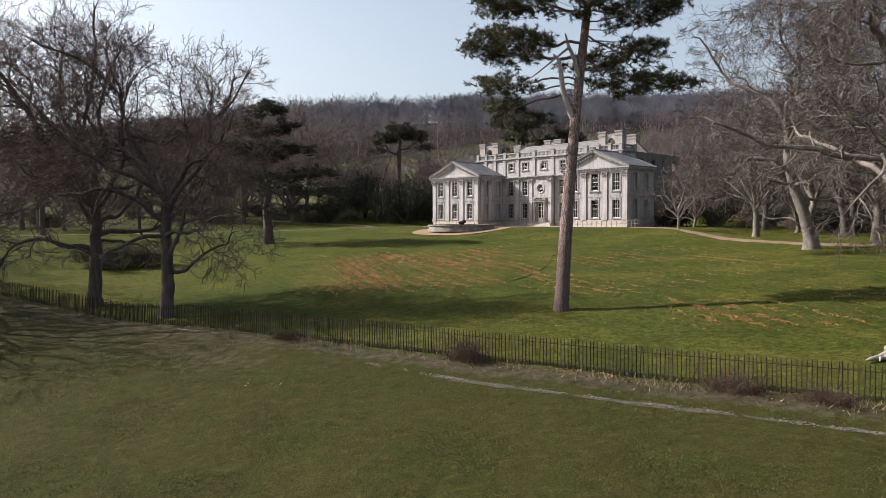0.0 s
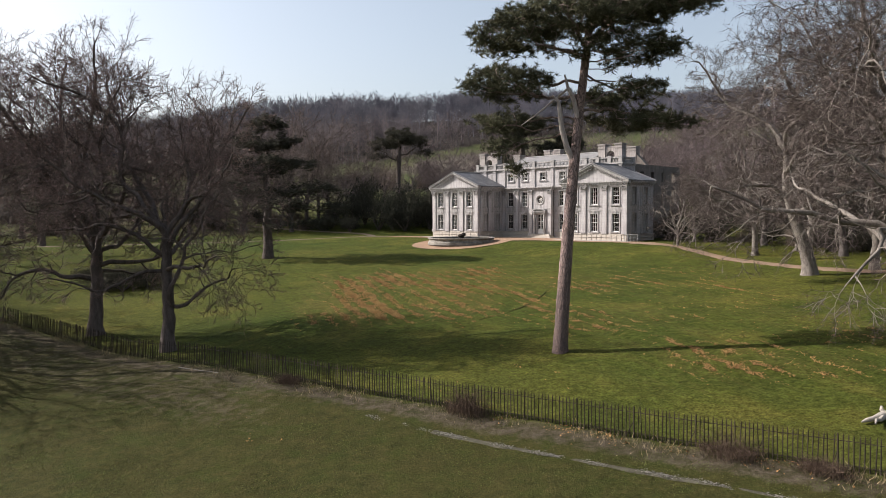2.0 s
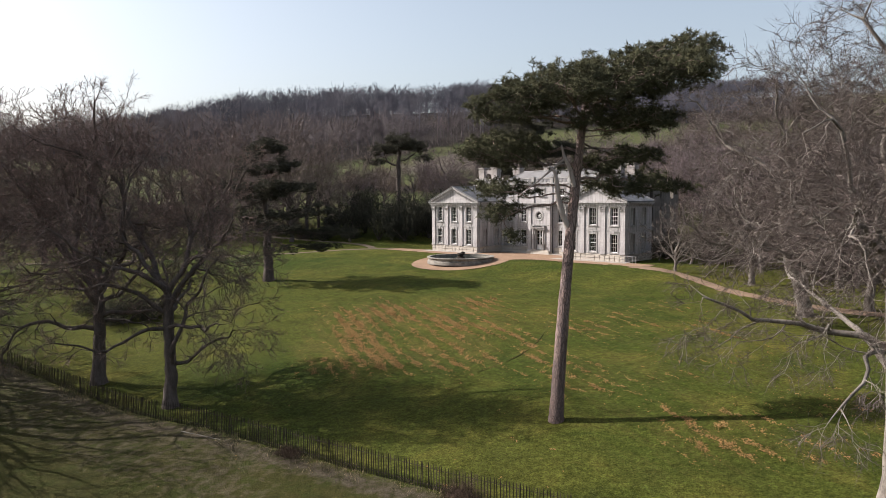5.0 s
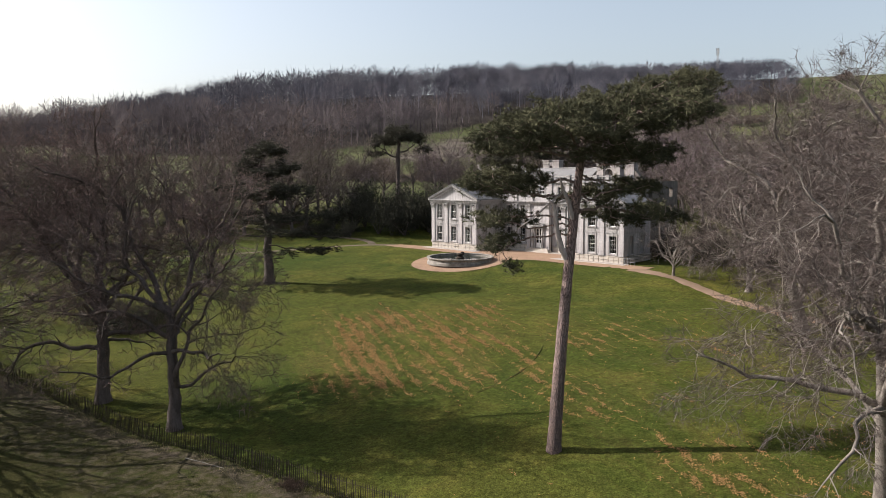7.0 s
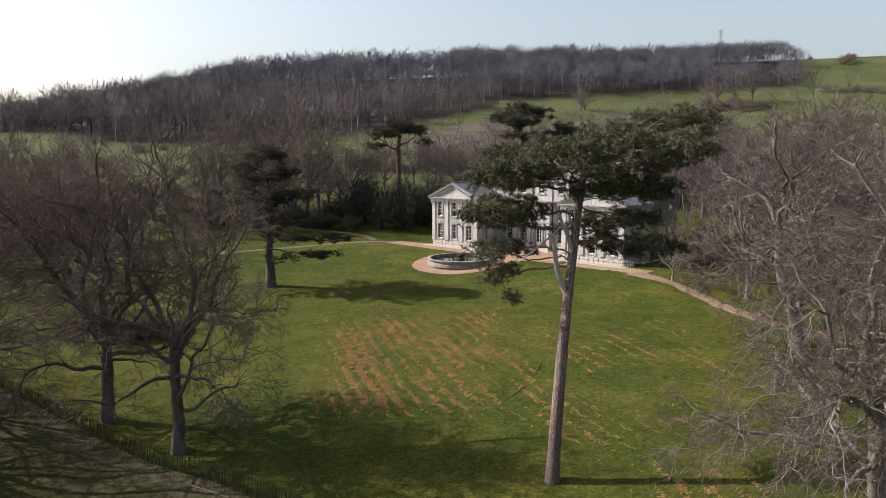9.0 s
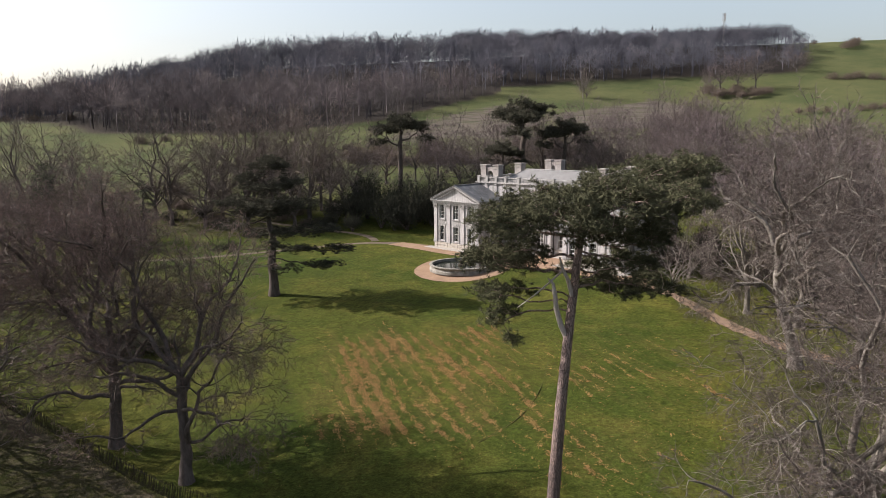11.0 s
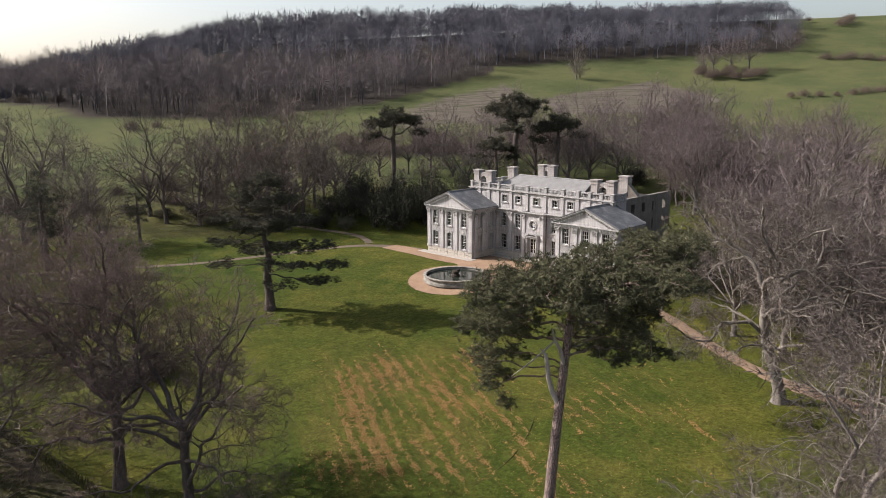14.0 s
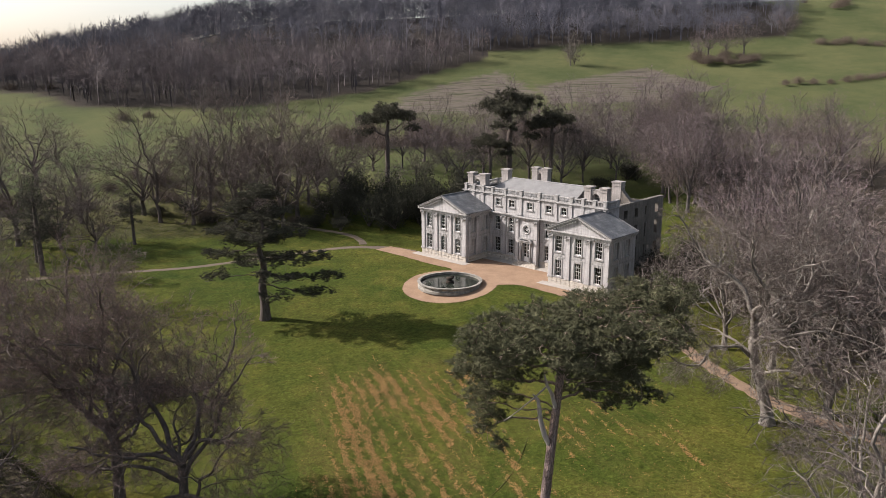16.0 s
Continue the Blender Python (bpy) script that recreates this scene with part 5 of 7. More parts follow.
# pale-barked planes along the lawn
PLANE = [dict(seg=0.7, crook=0.27, up=0.01, gap=0.95, ratio=0.60, short=3.8, spread=(32, 70), thin=(0.38, 0.6)),
         dict(seg=0.5, crook=0.34, up=0.0, gap=0.66, ratio=0.60, short=2.1, spread=(30, 72), thin=(0.38, 0.58)),
         dict(seg=0.40, crook=0.40, up=-0.03, gap=0.48, ratio=0.6, short=1.1, spread=(30, 70), thin=(0.45, 0.65)),
         dict(seg=0.34, crook=0.40, up=-0.04)]
PLANE_TWIGS = dict(level=3, per=2, length=0.65, rad=0.011, up=0.0, droop=0.08, shoots=2)
st = [(0.0, 0, -0.3), (0.0, 0, 0.4), (-0.15, 0, 1.2), (-0.4, 0, 2.2), (-0.7, 0, 3.2), (-1.05, 0, 4.2), (-1.4, 0.1, 5.2), (-1.75, 0.1, 6.2), (-2.0, 0.1, 7.2), (-2.2, 0.1, 8.2), (-2.3, 0.1, 9.2), (-2.3, 0.0, 10.4), (-2.4, 0, 11.6)]
plane_a = bare_tree(31, st, tapered(st, 0.66, 0.40),
                    [(1.0, 100, 62, 15, 0.30), (1.0, 200, 48, 15, 0.28), (1.0, 300, 58, 14, 0.26), (1.0, 20, 50, 15, 0.24), (0.85, 0, 30, 15, 0.28), (0.75, 330, 20, 13, 0.24), (0.7, 195, 20, 12, 0.22), (0.85, 250, 34, 13, 0.24), (0.9, 60, 38, 13, 0.24), (0.62, 280, 8, 10, 0.2), (0.7, 130, 20, 11, 0.2), (0.55, 215, 6, 9, 0.16), (0.5, 345, 10, 9, 0.16)],
                    [(-2.5, 0, 16.4, 10.5, 9.5, 6.6), (-7.5, -1, 11.0, 5.6, 5.5, 5.0), (5.5, 0, 12.5, 6.5, 6.5, 6.0), (-2, -6.5, 9.0, 6.5, 4, 4.2), (-1, 0, 21.0, 7.5, 7, 3.4)], PLANE, dict(PLANE_TWIGS, per=3, rad=0.013), 0.018)
tree_thing("plane_tree", "big leaning bare tree with pale flaking bark beside the path", at_ground(35.5, 71.7), plane_a, (PLANE_BARK, PLANE_TWIG), "bare trees east of the lawn")
st = [(0.0, 0, -0.3), (-0.05, -0.05, 0.5), (-0.15, -0.2, 1.3), (-0.3, -0.4, 2.2), (-0.5, -0.7, 3.2), (-0.75, -1.1, 4.3), (-1.1, -1.6, 5.5), (-1.5, -2.2, 6.8), (-2.0, -2.9, 8.2), (-2.5, -3.6, 9.6), (-3.0, -4.3, 11.0)]
plane_b = bare_tree(37, st, tapered(st, 0.60, 0.34),
                    [(1.0, 228, 58, 13, 0.26), (1.0, 60, 66, 16, 0.24), (1.0, 170, 55, 12, 0.22), (0.9, 20, 45, 12, 0.22), (0.8, 193, 2, 10, 0.20), (0.75, 215, 14, 9, 0.17), (0.85, 236, 30, 13, 0.24), (0.9, 205, 36, 12, 0.22), (0.95, 258, 42, 12, 0.22), (0.7, 330, 30, 10, 0.18), (0.7, 90, 30, 10, 0.18), (0.8, 250, 12, 10, 0.18), (1.0, 280, 62, 12, 0.2)],
                    [(-8.0, -9.0, 13.0, 5.6, 6.0, 4.6), (-7.0, -4.6, 8.8, 5.6, 3.6, 1.9), (-6.5, -8.0, 17.5, 6.0, 6.5, 5.0), (-2.5, -4.5, 15.0, 6.0, 6.0, 6.0), (1.5, -2, 18.5, 7.0, 7.0, 5.5), (4.0, -1, 12, 6, 6, 5)], PLANE, dict(PLANE_TWIGS, per=4, rad=0.008), 0.009)
tree_thing("plane_tree", "bare spreading tree with pale flaking limbs near the fence", at_ground(22.3, 35.2), plane_b, (PLANE_BARK, PLANE_TWIG), "bare trees east of the lawn")

# ordinary bare trees, a few kinds that repeat


def plain_tree(seed, h, wide, clear, base, gap=1.0, rise=45, twig_len=1.1):
    """A full-crowned winter tree with a few limbs and a dense haze of twigs."""
    rng = np.random.default_rng(seed)
    st = stem(0, 0, h * clear, 7, h * 0.006, rng)
    lobes = [(0, 0, h * 0.60, wide, wide, h * 0.33)]
    for k in range(6):
        a = k * 1.05 + rng.uniform(-0.4, 0.4)
        lobes.append((math.cos(a) * wide * 0.62, math.sin(a) * wide * 0.62, h * rng.uniform(0.42, 0.74), wide * 0.5, wide * 0.5, h * 0.17))
    lobes.append((rng.normal() * wide * 0.2, rng.normal() * wide * 0.2, h * 0.86, wide * 0.55, wide * 0.55, h * 0.14))
    limbs = [(1.0, k * 120 + rng.uniform(0, 60), 76 - 6 * k, h * 0.62, base * (0.6 - 0.06 * k)) for k in range(3)]
    limbs += [(rng.uniform(0.45, 1.0), k * 51 + rng.uniform(-20, 20), rise + rng.uniform(-26, 18), h * 0.5, base * rng.uniform(0.30, 0.5)) for k in range(8)]
    lv = [dict(seg=h * 0.06, crook=0.24, up=0.02, gap=1.15 * gap, ratio=0.55, short=3.6, spread=(30, 66), thin=(0.42, 0.65)),
          dict(seg=h * 0.052, crook=0.30, up=0.04, gap=0.85 * gap, ratio=0.6, short=2.0, spread=(28, 66), thin=(0.45, 0.65)),
          dict(seg=h * 0.06, crook=0.28, up=0.05)]
    return bare_tree(seed, st, tapered(st, base, base * 0.66), limbs, lobes, lv, dict(level=2, per=3, length=twig_len, rad=0.025, up=0.15, shoots=1), 0.022, 0.35, 0.0, 0.06)


KINDS = [plain_tree(51, 17, 6.4, 0.26, 0.40), plain_tree(52, 19, 5.4, 0.30, 0.42, 1.1, 55), plain_tree(53, 15, 7.0, 0.22, 0.38, 1.0, 35), plain_tree(54, 21, 5.6, 0.36, 0.38, 1.2, 55), plain_tree(55, 13, 5.6, 0.16, 0.28, 0.9, 45), plain_tree(56, 18, 4.6, 0.25, 0.28, 1.0, 62)]
MATS = {"grey": (MID_BARK, MID_TWIG), "red": (MID_BARK, RED_TWIG), "pale": (PLANE_BARK, PLANE_TWIG), "dark": (OAK_BARK, DARK_TWIG)}
TEXT = {"grey": "bare grey-brown winter tree in the park", "red": "bare reddish-brown winter tree with dense fine twigs", "pale": "bare winter tree with pale bark on its limbs", "dark": "dark bare winter tree with spreading limbs"}
DONE = {}


def plant(kind, tone, x, y, size=1.0, turn=0.0, group="bare park trees"):
    key = (kind, tone)
    m = at_ground(x, y, turn, 0.1)
    if key not in DONE:
        meshes = [me.copy() for me in KINDS[kind]]
        for me in meshes:
            me.name = "branches"
        ob = tree_thing("bare_tree", TEXT[tone], m, meshes, MATS[tone], group)
        ob.scale = (1, 1, 1)
        DONE[key] = ob
        ob.matrix_basis = m @ Matrix.Diagonal((size, size, size, 1))
        return ob
    src = DONE[key]
    ob = copy_thing(src, m)
    ob.matrix_basis = m @ Matrix.Diagonal((size, size, size, 1))
    return ob


# trees beside and behind the house, and along the eastern path
for k, tone, x, y, s in ((1, "pale", 38.2, 91.0, 0.95), (3, "pale", 41.5, 84.5, 1.0), (3, "grey", 46.2, 85.5, 1.05), (0, "pale", 31.5, 99.5, 0.55),
                         (0, "red", 45, 104, 1.0), (1, "red", 53, 96, 1.05), (5, "red", 50, 112, 1.1), (2, "red", 58, 106, 1.1), (0, "grey", 62, 90, 1.1), (5, "grey", 55, 76, 1.1),
                         (1, "grey", 63, 72, 1.05), (2, "red", 66, 116, 0.9), (5, "red", 64, 130, 0.9), (1, "grey", 75, 84, 1.0),
                         (3, "grey", 48, 62, 1.05), (5, "grey", 52, 52, 1.1), (1, "pale", 34, 50, 1.15), (2, "grey", 44, 56, 1.2), (0, "pale", 42, 72, 1.1), (0, "grey", 52, 68, 1.15), (4, "pale", 45, 95, 0.9), (4, "pale", 36.5, 108.5, 0.75)):
    plant(k, tone, x, y, s * (1.15 if x > 40 else 1.0), (x * 37 + y * 53) % 360, "bare trees east of the lawn")
rng = random.Random(8)
for i in range(34):                                   # belt behind the house to the east
    x, y = rng.uniform(56, 118), rng.uniform(162, 212)
    plant(rng.choice((0, 1, 2, 5)), rng.choice(("red", "grey", "red", "red", "dark")), x, y, rng.uniform(0.85, 1.2), rng.uniform(0, 360), "belt behind the house")
for k, tone, x, y, s in ((4, "red", 4, 205, 1.0), (0, "red", -2, 214, 0.9), (1, "dark", 26, 196, 0.95), (5, "grey", 31, 200, 0.95), (1, "grey", 36, 203, 0.9), (0, "dark", 42, 204, 0.95),
                         (5, "grey", 48, 192, 0.9), (4, "grey", 55, 200, 0.9), (5, "grey", 20, 192, 0.8), (4, "red", 12, 210, 0.95), (2, "red", 10, 222, 0.8), (5, "grey", 61, 190, 0.95),
                         (4, "grey", -30, 196, 0.75), (4, "red", -23, 172, 0.8), (2, "red", -16, 176, 0.75), (4, "grey", -10, 180, 0.7), (0, "grey", 8, 190, 0.9), (1, "red", 14, 198, 0.95), (5, "red", 27, 207, 1.0), (0, "red", 34, 192, 0.85), (5, "grey", 40, 194, 0.95), (2, "red", 50, 206, 1.0), (4, "red", -4, 192, 0.9), (2, "grey", 17, 216, 0.9), (1, "grey", 58, 184, 0.95), (0, "red", 66, 196, 1.05), (2, "red", 38, 214, 0.8), (5, "dark", -40, 186, 1.0), (0, "dark", -48, 188, 0.95), (2, "dark", -60, 190, 0.9), (0, "grey", 2, 222, 1.0), (1, "red", 22, 224, 1.0), (2, "red", 32, 222, 1.0), (5, "red", 46, 218, 1.05), (0, "red", 58, 214, 1.0), (1, "red", 70, 208, 1.05), (2, "dark", -26, 190, 0.9), (0, "dark", -16, 206, 0.9), (5, "red", -8, 208, 0.9), (1, "red", 62, 222, 1.1), (0, "red", 70, 226, 1.15), (2, "red", 54, 228, 1.15), (5, "grey", 66, 214, 1.05), (1, "grey", 78, 222, 1.1), (0, "red", 44, 228, 1.1)):
    plant(k, tone, x, y, s * 1.06, (x * 37 + y * 53) % 360, "belt behind the house")
# western wood
for k, tone, x, y, s in ((0, "dark", -42.5, 55.5, 1.2), (2, "dark", -48.0, 66.0, 1.25), (0, "dark", -56, 52, 1.2), (0, "dark", -68, 174, 1.05), (2, "dark", -57, 180, 0.95), (3, "dark", -52, 173, 0.95), (1, "dark", -47, 177, 1.0), (0, "dark", -41, 172, 1.1), (2, "dark", -36, 176, 1.15), (1, "dark", -31, 170, 0.95),
                         (3, "dark", -62, 168, 0.9), (4, "dark", -76, 150, 1.0), (4, "dark", -69, 149, 0.85), (1, "dark", -86, 152, 1.0), (0, "dark", -92, 140, 1.0), (2, "dark", -80, 168, 0.9), (0, "dark", -101, 160, 1.0),
                         (0, "dark", -74, 118, 0.85), (2, "dark", -84, 108, 0.95), (1, "dark", -64, 104, 0.8), (0, "dark", -92, 122, 1.0), (2, "dark", -60, 92, 0.8), (5, "dark", -70, 86, 0.9), (0, "dark", -57, 76, 0.85), (2, "dark", -50, 70, 0.8),
                         (0, "dark", -33, 162, 0.95), (2, "dark", -44, 164, 0.9), (5, "dark", -27, 178, 1.05), (1, "dark", -38, 183, 1.0), (2, "dark", -54, 166, 0.95), (0, "dark", -22, 184, 0.9), (0, "dark", -104, 196, 0.95), (3, "dark", -46, 62, 0.75), (2, "grey", -110, 178, 0.8), (2, "dark", -66, 66, 0.9), (4, "dark", -52, 112, 0.9)):
    plant(k, tone, x, y, s * (1.34 if y > 145 else 1.15), (x * 37 + y * 53) % 360, "western wood")
# single trees on the pasture beyond
for k, tone, x, y, s in ((2, "dark", -107, 214, 0.95), (4, "grey", -80, 268, 0.9), (4, "grey", -76, 271, 0.8), (4, "grey", -56, 276, 0.75), (1, "pale", 64, 350, 0.8), (4, "grey", 66, 352, 0.75),
                         (0, "red", 133, 366, 0.95), (2, "red", 142, 368, 0.95), (1, "grey", 150, 366, 0.9), (4, "red", 128, 362, 0.8), (0, "grey", 183, 396, 0.85)):
    plant(k, tone, x, y, s, (x * 37 + y * 53) % 360, "lone field trees")

# ---------------------------------------------------------------- evergreens


def tufts(rng, centres, size, blades, wide, flat=0.55):
    """Sprays of needles round each centre, as thin triangles."""
    n = len(centres)
    c = np.repeat(centres, blades, axis=0)
    d = rng.normal(size=(n * blades, 3))
    d[:, 2] = d[:, 2] * flat + 0.25
    d /= np.linalg.norm(d, axis=1)[:, None]
    ln = size * rng.uniform(0.6, 1.3, n * blades)[:, None]
    s = rng.normal(size=d.shape)
    s -= d * (s * d).sum(1)[:, None]
    s /= np.linalg.norm(s, axis=1)[:, None] + 1e-9
    b = c + d * ln * 0.1
    v = np.stack([b - s * wide, b + s * wide, b + d * ln], 1).reshape(-1, 3)
    return v, np.arange(len(b) * 3).reshape(-1, 3)


def conifer(seed, trunk, lobes, count, base, per, size, step=0.5, reach=6.0, kill=0.8, droop=0.0, blades=16, wide=0.014, thin=0.05, flat=0.55, spread=0.35, tip=0.018, start=0.45, taper=None):
    rng = np.random.default_rng(seed)
    P, par = grow(rng, (np.array(trunk, float), [-1] + list(range(len(trunk) - 1)), int(len(trunk) * start)), cloud(rng, lobes, count), step, reach, kill, droop, crook=0.3)
    r, kids = thicken(P, par, tip, 2.3, base)
    if taper:
        r[:len(trunk)] = np.linspace(*taper, len(trunk))
    bv, bf = branch_mesh(P, par, r, 0.25, 0.05)
    ends = np.where(kids == 0)[0]
    idx = np.unique(np.concatenate([ends, par[ends]]))       # clumps sit at the branch ends
    idx = idx[(idx > len(trunk)) & (r[idx] < thin)]
    c = np.repeat(P[idx], per, axis=0)
    c = c + rng.normal(size=c.shape) * np.array([spread, spread, spread * 0.6])
    nv, nf = tufts(rng, c, size, blades, wide, flat)
    return raw_mesh("branches", bv, bf, True), raw_mesh("needles", nv, nf)


def conifer_thing(name, label, m, meshes, mats, group=""):
    ob = thing(name, label, "tree", m, group)
    part("trunk", meshes[0], mats[0], ob)
    part("crown", meshes[1], mats[1], ob)["kind"] = "stuff"
    return ob


# the tall pine on the lawn: long bare trunk, flat storeys of needles
PX, PY = 7.55, 47.6
PZ = gz(PX, PY)
ptrunk = [(0, 0, -0.3)] + [(0.085 * z + 0.0016 * z * z, 0.20 * z - 0.0012 * z * z, z) for z in np.linspace(0.5, 21.4, 58)]
pine = conifer(71, ptrunk, [(-2.2, 2.6, 21.0, 3.2, 4.4, 1.3), (1.2, 2.0, 22.0, 3.8, 4.8, 1.3), (5.2, 2.0, 23.0, 3.8, 4.4, 1.3), (8.3, 2.2, 24.0, 2.9, 3.4, 1.2), (2.3, -1.0, 21.4, 4.2, 2.8, 1.0), (6.4, -0.6, 22.4, 3.6, 2.8, 1.0), (7.4, -1.2, 22.6, 2.8, 2.6, 1.0),
                            (5.2, 2.0, 19.8, 3.4, 3.8, 0.9), (-2.8, 4.6, 18.0, 3.3, 3.2, 1.2), (-3.2, 4.8, 15.3, 2.3, 2.2, 0.7), (-3.2, 4.4, 13.7, 1.4, 1.5, 0.5), (6.4, 5.6, 15.6, 3.8, 2.9, 0.7), (5.6, 4.2, 17.6, 2.6, 2.6, 0.6), (3.4, 5.6, 17.0, 2.6, 2.4, 0.7), (-2.8, 3.6, 12.2, 1.0, 1.0, 0.5)],
               3400, 0.52, 7, 0.33, step=0.42, reach=6.0, kill=0.46, blades=17, wide=0.026, thin=0.045, spread=0.30, start=0.66, taper=(0.47, 0.25), flat=0.75)
pine_ob = conifer_thing("pine_tree", "tall lone pine with long pinkish trunk and dark flat-topped crown", pose(PX, PY, PZ), pine, (PINE_BARK, NEEDLES))
g = Geo()
g.tube([(1.36, 2.38, 12.2), (0.78, 2.2, 13.4), (0.44, 2.1, 14.6), (0.30, 2.0, 15.7), (0.18, 2.0, 16.4), (-0.2, 2.0, 16.8)], [0.22, 0.20, 0.18, 0.16, 0.12, 0.05], 9)
g.tube([(1.65, 2.7, 15.2), (1.25, 2.4, 16.6), (0.85, 2.3, 17.4), (0.65, 2.3, 18.2)], [0.17, 0.14, 0.11, 0.05], 8)
g.tube([(0.9, 2.3, 17.3), (-0.2, 2.0, 16.4), (-1.3, 1.9, 15.5), (-2.3, 1.8, 14.8)], [0.085, 0.065, 0.05, 0.02], 6)
part("dead_fork", g.mesh("dead_fork", False), PINE_BARE, pine_ob, "bare pale fork of dead wood")

# the cedar on the western lawn
ctrunk = [(0, 0, -0.3)] + [(0.03 * z * math.sin(z), 0.02 * z, z) for z in np.linspace(0.8, 16.5, 20)]
CL = [(0.3, 0, 19.4, 2.6, 2.6, 1.4), (0, 0.3, 16.2, 3.8, 3.8, 0.8), (-0.5, 0, 12.8, 4.8, 4.6, 0.8), (0.5, 0, 9.4, 5.0, 4.8, 0.7), (-2.8, 0.5, 17.4, 2.4, 2.2, 0.8), (2.6, -0.5, 17.0, 2.6, 2.4, 0.7), (-4.4, 0, 14.2, 3.0, 3.0, 0.7), (4.4, 0.4, 13.6, 3.4, 3.0, 0.7), (0, -4.0, 13.8, 3.0, 2.2, 0.6), (0, 4.0, 14.0, 3.0, 2.4, 0.6), (-6.0, -0.5, 10.6, 2.8, 2.4, 0.5),
      (6.8, -1, 10.0, 3.4, 2.8, 0.7), (9.6, -1.5, 7.2, 2.9, 2.2, 0.7), (7.6, -2.5, 5.2, 3.0, 2.2, 0.7), (4.6, -2.0, 7.2, 2.6, 2.2, 0.6), (-6.0, -1.5, 7.4, 2.6, 2.2, 0.4), (3, -4.8, 8.0, 2.8, 2.2, 0.5), (2.4, -3.5, 4.8, 2.4, 2.0, 0.5)]
cedar = conifer(83, ctrunk, CL, 3000, 0.72, 7, 0.42, step=0.55, reach=6.0, kill=0.62, droop=0.06, blades=12, wide=0.042, thin=0.05, flat=0.3, spread=0.32, taper=(0.78, 0.16), start=0.2)
conifer_thing("cedar_tree", "dark spreading cedar on the lawn with tiered drooping branches", at_ground(-25.5, 108.3), cedar, (OAK_BARK, CEDAR_NEEDLES))

# umbrella pines behind the house, and dark conifers in the western wood
ub = conifer(91, [(0, 0, -0.2), (0, 0, 1.2), (0.1, 0, 2.6), (0.15, 0, 4.0), (0.1, 0, 5.4), (0.1, 0, 6.8), (0.15, 0, 8.2)],
             [(-2.6, 0, 12.0, 3.4, 3.4, 0.9), (2.8, 0.6, 12.6, 3.6, 3.4, 0.9), (0.4, -2.2, 13.2, 3.2, 3.0, 0.9), (0.2, 2.2, 12.8, 3.4, 3.0, 0.9), (-4.4, 0.4, 9.8, 2.2, 2.4, 0.5), (4.6, 0, 10.4, 2.0, 2.4, 0.5), (0.5, 0, 14.2, 2.6, 2.6, 0.6)], 560, 0.45, 5, 0.55, step=0.6, kill=0.6, blades=13, wide=0.05, spread=0.32, start=0.35)
first = conifer_thing("umbrella_pine", "flat-topped dark pine on the slope behind the house", at_ground(-11.5, 194), ub, (OAK_BARK, CEDAR_NEEDLES), "pines behind the house")
first.matrix_basis = first.matrix_basis @ Matrix.Diagonal((1.3, 1.3, 1.42, 1))
for x, y, s, t_ in ((20.0, 190, 1.68, 80), (15.0, 187, 1.0, 200), (31.0, 193, 1.3, 20)):
    m_ = at_ground(x, y, t_)
    copy_thing(first, m_).matrix_basis = m_ @ Matrix.Diagonal((s * 0.9, s * 0.9, s, 1))
wtrunk = [(0, 0, -0.2)] + [(0, 0, z) for z in np.linspace(1, 16, 14)]
wc = conifer(97, wtrunk, [(0.4 * (-1) ** i, 0, z, r_, r_, 0.7) for i, (z, r_) in enumerate(((17, 1.6), (15, 2.8), (13, 3.4), (11, 3.8), (9, 3.8), (7, 3.2)))], 420, 0.45, 3, 0.5, step=0.6, kill=0.75, droop=0.06, blades=12, wide=0.045, spread=0.45)
first = conifer_thing("dark_conifer", "dark conifer among the bare trees", at_ground(-70.5, 131), wc, (OAK_BARK, CEDAR_NEEDLES), "conifers of the western wood")
for x, y, s, t_ in ((-76, 140, 0.85, 70), (-62, 152, 0.7, 140), (60, 201, 0.6, 30), (-30, 180, 0.8, 10)):
    m_ = at_ground(x, y, t_)
    copy_thing(first, m_).matrix_basis = m_ @ Matrix.Diagonal((s, s, s, 1))


def leafy_bush(seed, w, h, count, size):
    """A dome of small leaves on a few stems, uneven in outline."""
    rng = np.random.default_rng(seed)
    lobes = [(rng.normal() * w * 0.35, rng.normal() * w * 0.35, h * rng.uniform(0.25, 0.62), w * rng.uniform(0.4, 0.62), w * rng.uniform(0.4, 0.62), h * rng.uniform(0.28, 0.4)) for _ in range(7)]
    c = cloud(rng, lobes, count)
    c = c[c[:, 2] > 0.05]
    n_ = len(c) * 5
    cc = np.repeat(c, 5, axis=0) + rng.normal(size=(n_, 3)) * size * 0.5
    dd = rng.normal(size=(n_, 3))
    dd /= np.linalg.norm(dd, axis=1)[:, None]
    v, f = spikes(rng, cc, cc + dd * size * rng.uniform(0.6, 1.2, n_)[:, None], size * 0.30)
    sv, sf, off = [], [], 0
    for lo in lobes:
        a, b = tube_arrays(np.array([(0, 0, -0.2), (lo[0] * 0.5, lo[1] * 0.5, lo[2] * 0.5), lo[:3]]), np.array([0.12, 0.09, 0.04]), 5)
        sv.append(a)
        sf += [tuple(q + off for q in t) for t in b]
        off += len(a)
    return raw_mesh("stems", np.concatenate(sv), sf, True), raw_mesh("leaves", v, f)


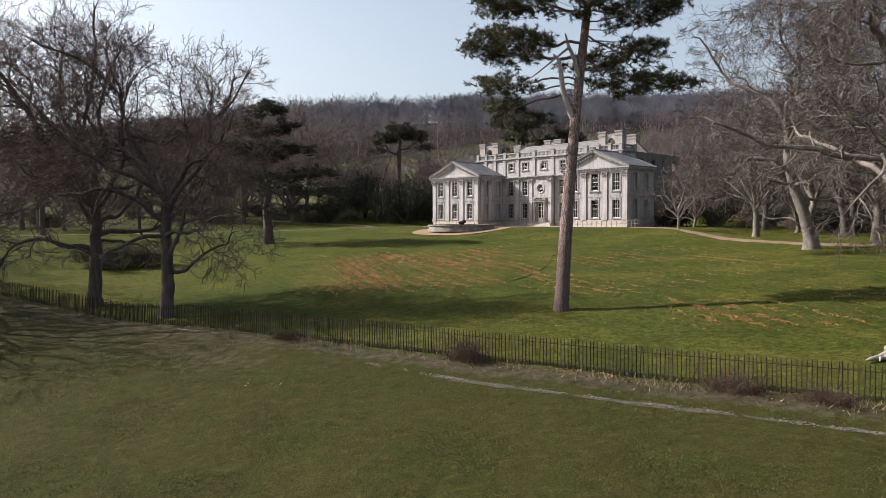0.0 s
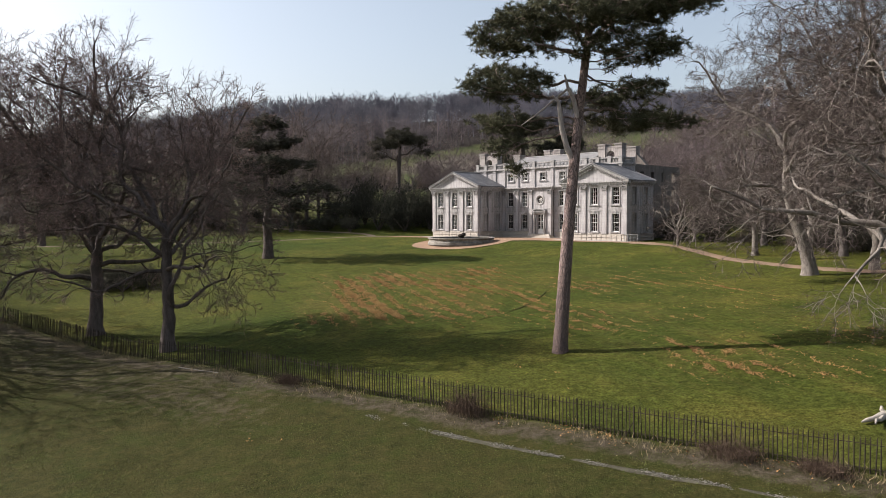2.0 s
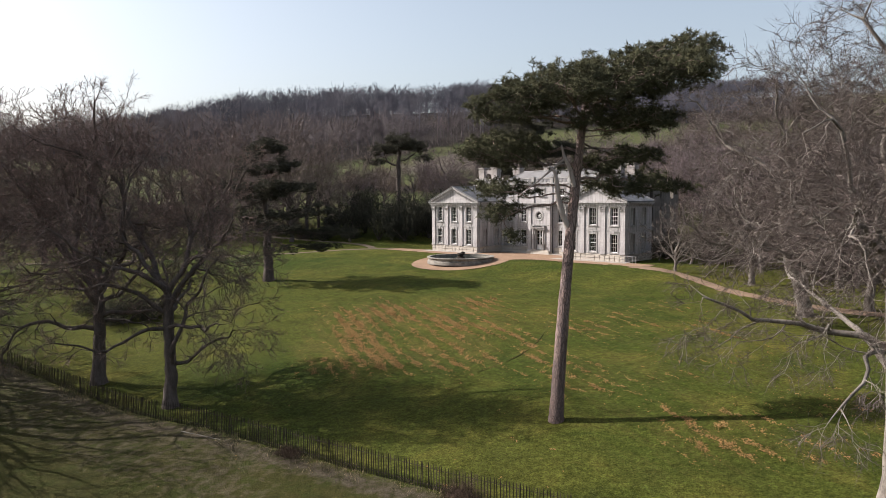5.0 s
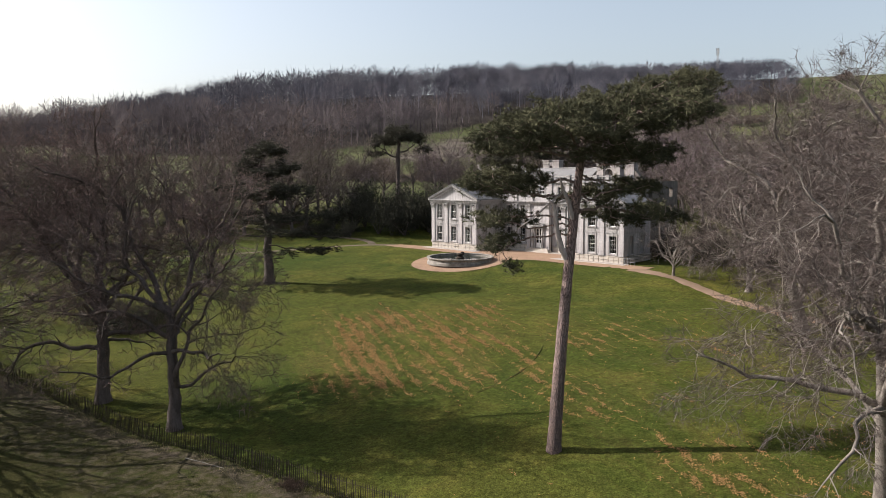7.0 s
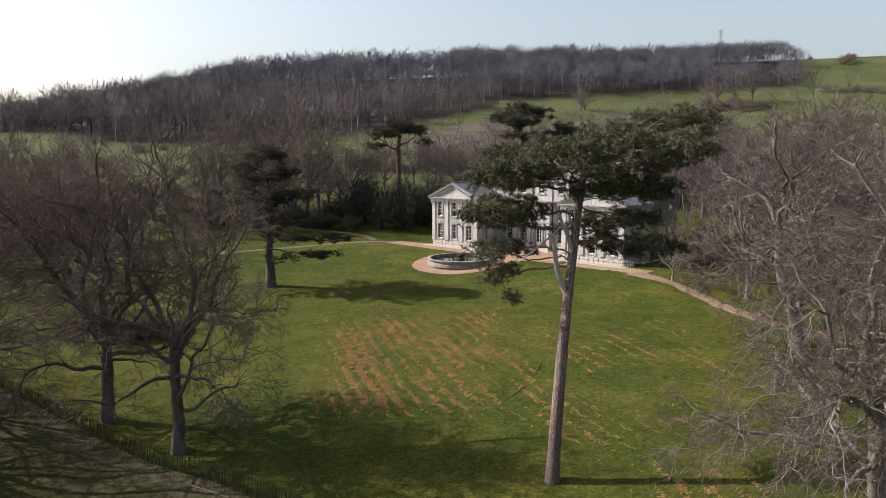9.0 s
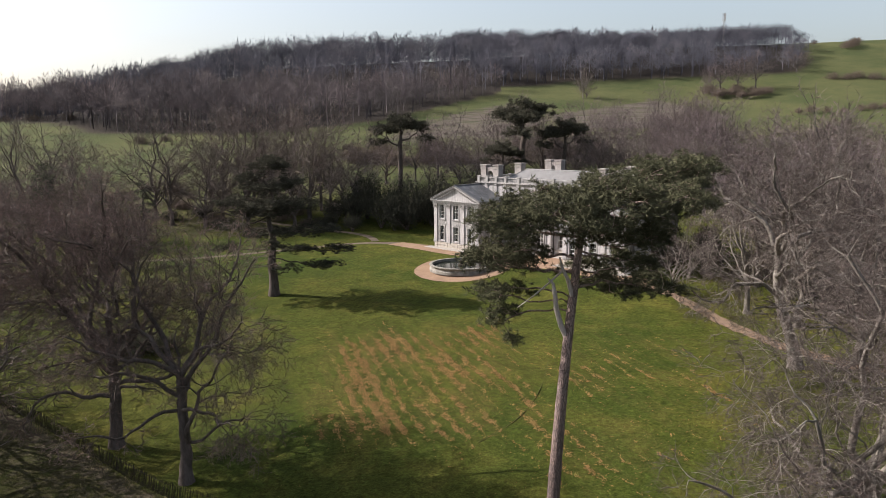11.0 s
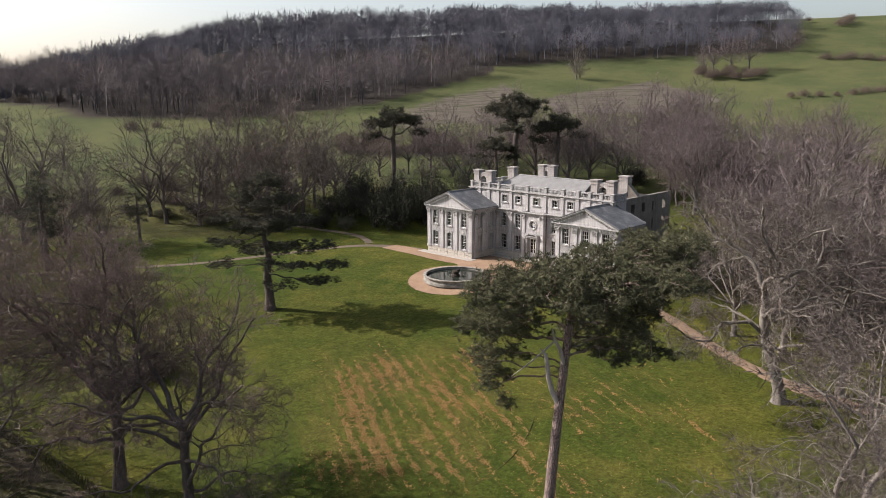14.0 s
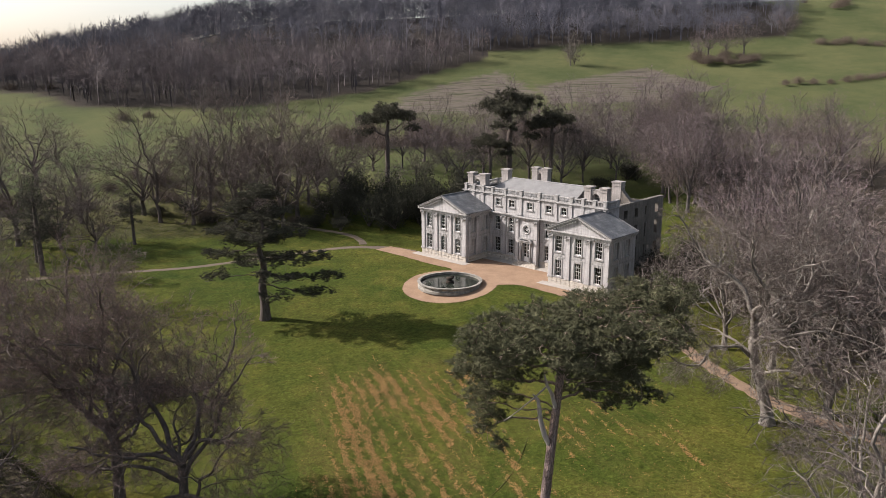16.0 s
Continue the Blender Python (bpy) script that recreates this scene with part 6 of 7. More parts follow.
def bare_bush(seed, w, h, count):
    """Many thin stems fanning up from the ground, with forked tips."""
    rng = np.random.default_rng(seed)
    b = np.stack([rng.normal(size=count) * w * 0.36, rng.normal(size=count) * w * 0.36, np.full(count, -0.1)], 1)
    out = b * (0.35, 0.35, 0) + rng.normal(size=(count, 3)) * w * 0.12
    reach = np.clip(1 - (np.hypot(b[:, 0], b[:, 1]) / (w * 1.15)) ** 2, 0.25, 1) * rng.uniform(0.6, 1.0, count)
    t = b + out
    t[:, 2] = h * reach
    pieces = [spikes(rng, b, t, 0.035)]
    for _ in range(4):
        k = rng.uniform(0.35, 0.95, (count, 1))
        p = b + (t - b) * k
        d = rng.normal(size=(count, 3)) * h * 0.10
        d[:, 2] = np.abs(d[:, 2]) + h * 0.08
        pieces.append(spikes(rng, p, p + d, 0.028))
    v = np.concatenate([q[0] for q in pieces])
    sv, sf = tube_arrays(np.array([(0, 0, -0.2), (0.1, 0, h * 0.3), (0.25, 0.1, h * 0.7)]), np.array([0.1, 0.07, 0.03]), 5)
    return raw_mesh("stems", sv, sf, True), raw_mesh("shoots", v, np.arange(len(v)).reshape(-1, 3))


BUSHES = [leafy_bush(s, 4.0, 6.5, 760, 0.34) for s in (101, 102, 103)] + [bare_bush(s, 4.0, 6.0, 300) for s in (104, 105, 106)] + [leafy_bush(107, 4.0, 6.5, 1500, 0.24)]
BDONE = {}


def bush(i, x, y, s, sz=1.0, turn=0.0, mat=None, label="", group=""):
    mat = mat or EVERGREEN
    label = label or ("bare brown undergrowth between the trees" if mat is SCRUB else "dense dark evergreen thicket")
    group = group or ("undergrowth" if mat is SCRUB else "evergreen thickets")
    i = i + 3 if mat is SCRUB else i
    key = (i, mat.name)
    m = at_ground(x, y, turn, 0.1)
    full = m @ Matrix.Diagonal((s, s, s * sz, 1))
    if key not in BDONE:
        meshes = [me.copy() for me in BUSHES[i]]
        ob = thing("bush", label, "bush", m, group)
        part("stem", meshes[0], OAK_BARK, ob)
        part("thicket" if 2 < i < 6 else "foliage", meshes[1], mat, ob)["kind"] = "stuff"
        ob.matrix_basis = full
        BDONE[key] = ob
        return
    copy_thing(BDONE[key], m).matrix_basis = full


rng = random.Random(3)
for x, y, s, sz in ((-20, 166, 1.1, 1.3), (-14, 163, 1.0, 1.3), (-8, 161, 1.1, 1.35), (-3, 165, 1.1, 1.5), (3, 168, 1.1, 1.5), (9, 172, 1.0, 1.4), (-18, 172, 1.1, 1.6), (-10, 172, 1.1, 1.7), (-2, 175, 1.1, 1.6), (7, 180, 1.0, 1.6),
                    (-25, 169, 0.9, 1.1), (-26, 163, 0.8, 0.9), (-20, 160, 0.7, 0.8), (14, 176, 0.9, 1.2), (52, 196, 0.9, 1.1), (44, 188, 0.7, 0.8), (30, 186, 0.8, 0.8), (-6, 168, 1.1, 1.6)):
    bush(rng.randrange(3), x, y, s, sz, rng.uniform(0, 360))
for x, y, s, sz in ((-36.5, 84.5, 0.95, 0.62), (-39.5, 86.5, 0.8, 0.6), (-33.8, 86.0, 0.6, 0.6)):
    bush(6, x, y, s, sz, rng.uniform(0, 360), None, "rounded dark bush on the grass")
for x, y, s, sz in ((-58, 176, 0.9, 0.6), (-65, 172, 0.8, 0.5), (-72, 176, 0.8, 0.5), (-50, 168, 0.7, 0.4), (-44, 178, 0.9, 0.6), (58, 88, 0.7, 0.4), (51, 99, 0.9, 0.45), (64, 82, 0.8, 0.4), (47, 108, 0.8, 0.5), (-85, 160, 0.9, 0.7)):
    bush(rng.randrange(3), x, y, s, sz, rng.uniform(0, 360))
for x, y, s, sz in ((36, 118, 0.8, 0.9), (40, 112, 0.8, 0.8), (44, 118, 0.9, 1.0), (39, 123, 0.9, 1.0), (48, 112, 0.8, 0.7), (45, 126, 0.9, 1.0)):
    bush(rng.randrange(3), x, y, s, sz, rng.uniform(0, 360))
for i in range(30):                                   # dark undergrowth beneath the eastern trees
    x = rng.uniform(44, 84)
    bush(rng.randrange(3), x, rng.uniform(84, 112) + (x - 44) * 0.25, rng.uniform(0.6, 0.95), rng.uniform(0.4, 0.62), rng.uniform(0, 360), SCRUB if i % 3 == 0 else None)
for i in range(26):
    x, y = rng.uniform(-34, 90), rng.uniform(226, 242)
    bush(rng.randrange(3), x, y, rng.uniform(0.7, 1.25), rng.uniform(0.7, 1.2), rng.uniform(0, 360), SCRUB, "bare brown undergrowth between the trees", "undergrowth")
for i in range(26):
    x, y = rng.uniform(-110, -30), rng.uniform(160, 205)
    bush(rng.randrange(3), x, y, rng.uniform(0.5, 1.0), rng.uniform(0.5, 0.9), rng.uniform(0, 360), SCRUB, "bare brown undergrowth between the trees", "undergrowth")
for i in range(20):
    bush(rng.randrange(3), 122 + rng.uniform(-4, 34), 352 + rng.uniform(-5, 10), rng.uniform(0.6, 0.95), 0.7, rng.uniform(0, 360), SCRUB, "brown winter scrub on the hillside", "hillside scrub")
for x, y, s in ((193, 378, 1.0), (199, 376, 0.9), (205, 378, 1.1), (211, 374, 1.1), (217, 371, 0.9), (226, 376, 0.9), (145, 309, 0.55), (151, 311, 0.7), (157, 310, 0.6), (164, 310, 0.5), (172, 312, 0.7), (178, 314, 0.8), (184, 315, 0.7), (190, 317, 0.8), (197, 318, 0.7),
                (238, 452, 1.1), (244, 458, 1.2), (249, 465, 1.0), (227, 470, 0.6), (262, 485, 0.6), (-106, 262, 0.9), (-99, 266, 0.6), (-160, 322, 0.9), (-176, 322, 1.0), (-190, 326, 0.9)):
    bush(rng.randrange(3), x, y, s, 0.75, rng.uniform(0, 360), SCRUB, "brown winter scrub on the hillside", "hillside scrub")

# ---------------------------------------------------------------- the hanging wood


def far_tree(seed, h, twig):
    """A light bare tree for distant woods: stem, limbs and a rounded head of twigs."""
    rng = np.random.default_rng(seed)
    V, F, off = [], [], 0

    def put(v, f):
        nonlocal off
        V.append(v)
        F.extend([tuple(q + off for q in t) for t in f])
        off += len(v)
    top = h * rng.uniform(0.30, 0.42)
    put(*tube_arrays(np.array([(0, 0, -1.0), (0.15, 0, top), (0.0, 0.2, h * 0.75)]), np.array([0.20, 0.15, 0.04]), 3))
    wide, mid = h * rng.uniform(0.29, 0.37), h * rng.uniform(0.50, 0.58)
    for k in range(5):                        # limbs that fan out into the dome
        a = k * 0.9 + rng.uniform(-0.3, 0.3)
        e = np.array((math.cos(a) * wide * 0.72, math.sin(a) * wide * 0.72, mid + h * rng.uniform(-0.1, 0.2)))
        put(*tube_arrays(np.array([(0.1, 0, top * rng.uniform(0.6, 1.1)), e * (0.45, 0.45, 0.82), e]), np.array([0.09, 0.06, 0.03]), 3))
    n = 240                                   # a lumpy dome: long shoots inside, short twig ends outside
    d = rng.normal(size=(n, 3))
    d[:, 2] = np.abs(d[:, 2]) * 1.2 - 0.7
    d /= np.linalg.norm(d, axis=1)[:, None]
    lump = 1 + 0.15 * np.sin(d[:, 0] * 5 + seed) * np.sin(d[:, 1] * 6 + seed * 2) + 0.07 * np.sin(d[:, 0] * 13 + d[:, 2] * 11 + seed)
    e = np.stack([d[:, 0] * wide, d[:, 1] * wide, d[:, 2] * h * 0.40], 1) * lump[:, None]
    long_ = np.arange(n) < n // 2
    b = e * np.where(long_, rng.uniform(0.45, 0.6, n), rng.uniform(0.7, 0.95, n))[:, None]
    t = e * np.where(long_, rng.uniform(0.8, 1.0, n), 1.02)[:, None] + rng.normal(size=(n, 3)) * h * 0.035
    t[:, 2] += h * 0.02
    c = np.array((0, 0, mid))
    put(*[q.tolist() if k else q for k, q in enumerate(spikes(rng, b + c, t + c, twig))])
    return np.concatenate(V), F


def woodland(name, label, points, seed, mat, lo, hi, sink=0.0):
    rng = np.random.default_rng(seed)
    models = [[far_tree(s, 13.0, w) for s in range(200, 210)] for w in (0.065, 0.105)]      # coarser twigs on the crest, where single ones merge
    V, F, off, tones = [], [], 0, []
    for x, y in points:
        mv, mf = models[int(y > 450)][rng.integers(10)]
        s = rng.uniform(lo, hi) * float(np.interp(x, [-330, -120, 60, 110, 215], [1.28, 1.22, 0.96, 0.82, 0.70]))
        a = rng.uniform(0, 2 * math.pi)
        c_, s_ = math.cos(a), math.sin(a)
        wide = s * rng.uniform(0.85, 1.2)
        v = np.stack([(mv[:, 0] * c_ - mv[:, 1] * s_) * wide + x, (mv[:, 0] * s_ + mv[:, 1] * c_) * wide + y, mv[:, 2] * s + gz(x, y) - sink], 1)
        V.append(v)
        tones.append(np.full(len(v), np.clip(rng.normal(0.45, 0.2), 0, 1)))
        F += [tuple(q + off for q in t) for t in mf]
        off += len(v)
    me = raw_mesh(name, np.concatenate(V), F)
    me.attributes.new("tone", "FLOAT", "POINT").data.foreach_set("value", np.concatenate(tones))
    return thing(name, label, "woodland", kind="stuff", me=me, material=mat)


rng = random.Random(12)
spots_low, spots_up = [], []
for _ in range(16000):
    x, y = rng.uniform(-330, 215) if rng.random() < 0.7 else rng.uniform(20, 215), rng.uniform(280, 545)
    f_ = float(wood_front(x))
    if y < f_:
        continue
    edge = y - f_
    if edge > 16 and not 470 < y < 530 and rng.random() < 0.5:
        continue
    if -60 < x < 40 and 362 < y < 382 and rng.random() < 0.9:
        continue
    spots = spots_low if (y < 372 and x < 32) else spots_up
    if all((x - a) ** 2 + (y - b) ** 2 > 24 for a, b in spots[-260:]):
        spots.append((x, y))
spots_low, spots_up = spots_low[:600], spots_up[:1500]
woodland("lower_wood", "bare brown wood on the lower hillside", spots_low, 1, LOW_TWIG, 0.75, 1.35)
crest = [(-330 + i * 0.98 + rng.uniform(-2, 2), rng.uniform(474, 540)) for i in range(550)]
woodland("crest_thicket", "low bare thicket under the trees of the hill crest", crest, 3, HAZED_WOOD_TWIG, 0.48, 0.70, 2.0)
woodland("hill_wood", "bare grey-brown wood along the hill crest", spots_up, 2, HAZED_WOOD_TWIG, 0.8, 1.5)

# ---------------------------------------------------------------- fence
def along(pts, gap):
    p = np.array(pts, float)
    s = np.r_[0, np.cumsum(np.linalg.norm(np.diff(p, axis=0), axis=1))]
    q = np.arange(0, s[-1], gap)
    return np.interp(q, s, p[:, 0]), np.interp(q, s, p[:, 1])


fence = thing("fence", "long dark iron park railing with thin pointed bars", "fence")
fx, fy = along(FENCE, 0.185)
fz = ground(fx, fy)
g = Geo()
g.tube([(0, 0, -0.15), (0, 0, 1.34), (0, 0, 1.49)], [0.026, 0.024, 0.004], 5)
BAR = g.mesh("bar")
BAR.materials.append(IRON)
g = Geo()
g.tube([(0, 0, -0.2), (0, 0, 1.40), (0, 0, 1.52)], [0.036, 0.034, 0.008], 6)
g.tube([(0.02, 0.02, 0.75), (0.10, 0.42, -0.1)], [0.018, 0.018], 5)
POST = g.mesh("post")
POST.materials.append(IRON)
rest = []
rng = random.Random(6)
for i in range(len(fx)):
    lean_ = (rng.gauss(0, 1.0), rng.gauss(0, 1.0))
    m_ = pose(fx[i], fy[i], fz[i], lean_[0], lean_[1], rng.uniform(0, 90))
    if i % 15 == 0:
        part("post", POST, None, fence, "", m_)
    elif -13 < fx[i] < 22:
        part("bar", BAR, None, fence, "", m_)
    else:
        rest.append(m_)
g = Geo()
for m_ in rest:
    a_, b_, c_ = m_ @ Vector((0, 0, -0.15)), m_ @ Vector((0, 0, 1.34)), m_ @ Vector((0, 0, 1.49))
    g.tube([a_, b_, c_], [0.026, 0.024, 0.004], 3)
part("railing_rest", g, IRON, fence)["kind"] = "stuff"
for h_, r_ in ((0.22, 0.016), (1.18, 0.018)):
    g = Geo()
    g.tube([(x, y, z + h_) for x, y, z in zip(fx[::6], fy[::6], fz[::6])], [r_] * len(fx[::6]), 5)
    part("rail", g, IRON, fence)

# fallen rails by the oak
g = Geo()
g.tube([(0, 0, 0.06), (1.6, -0.9, 0.05), (3.4, -2.1, 0.10)], [0.035, 0.035, 0.03], 6)
thing("fallen_rail", "pale fallen rail lying in the grass", "rail", at_ground(-18.2, 50.6), me=g, material=CHALK)

# ---------------------------------------------------------------- ground cover


def blades_at(rng, x, y, h, wide, lean=0.35):
    n = len(x)
    b = np.stack([x, y, ground(x, y) - 0.02], 1)
    d = rng.normal(size=(n, 3)) * lean
    d[:, 2] = 1
    d /= np.linalg.norm(d, axis=1)[:, None]
    return spikes(rng, b, b + d * h[:, None], wide)


rng_ = np.random.default_rng(77)
n_ = 120000
yy = 20 + 26 * rng_.uniform(0, 1, n_) ** 1.3
xx = rng_.uniform(-1, 1, n_) * (yy * 0.66 + 2)
keep = yy < fence_y(xx) + 6
clump = np.sin(xx * 1.7 + np.sin(yy * 2.3)) * np.sin(yy * 1.9 + np.sin(xx * 1.1)) + rng_.uniform(-0.6, 0.6, n_)
keep &= clump > -0.9
xx, yy = xx[keep], yy[keep]
v_, f_ = blades_at(rng_, xx, yy, rng_.uniform(0.03, 0.10, len(xx)), 0.013, 1.1)
thing("rough_grass", "short rough winter pasture grass", "grass", kind="stuff", me=raw_mesh("rough_grass", v_, f_), material=BLADE)

# pale dead grass and stalks along the fence
n_ = 9000
q_ = rng_.integers(0, len(fx), n_)
side_ = rng_.normal(size=n_) * 0.55 - 0.35
xx, yy = fx[q_] + side_ * 0.6 + rng_.normal(size=n_) * 0.15, fy[q_] + side_ * 0.75
patch = np.sin(xx * 0.8 + 1) + np.sin(xx * 2.1) + rng_.uniform(-1, 1, n_) > 0.1
xx, yy = xx[patch], yy[patch]
v_, f_ = blades_at(rng_, xx, yy, rng_.uniform(0.12, 0.45, len(xx)), 0.014, 0.6)
thing("dry_grass", "pale dead grass along the foot of the fence", "grass", kind="stuff", me=raw_mesh("dry_grass", v_, f_), material=DRY)


def bramble(seed, w, h, count):
    """Thin arching stems with short side shoots."""
    rng2 = np.random.default_rng(seed)
    b = np.stack([rng2.normal(size=count) * w * 0.5, rng2.normal(size=count) * w * 0.22, np.full(count, -0.05)], 1)
    top = h * np.exp(-(b[:, 0] / w) ** 2 * 1.3) * rng2.uniform(0.35, 1.1, count)
    lean_ = rng2.normal(size=(count, 2)) * 0.35
    mid_ = b + np.stack([lean_[:, 0] * top, lean_[:, 1] * top, top * 0.75], 1)
    tip_ = mid_ + np.stack([lean_[:, 0] * top * 1.3, lean_[:, 1] * top * 1.3, top * rng2.uniform(-0.25, 0.45, count)], 1)
    pieces = [spikes(rng2, b, mid_, 0.010), spikes(rng2, mid_, tip_, 0.007)]
    for _ in range(3):
        k = rng2.uniform(0.3, 1.0, (count, 1))
        p = b + (mid_ - b) * k
        d = rng2.normal(size=(count, 3)) * top[:, None] * 0.22
        pieces.append(spikes(rng2, p, p + d, 0.006))
    v = np.concatenate([q[0] for q in pieces])
    return raw_mesh("bramble", v, np.arange(len(v)).reshape(-1, 3))


for s_, x, y, w, h in ((1, 12.2, 31.0, 1.7, 1.15), (2, 1.2, 38.0, 1.3, 1.5), (3, 15.0, 29.0, 1.3, 0.75), (6, -9.5, 45.2, 1.3, 0.7)):
    thing("bramble_bush", "leafless reddish-brown bramble growing through the fence", "bush", at_ground(x, y, -40), "brambles on the fence", me=bramble(s_, w, h, 700), material=BRAMBLE)

# line of chalky stones along the trodden edge of the field
cx, cy = along([(-4.0, 38.6), (-2.4, 37.2), (1.5, 34.6), (5.5, 31.9), (10.2, 28.9), (13.0, 26.9), (15.6, 25.1), (19.0, 22.6)], 0.008)
n_ = len(cx)
cx, cy = cx + rng_.normal(size=n_) * 0.09, cy + rng_.normal(size=n_) * 0.10
keep = np.sin(cx * 3.1) + np.sin(cx * 1.3 + 2) * 0.8 + rng_.uniform(-1.1, 1.1, n_) > 0.35
cx, cy = cx[keep], cy[keep]
V_, F_ = [], []
for i, (x, y, z) in enumerate(zip(cx, cy, ground(cx, cy))):
    r_ = rng_.uniform(0.012, 0.042)
    a0 = rng_.uniform(0, 6)
    ring_ = [(x + r_ * rng_.uniform(0.6, 1.2) * math.cos(a0 + k * 1.2566) * 1.4, y + r_ * rng_.uniform(0.6, 1.2) * math.sin(a0 + k * 1.2566), z + 0.03) for k in range(5)]
    V_ += ring_ + [(x, y, z + 0.055)]
    F_ += [(6 * i + k, 6 * i + (k + 1) % 5, 6 * i + 5) for k in range(5)]
thing("chalk_stones", "broken line of pale chalky stones in trodden turf", "stones", kind="stuff", me=raw_mesh("chalk_stones", V_, F_), material=CHALK)

# fallen leaves lying in raked rows on the lawn


def value_noise(x, y, seed):
    """Smooth random values between 0 and 1 on a unit grid."""
    table = np.random.default_rng(seed).uniform(0, 1, (256, 256))
    xi, yi = np.floor(x).astype(int), np.floor(y).astype(int)
    fx_, fy_ = x - xi, y - yi
    fx_, fy_ = fx_ * fx_ * (3 - 2 * fx_), fy_ * fy_ * (3 - 2 * fy_)
    a00, a10 = table[xi % 256, yi % 256], table[(xi + 1) % 256, yi % 256]
    a01, a11 = table[xi % 256, (yi + 1) % 256], table[(xi + 1) % 256, (yi + 1) % 256]
    return (a00 * (1 - fx_) + a10 * fx_) * (1 - fy_) + (a01 * (1 - fx_) + a11 * fx_) * fy_


n_ = 1000000
yy, xx = rng_.uniform(36, 96, n_), rng_.uniform(-18, 34, n_)
across = xx * 0.943 + yy * 0.334
along_ = -xx * 0.334 + yy * 0.943
bend_ = 0.55 * (value_noise(along_ * 0.12, across * 0.1, 1) - 0.5) * 2 + 0.25 * (value_noise(along_ * 0.7, across * 0.5, 2) - 0.5) * 2
row_ = 0.5 + 0.5 * np.cos(2 * math.pi * (across / 1.5 + bend_ * 0.55))
clump_ = value_noise(across * 1.6, along_ * 1.2, 3) * 0.40 + value_noise(across * 4.4, along_ * 4.0, 4) * 0.30 + value_noise(across * 9.5, along_ * 9.0, 6) * 0.30
drift_ = value_noise(across * 0.30, along_ * 0.11, 5)
main_ = smooth(56, 64, yy) * (1 - smooth(86, 95, yy)) * smooth(-16, -9, xx) * (1 - smooth(4, 10, xx))
right_ = 0.80 * smooth(36, 40, yy) * (1 - smooth(46, 56, yy)) * smooth(11, 16, xx) * (1 - smooth(26, 33, xx))
right_ = np.maximum(right_, 0.78 * smooth(48, 56, yy) * (1 - smooth(78, 90, yy)) * smooth(3, 8, xx) * (1 - smooth(25, 31, xx)))
cover = 0.30 * row_ + 0.80 * clump_ + 0.38 * drift_ - 0.42 * (1 - np.maximum(main_, right_)) - 0.10 * (xx > 9)
keep = cover + rng_.normal(size=n_) * 0.05 > 0.80 + 0.02 * (xx > 9)
keep |= (rng_.uniform(0, 1, n_) < 0.006 * np.maximum(main_, right_))
xx, yy = xx[keep], yy[keep]
s_ = rng_.uniform(0.026, 0.052, len(xx))
b_ = np.stack([xx, yy, ground(xx, yy) + 0.05 + rng_.uniform(0, 0.05, len(xx))], 1)
a_ = rng_.uniform(0, 6.28, len(xx))
d1 = np.stack([np.cos(a_), np.sin(a_), rng_.uniform(-0.1, 0.7, len(xx))], 1) * s_[:, None]
d2 = np.stack([-np.sin(a_), np.cos(a_), rng_.uniform(-0.1, 0.5, len(xx))], 1) * s_[:, None] * 0.8
v_ = np.stack([b_ - d1, b_ + d2, b_ + d1, b_ - d2], 1).reshape(-1, 3)
thing("fallen_leaves", "rows of raked tan fallen leaves on the lawn", "leaves", kind="stuff", me=raw_mesh("fallen_leaves", v_, np.arange(len(v_)).reshape(-1, 4)), material=LEAF)

# curled dead leaves blown against the fence
n_ = 5200
q_ = rng_.integers(0, len(fx), n_)
side_ = np.abs(rng_.normal(size=n_)) * 0.55
xx, yy = fx[q_] - side_ * 0.6 + rng_.normal(size=n_) * 0.2, fy[q_] - side_ * 0.8
patch = (np.sin(xx * 0.9 + 2) + np.sin(xx * 2.6) + rng_.uniform(-1, 1, n_) > 0.2) & (xx > 2)
xx, yy = xx[patch], yy[patch]
s_ = rng_.uniform(0.025, 0.06, len(xx))
b_ = np.stack([xx, yy, ground(xx, yy) + 0.05], 1)
a_ = rng_.uniform(0, 6.28, len(xx))
d1 = np.stack([np.cos(a_), np.sin(a_), rng_.uniform(-0.2, 0.9, len(xx))], 1) * s_[:, None]
d2 = np.stack([-np.sin(a_), np.cos(a_), rng_.uniform(-0.2, 0.9, len(xx))], 1) * s_[:, None] * 0.7
v_ = np.stack([b_ - d1, b_ + d2, b_ + d1, b_ - d2], 1).reshape(-1, 3)
thing("blown_leaves", "dead tan leaves blown along the foot of the fence", "leaves", kind="stuff", me=raw_mesh("blown_leaves", v_, np.arange(len(v_)).reshape(-1, 4)), material=LEAF)

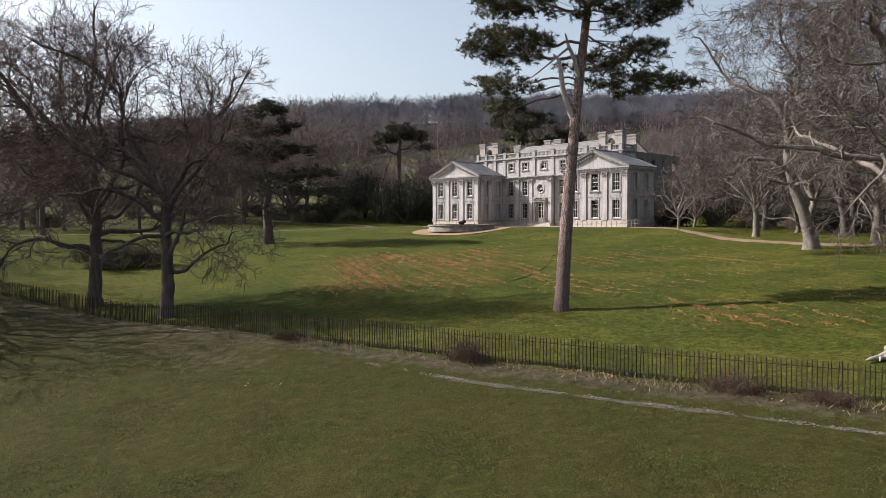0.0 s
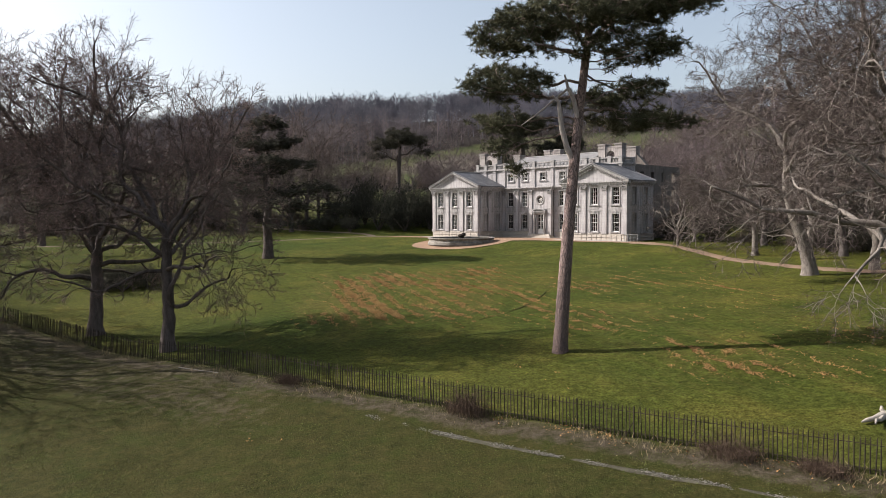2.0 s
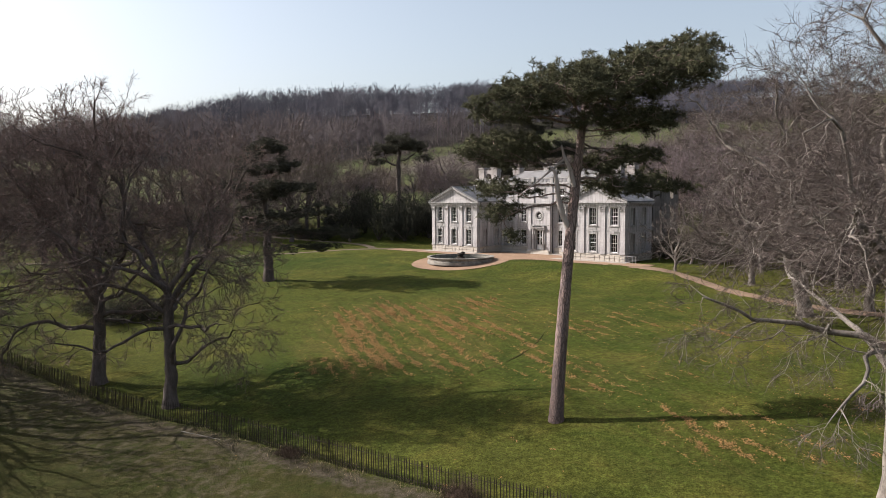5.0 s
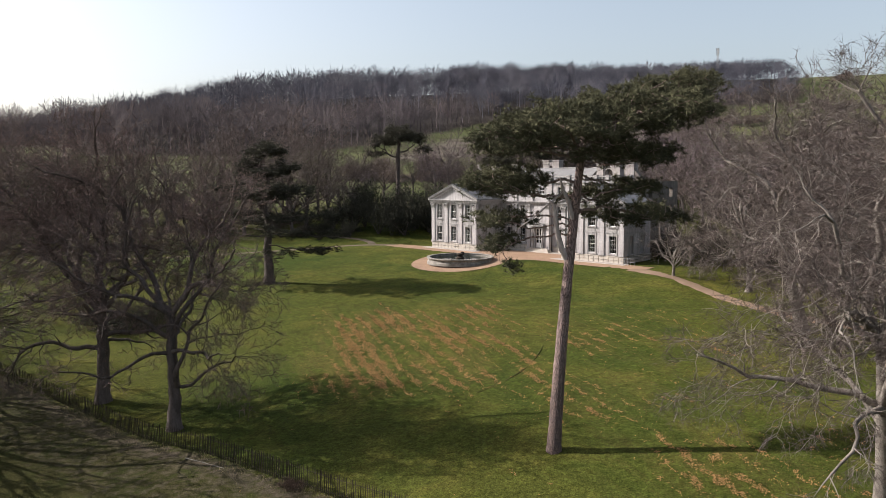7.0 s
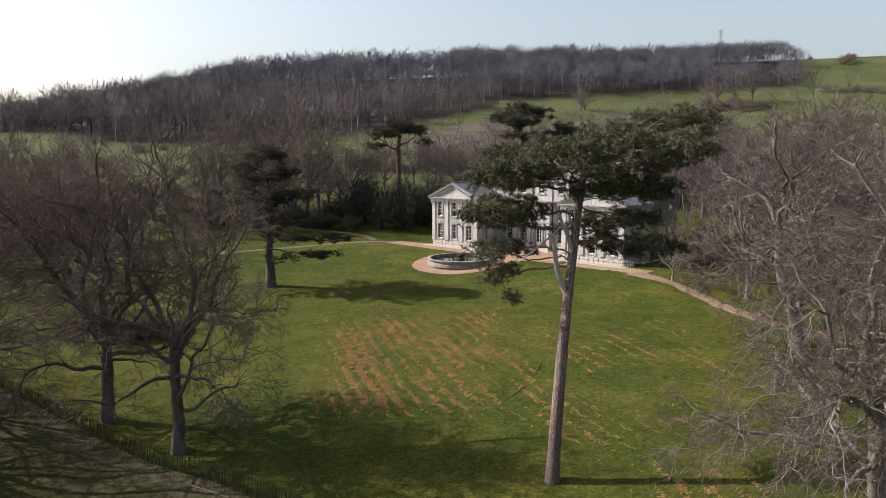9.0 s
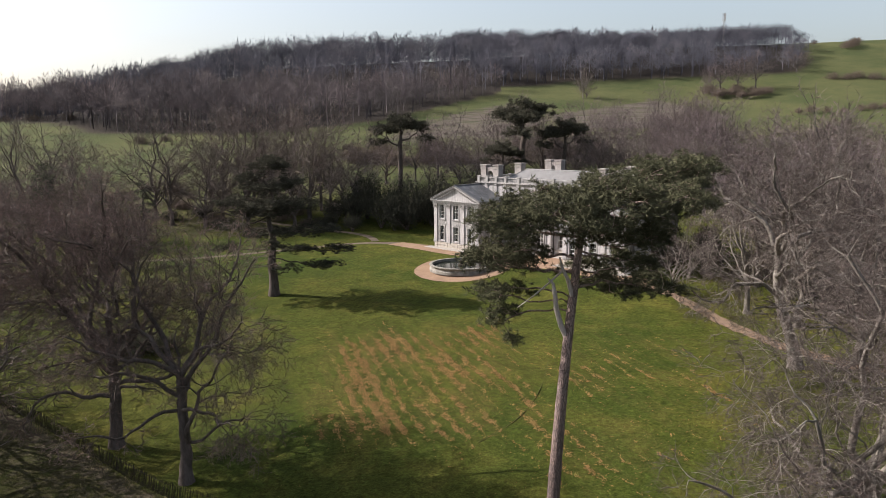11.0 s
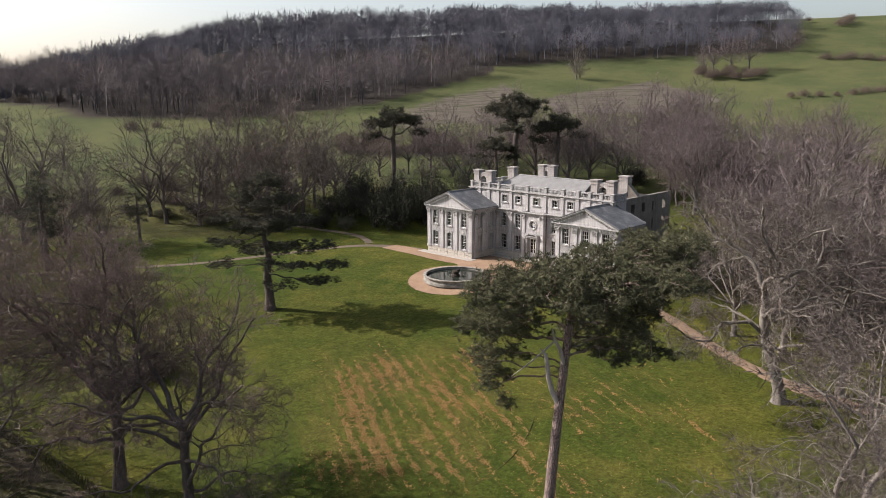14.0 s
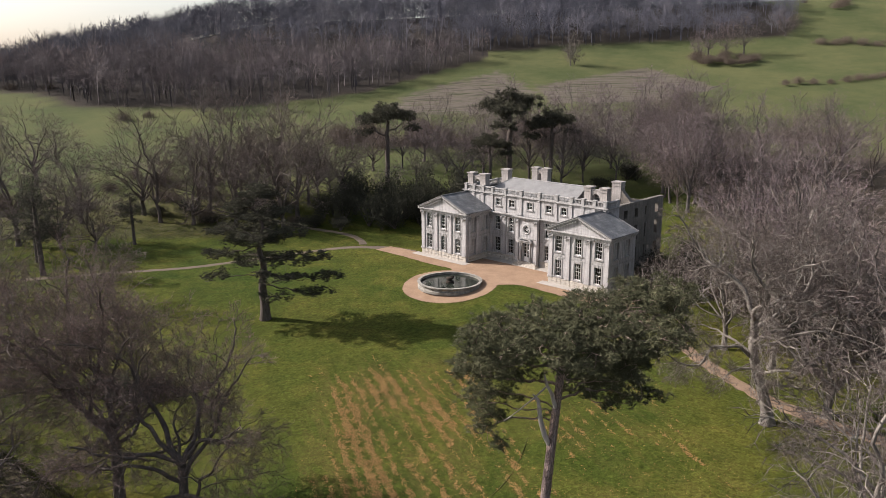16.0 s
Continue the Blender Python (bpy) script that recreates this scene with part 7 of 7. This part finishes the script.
# bleached butt of a felled limb under the plane tree
g = Geo()
g.tube([(-0.9, 0.15, 0.04), (-0.6, 0.1, 0.10), (-0.2, 0.02, 0.15), (0.25, 0.0, 0.20), (0.7, -0.06, 0.23), (1.5, -0.1, 0.26), (2.4, -0.2, 0.28)], [0.03, 0.10, 0.12, 0.20, 0.22, 0.25, 0.24], 11)
g.tube([(0.2, -0.1, 0.2), (-0.25, -0.3, 0.16), (-0.55, -0.32, 0.22), (-0.85, -0.5, 0.12)], [0.12, 0.09, 0.07, 0.03], 7)
g.tube([(0.6, 0.1, 0.25), (0.55, 0.2, 0.46), (0.62, 0.24, 0.58)], [0.13, 0.09, 0.05], 7)
thing("felled_log", "bleached pale butt of a felled limb lying in grass", "log", at_ground(19.9, 33.6, 25), me=g, material=LOG_WOOD)

# ---------------------------------------------------------------- mast on the hill
mx, my = 177.0, 486.0
mast = thing("radio_mast", "thin lattice radio mast on the hill crest", "mast", at_ground(mx, my))
g = Geo()
for a_ in range(3):
    c_, s_ = math.cos(a_ * 2.094), math.sin(a_ * 2.094)
    g.tube([(0.9 * c_, 0.9 * s_, -1), (0.5 * c_, 0.5 * s_, 20)], [0.10, 0.08], 4)
part("lattice", g, METAL, mast)
g = Geo()
for k in range(14):
    z0 = k * 1.42
    for a_ in range(3):
        c_, s_ = math.cos(a_ * 2.094), math.sin(a_ * 2.094)
        c1_, s1_ = math.cos((a_ + 1) * 2.094), math.sin((a_ + 1) * 2.094)
        r0_, r1_ = 0.9 - 0.4 * z0 / 20, 0.9 - 0.4 * (z0 + 1.42) / 20
        g.tube([(r0_ * c_, r0_ * s_, z0), (r1_ * c1_, r1_ * s1_, z0 + 1.42)], [0.05, 0.05], 3)
part("bracing", g, METAL, mast)
for z0 in (15.5, 18.0):
    for a_ in range(3):
        g = Geo()
        c_, s_ = math.cos(a_ * 2.094 + 1), math.sin(a_ * 2.094 + 1)
        g.box(c_ * 1.0 - 0.16, s_ * 1.0 - 0.16, z0, c_ * 1.0 + 0.16, s_ * 1.0 + 0.16, z0 + 2.2)
        part("antenna", g, METAL, mast)
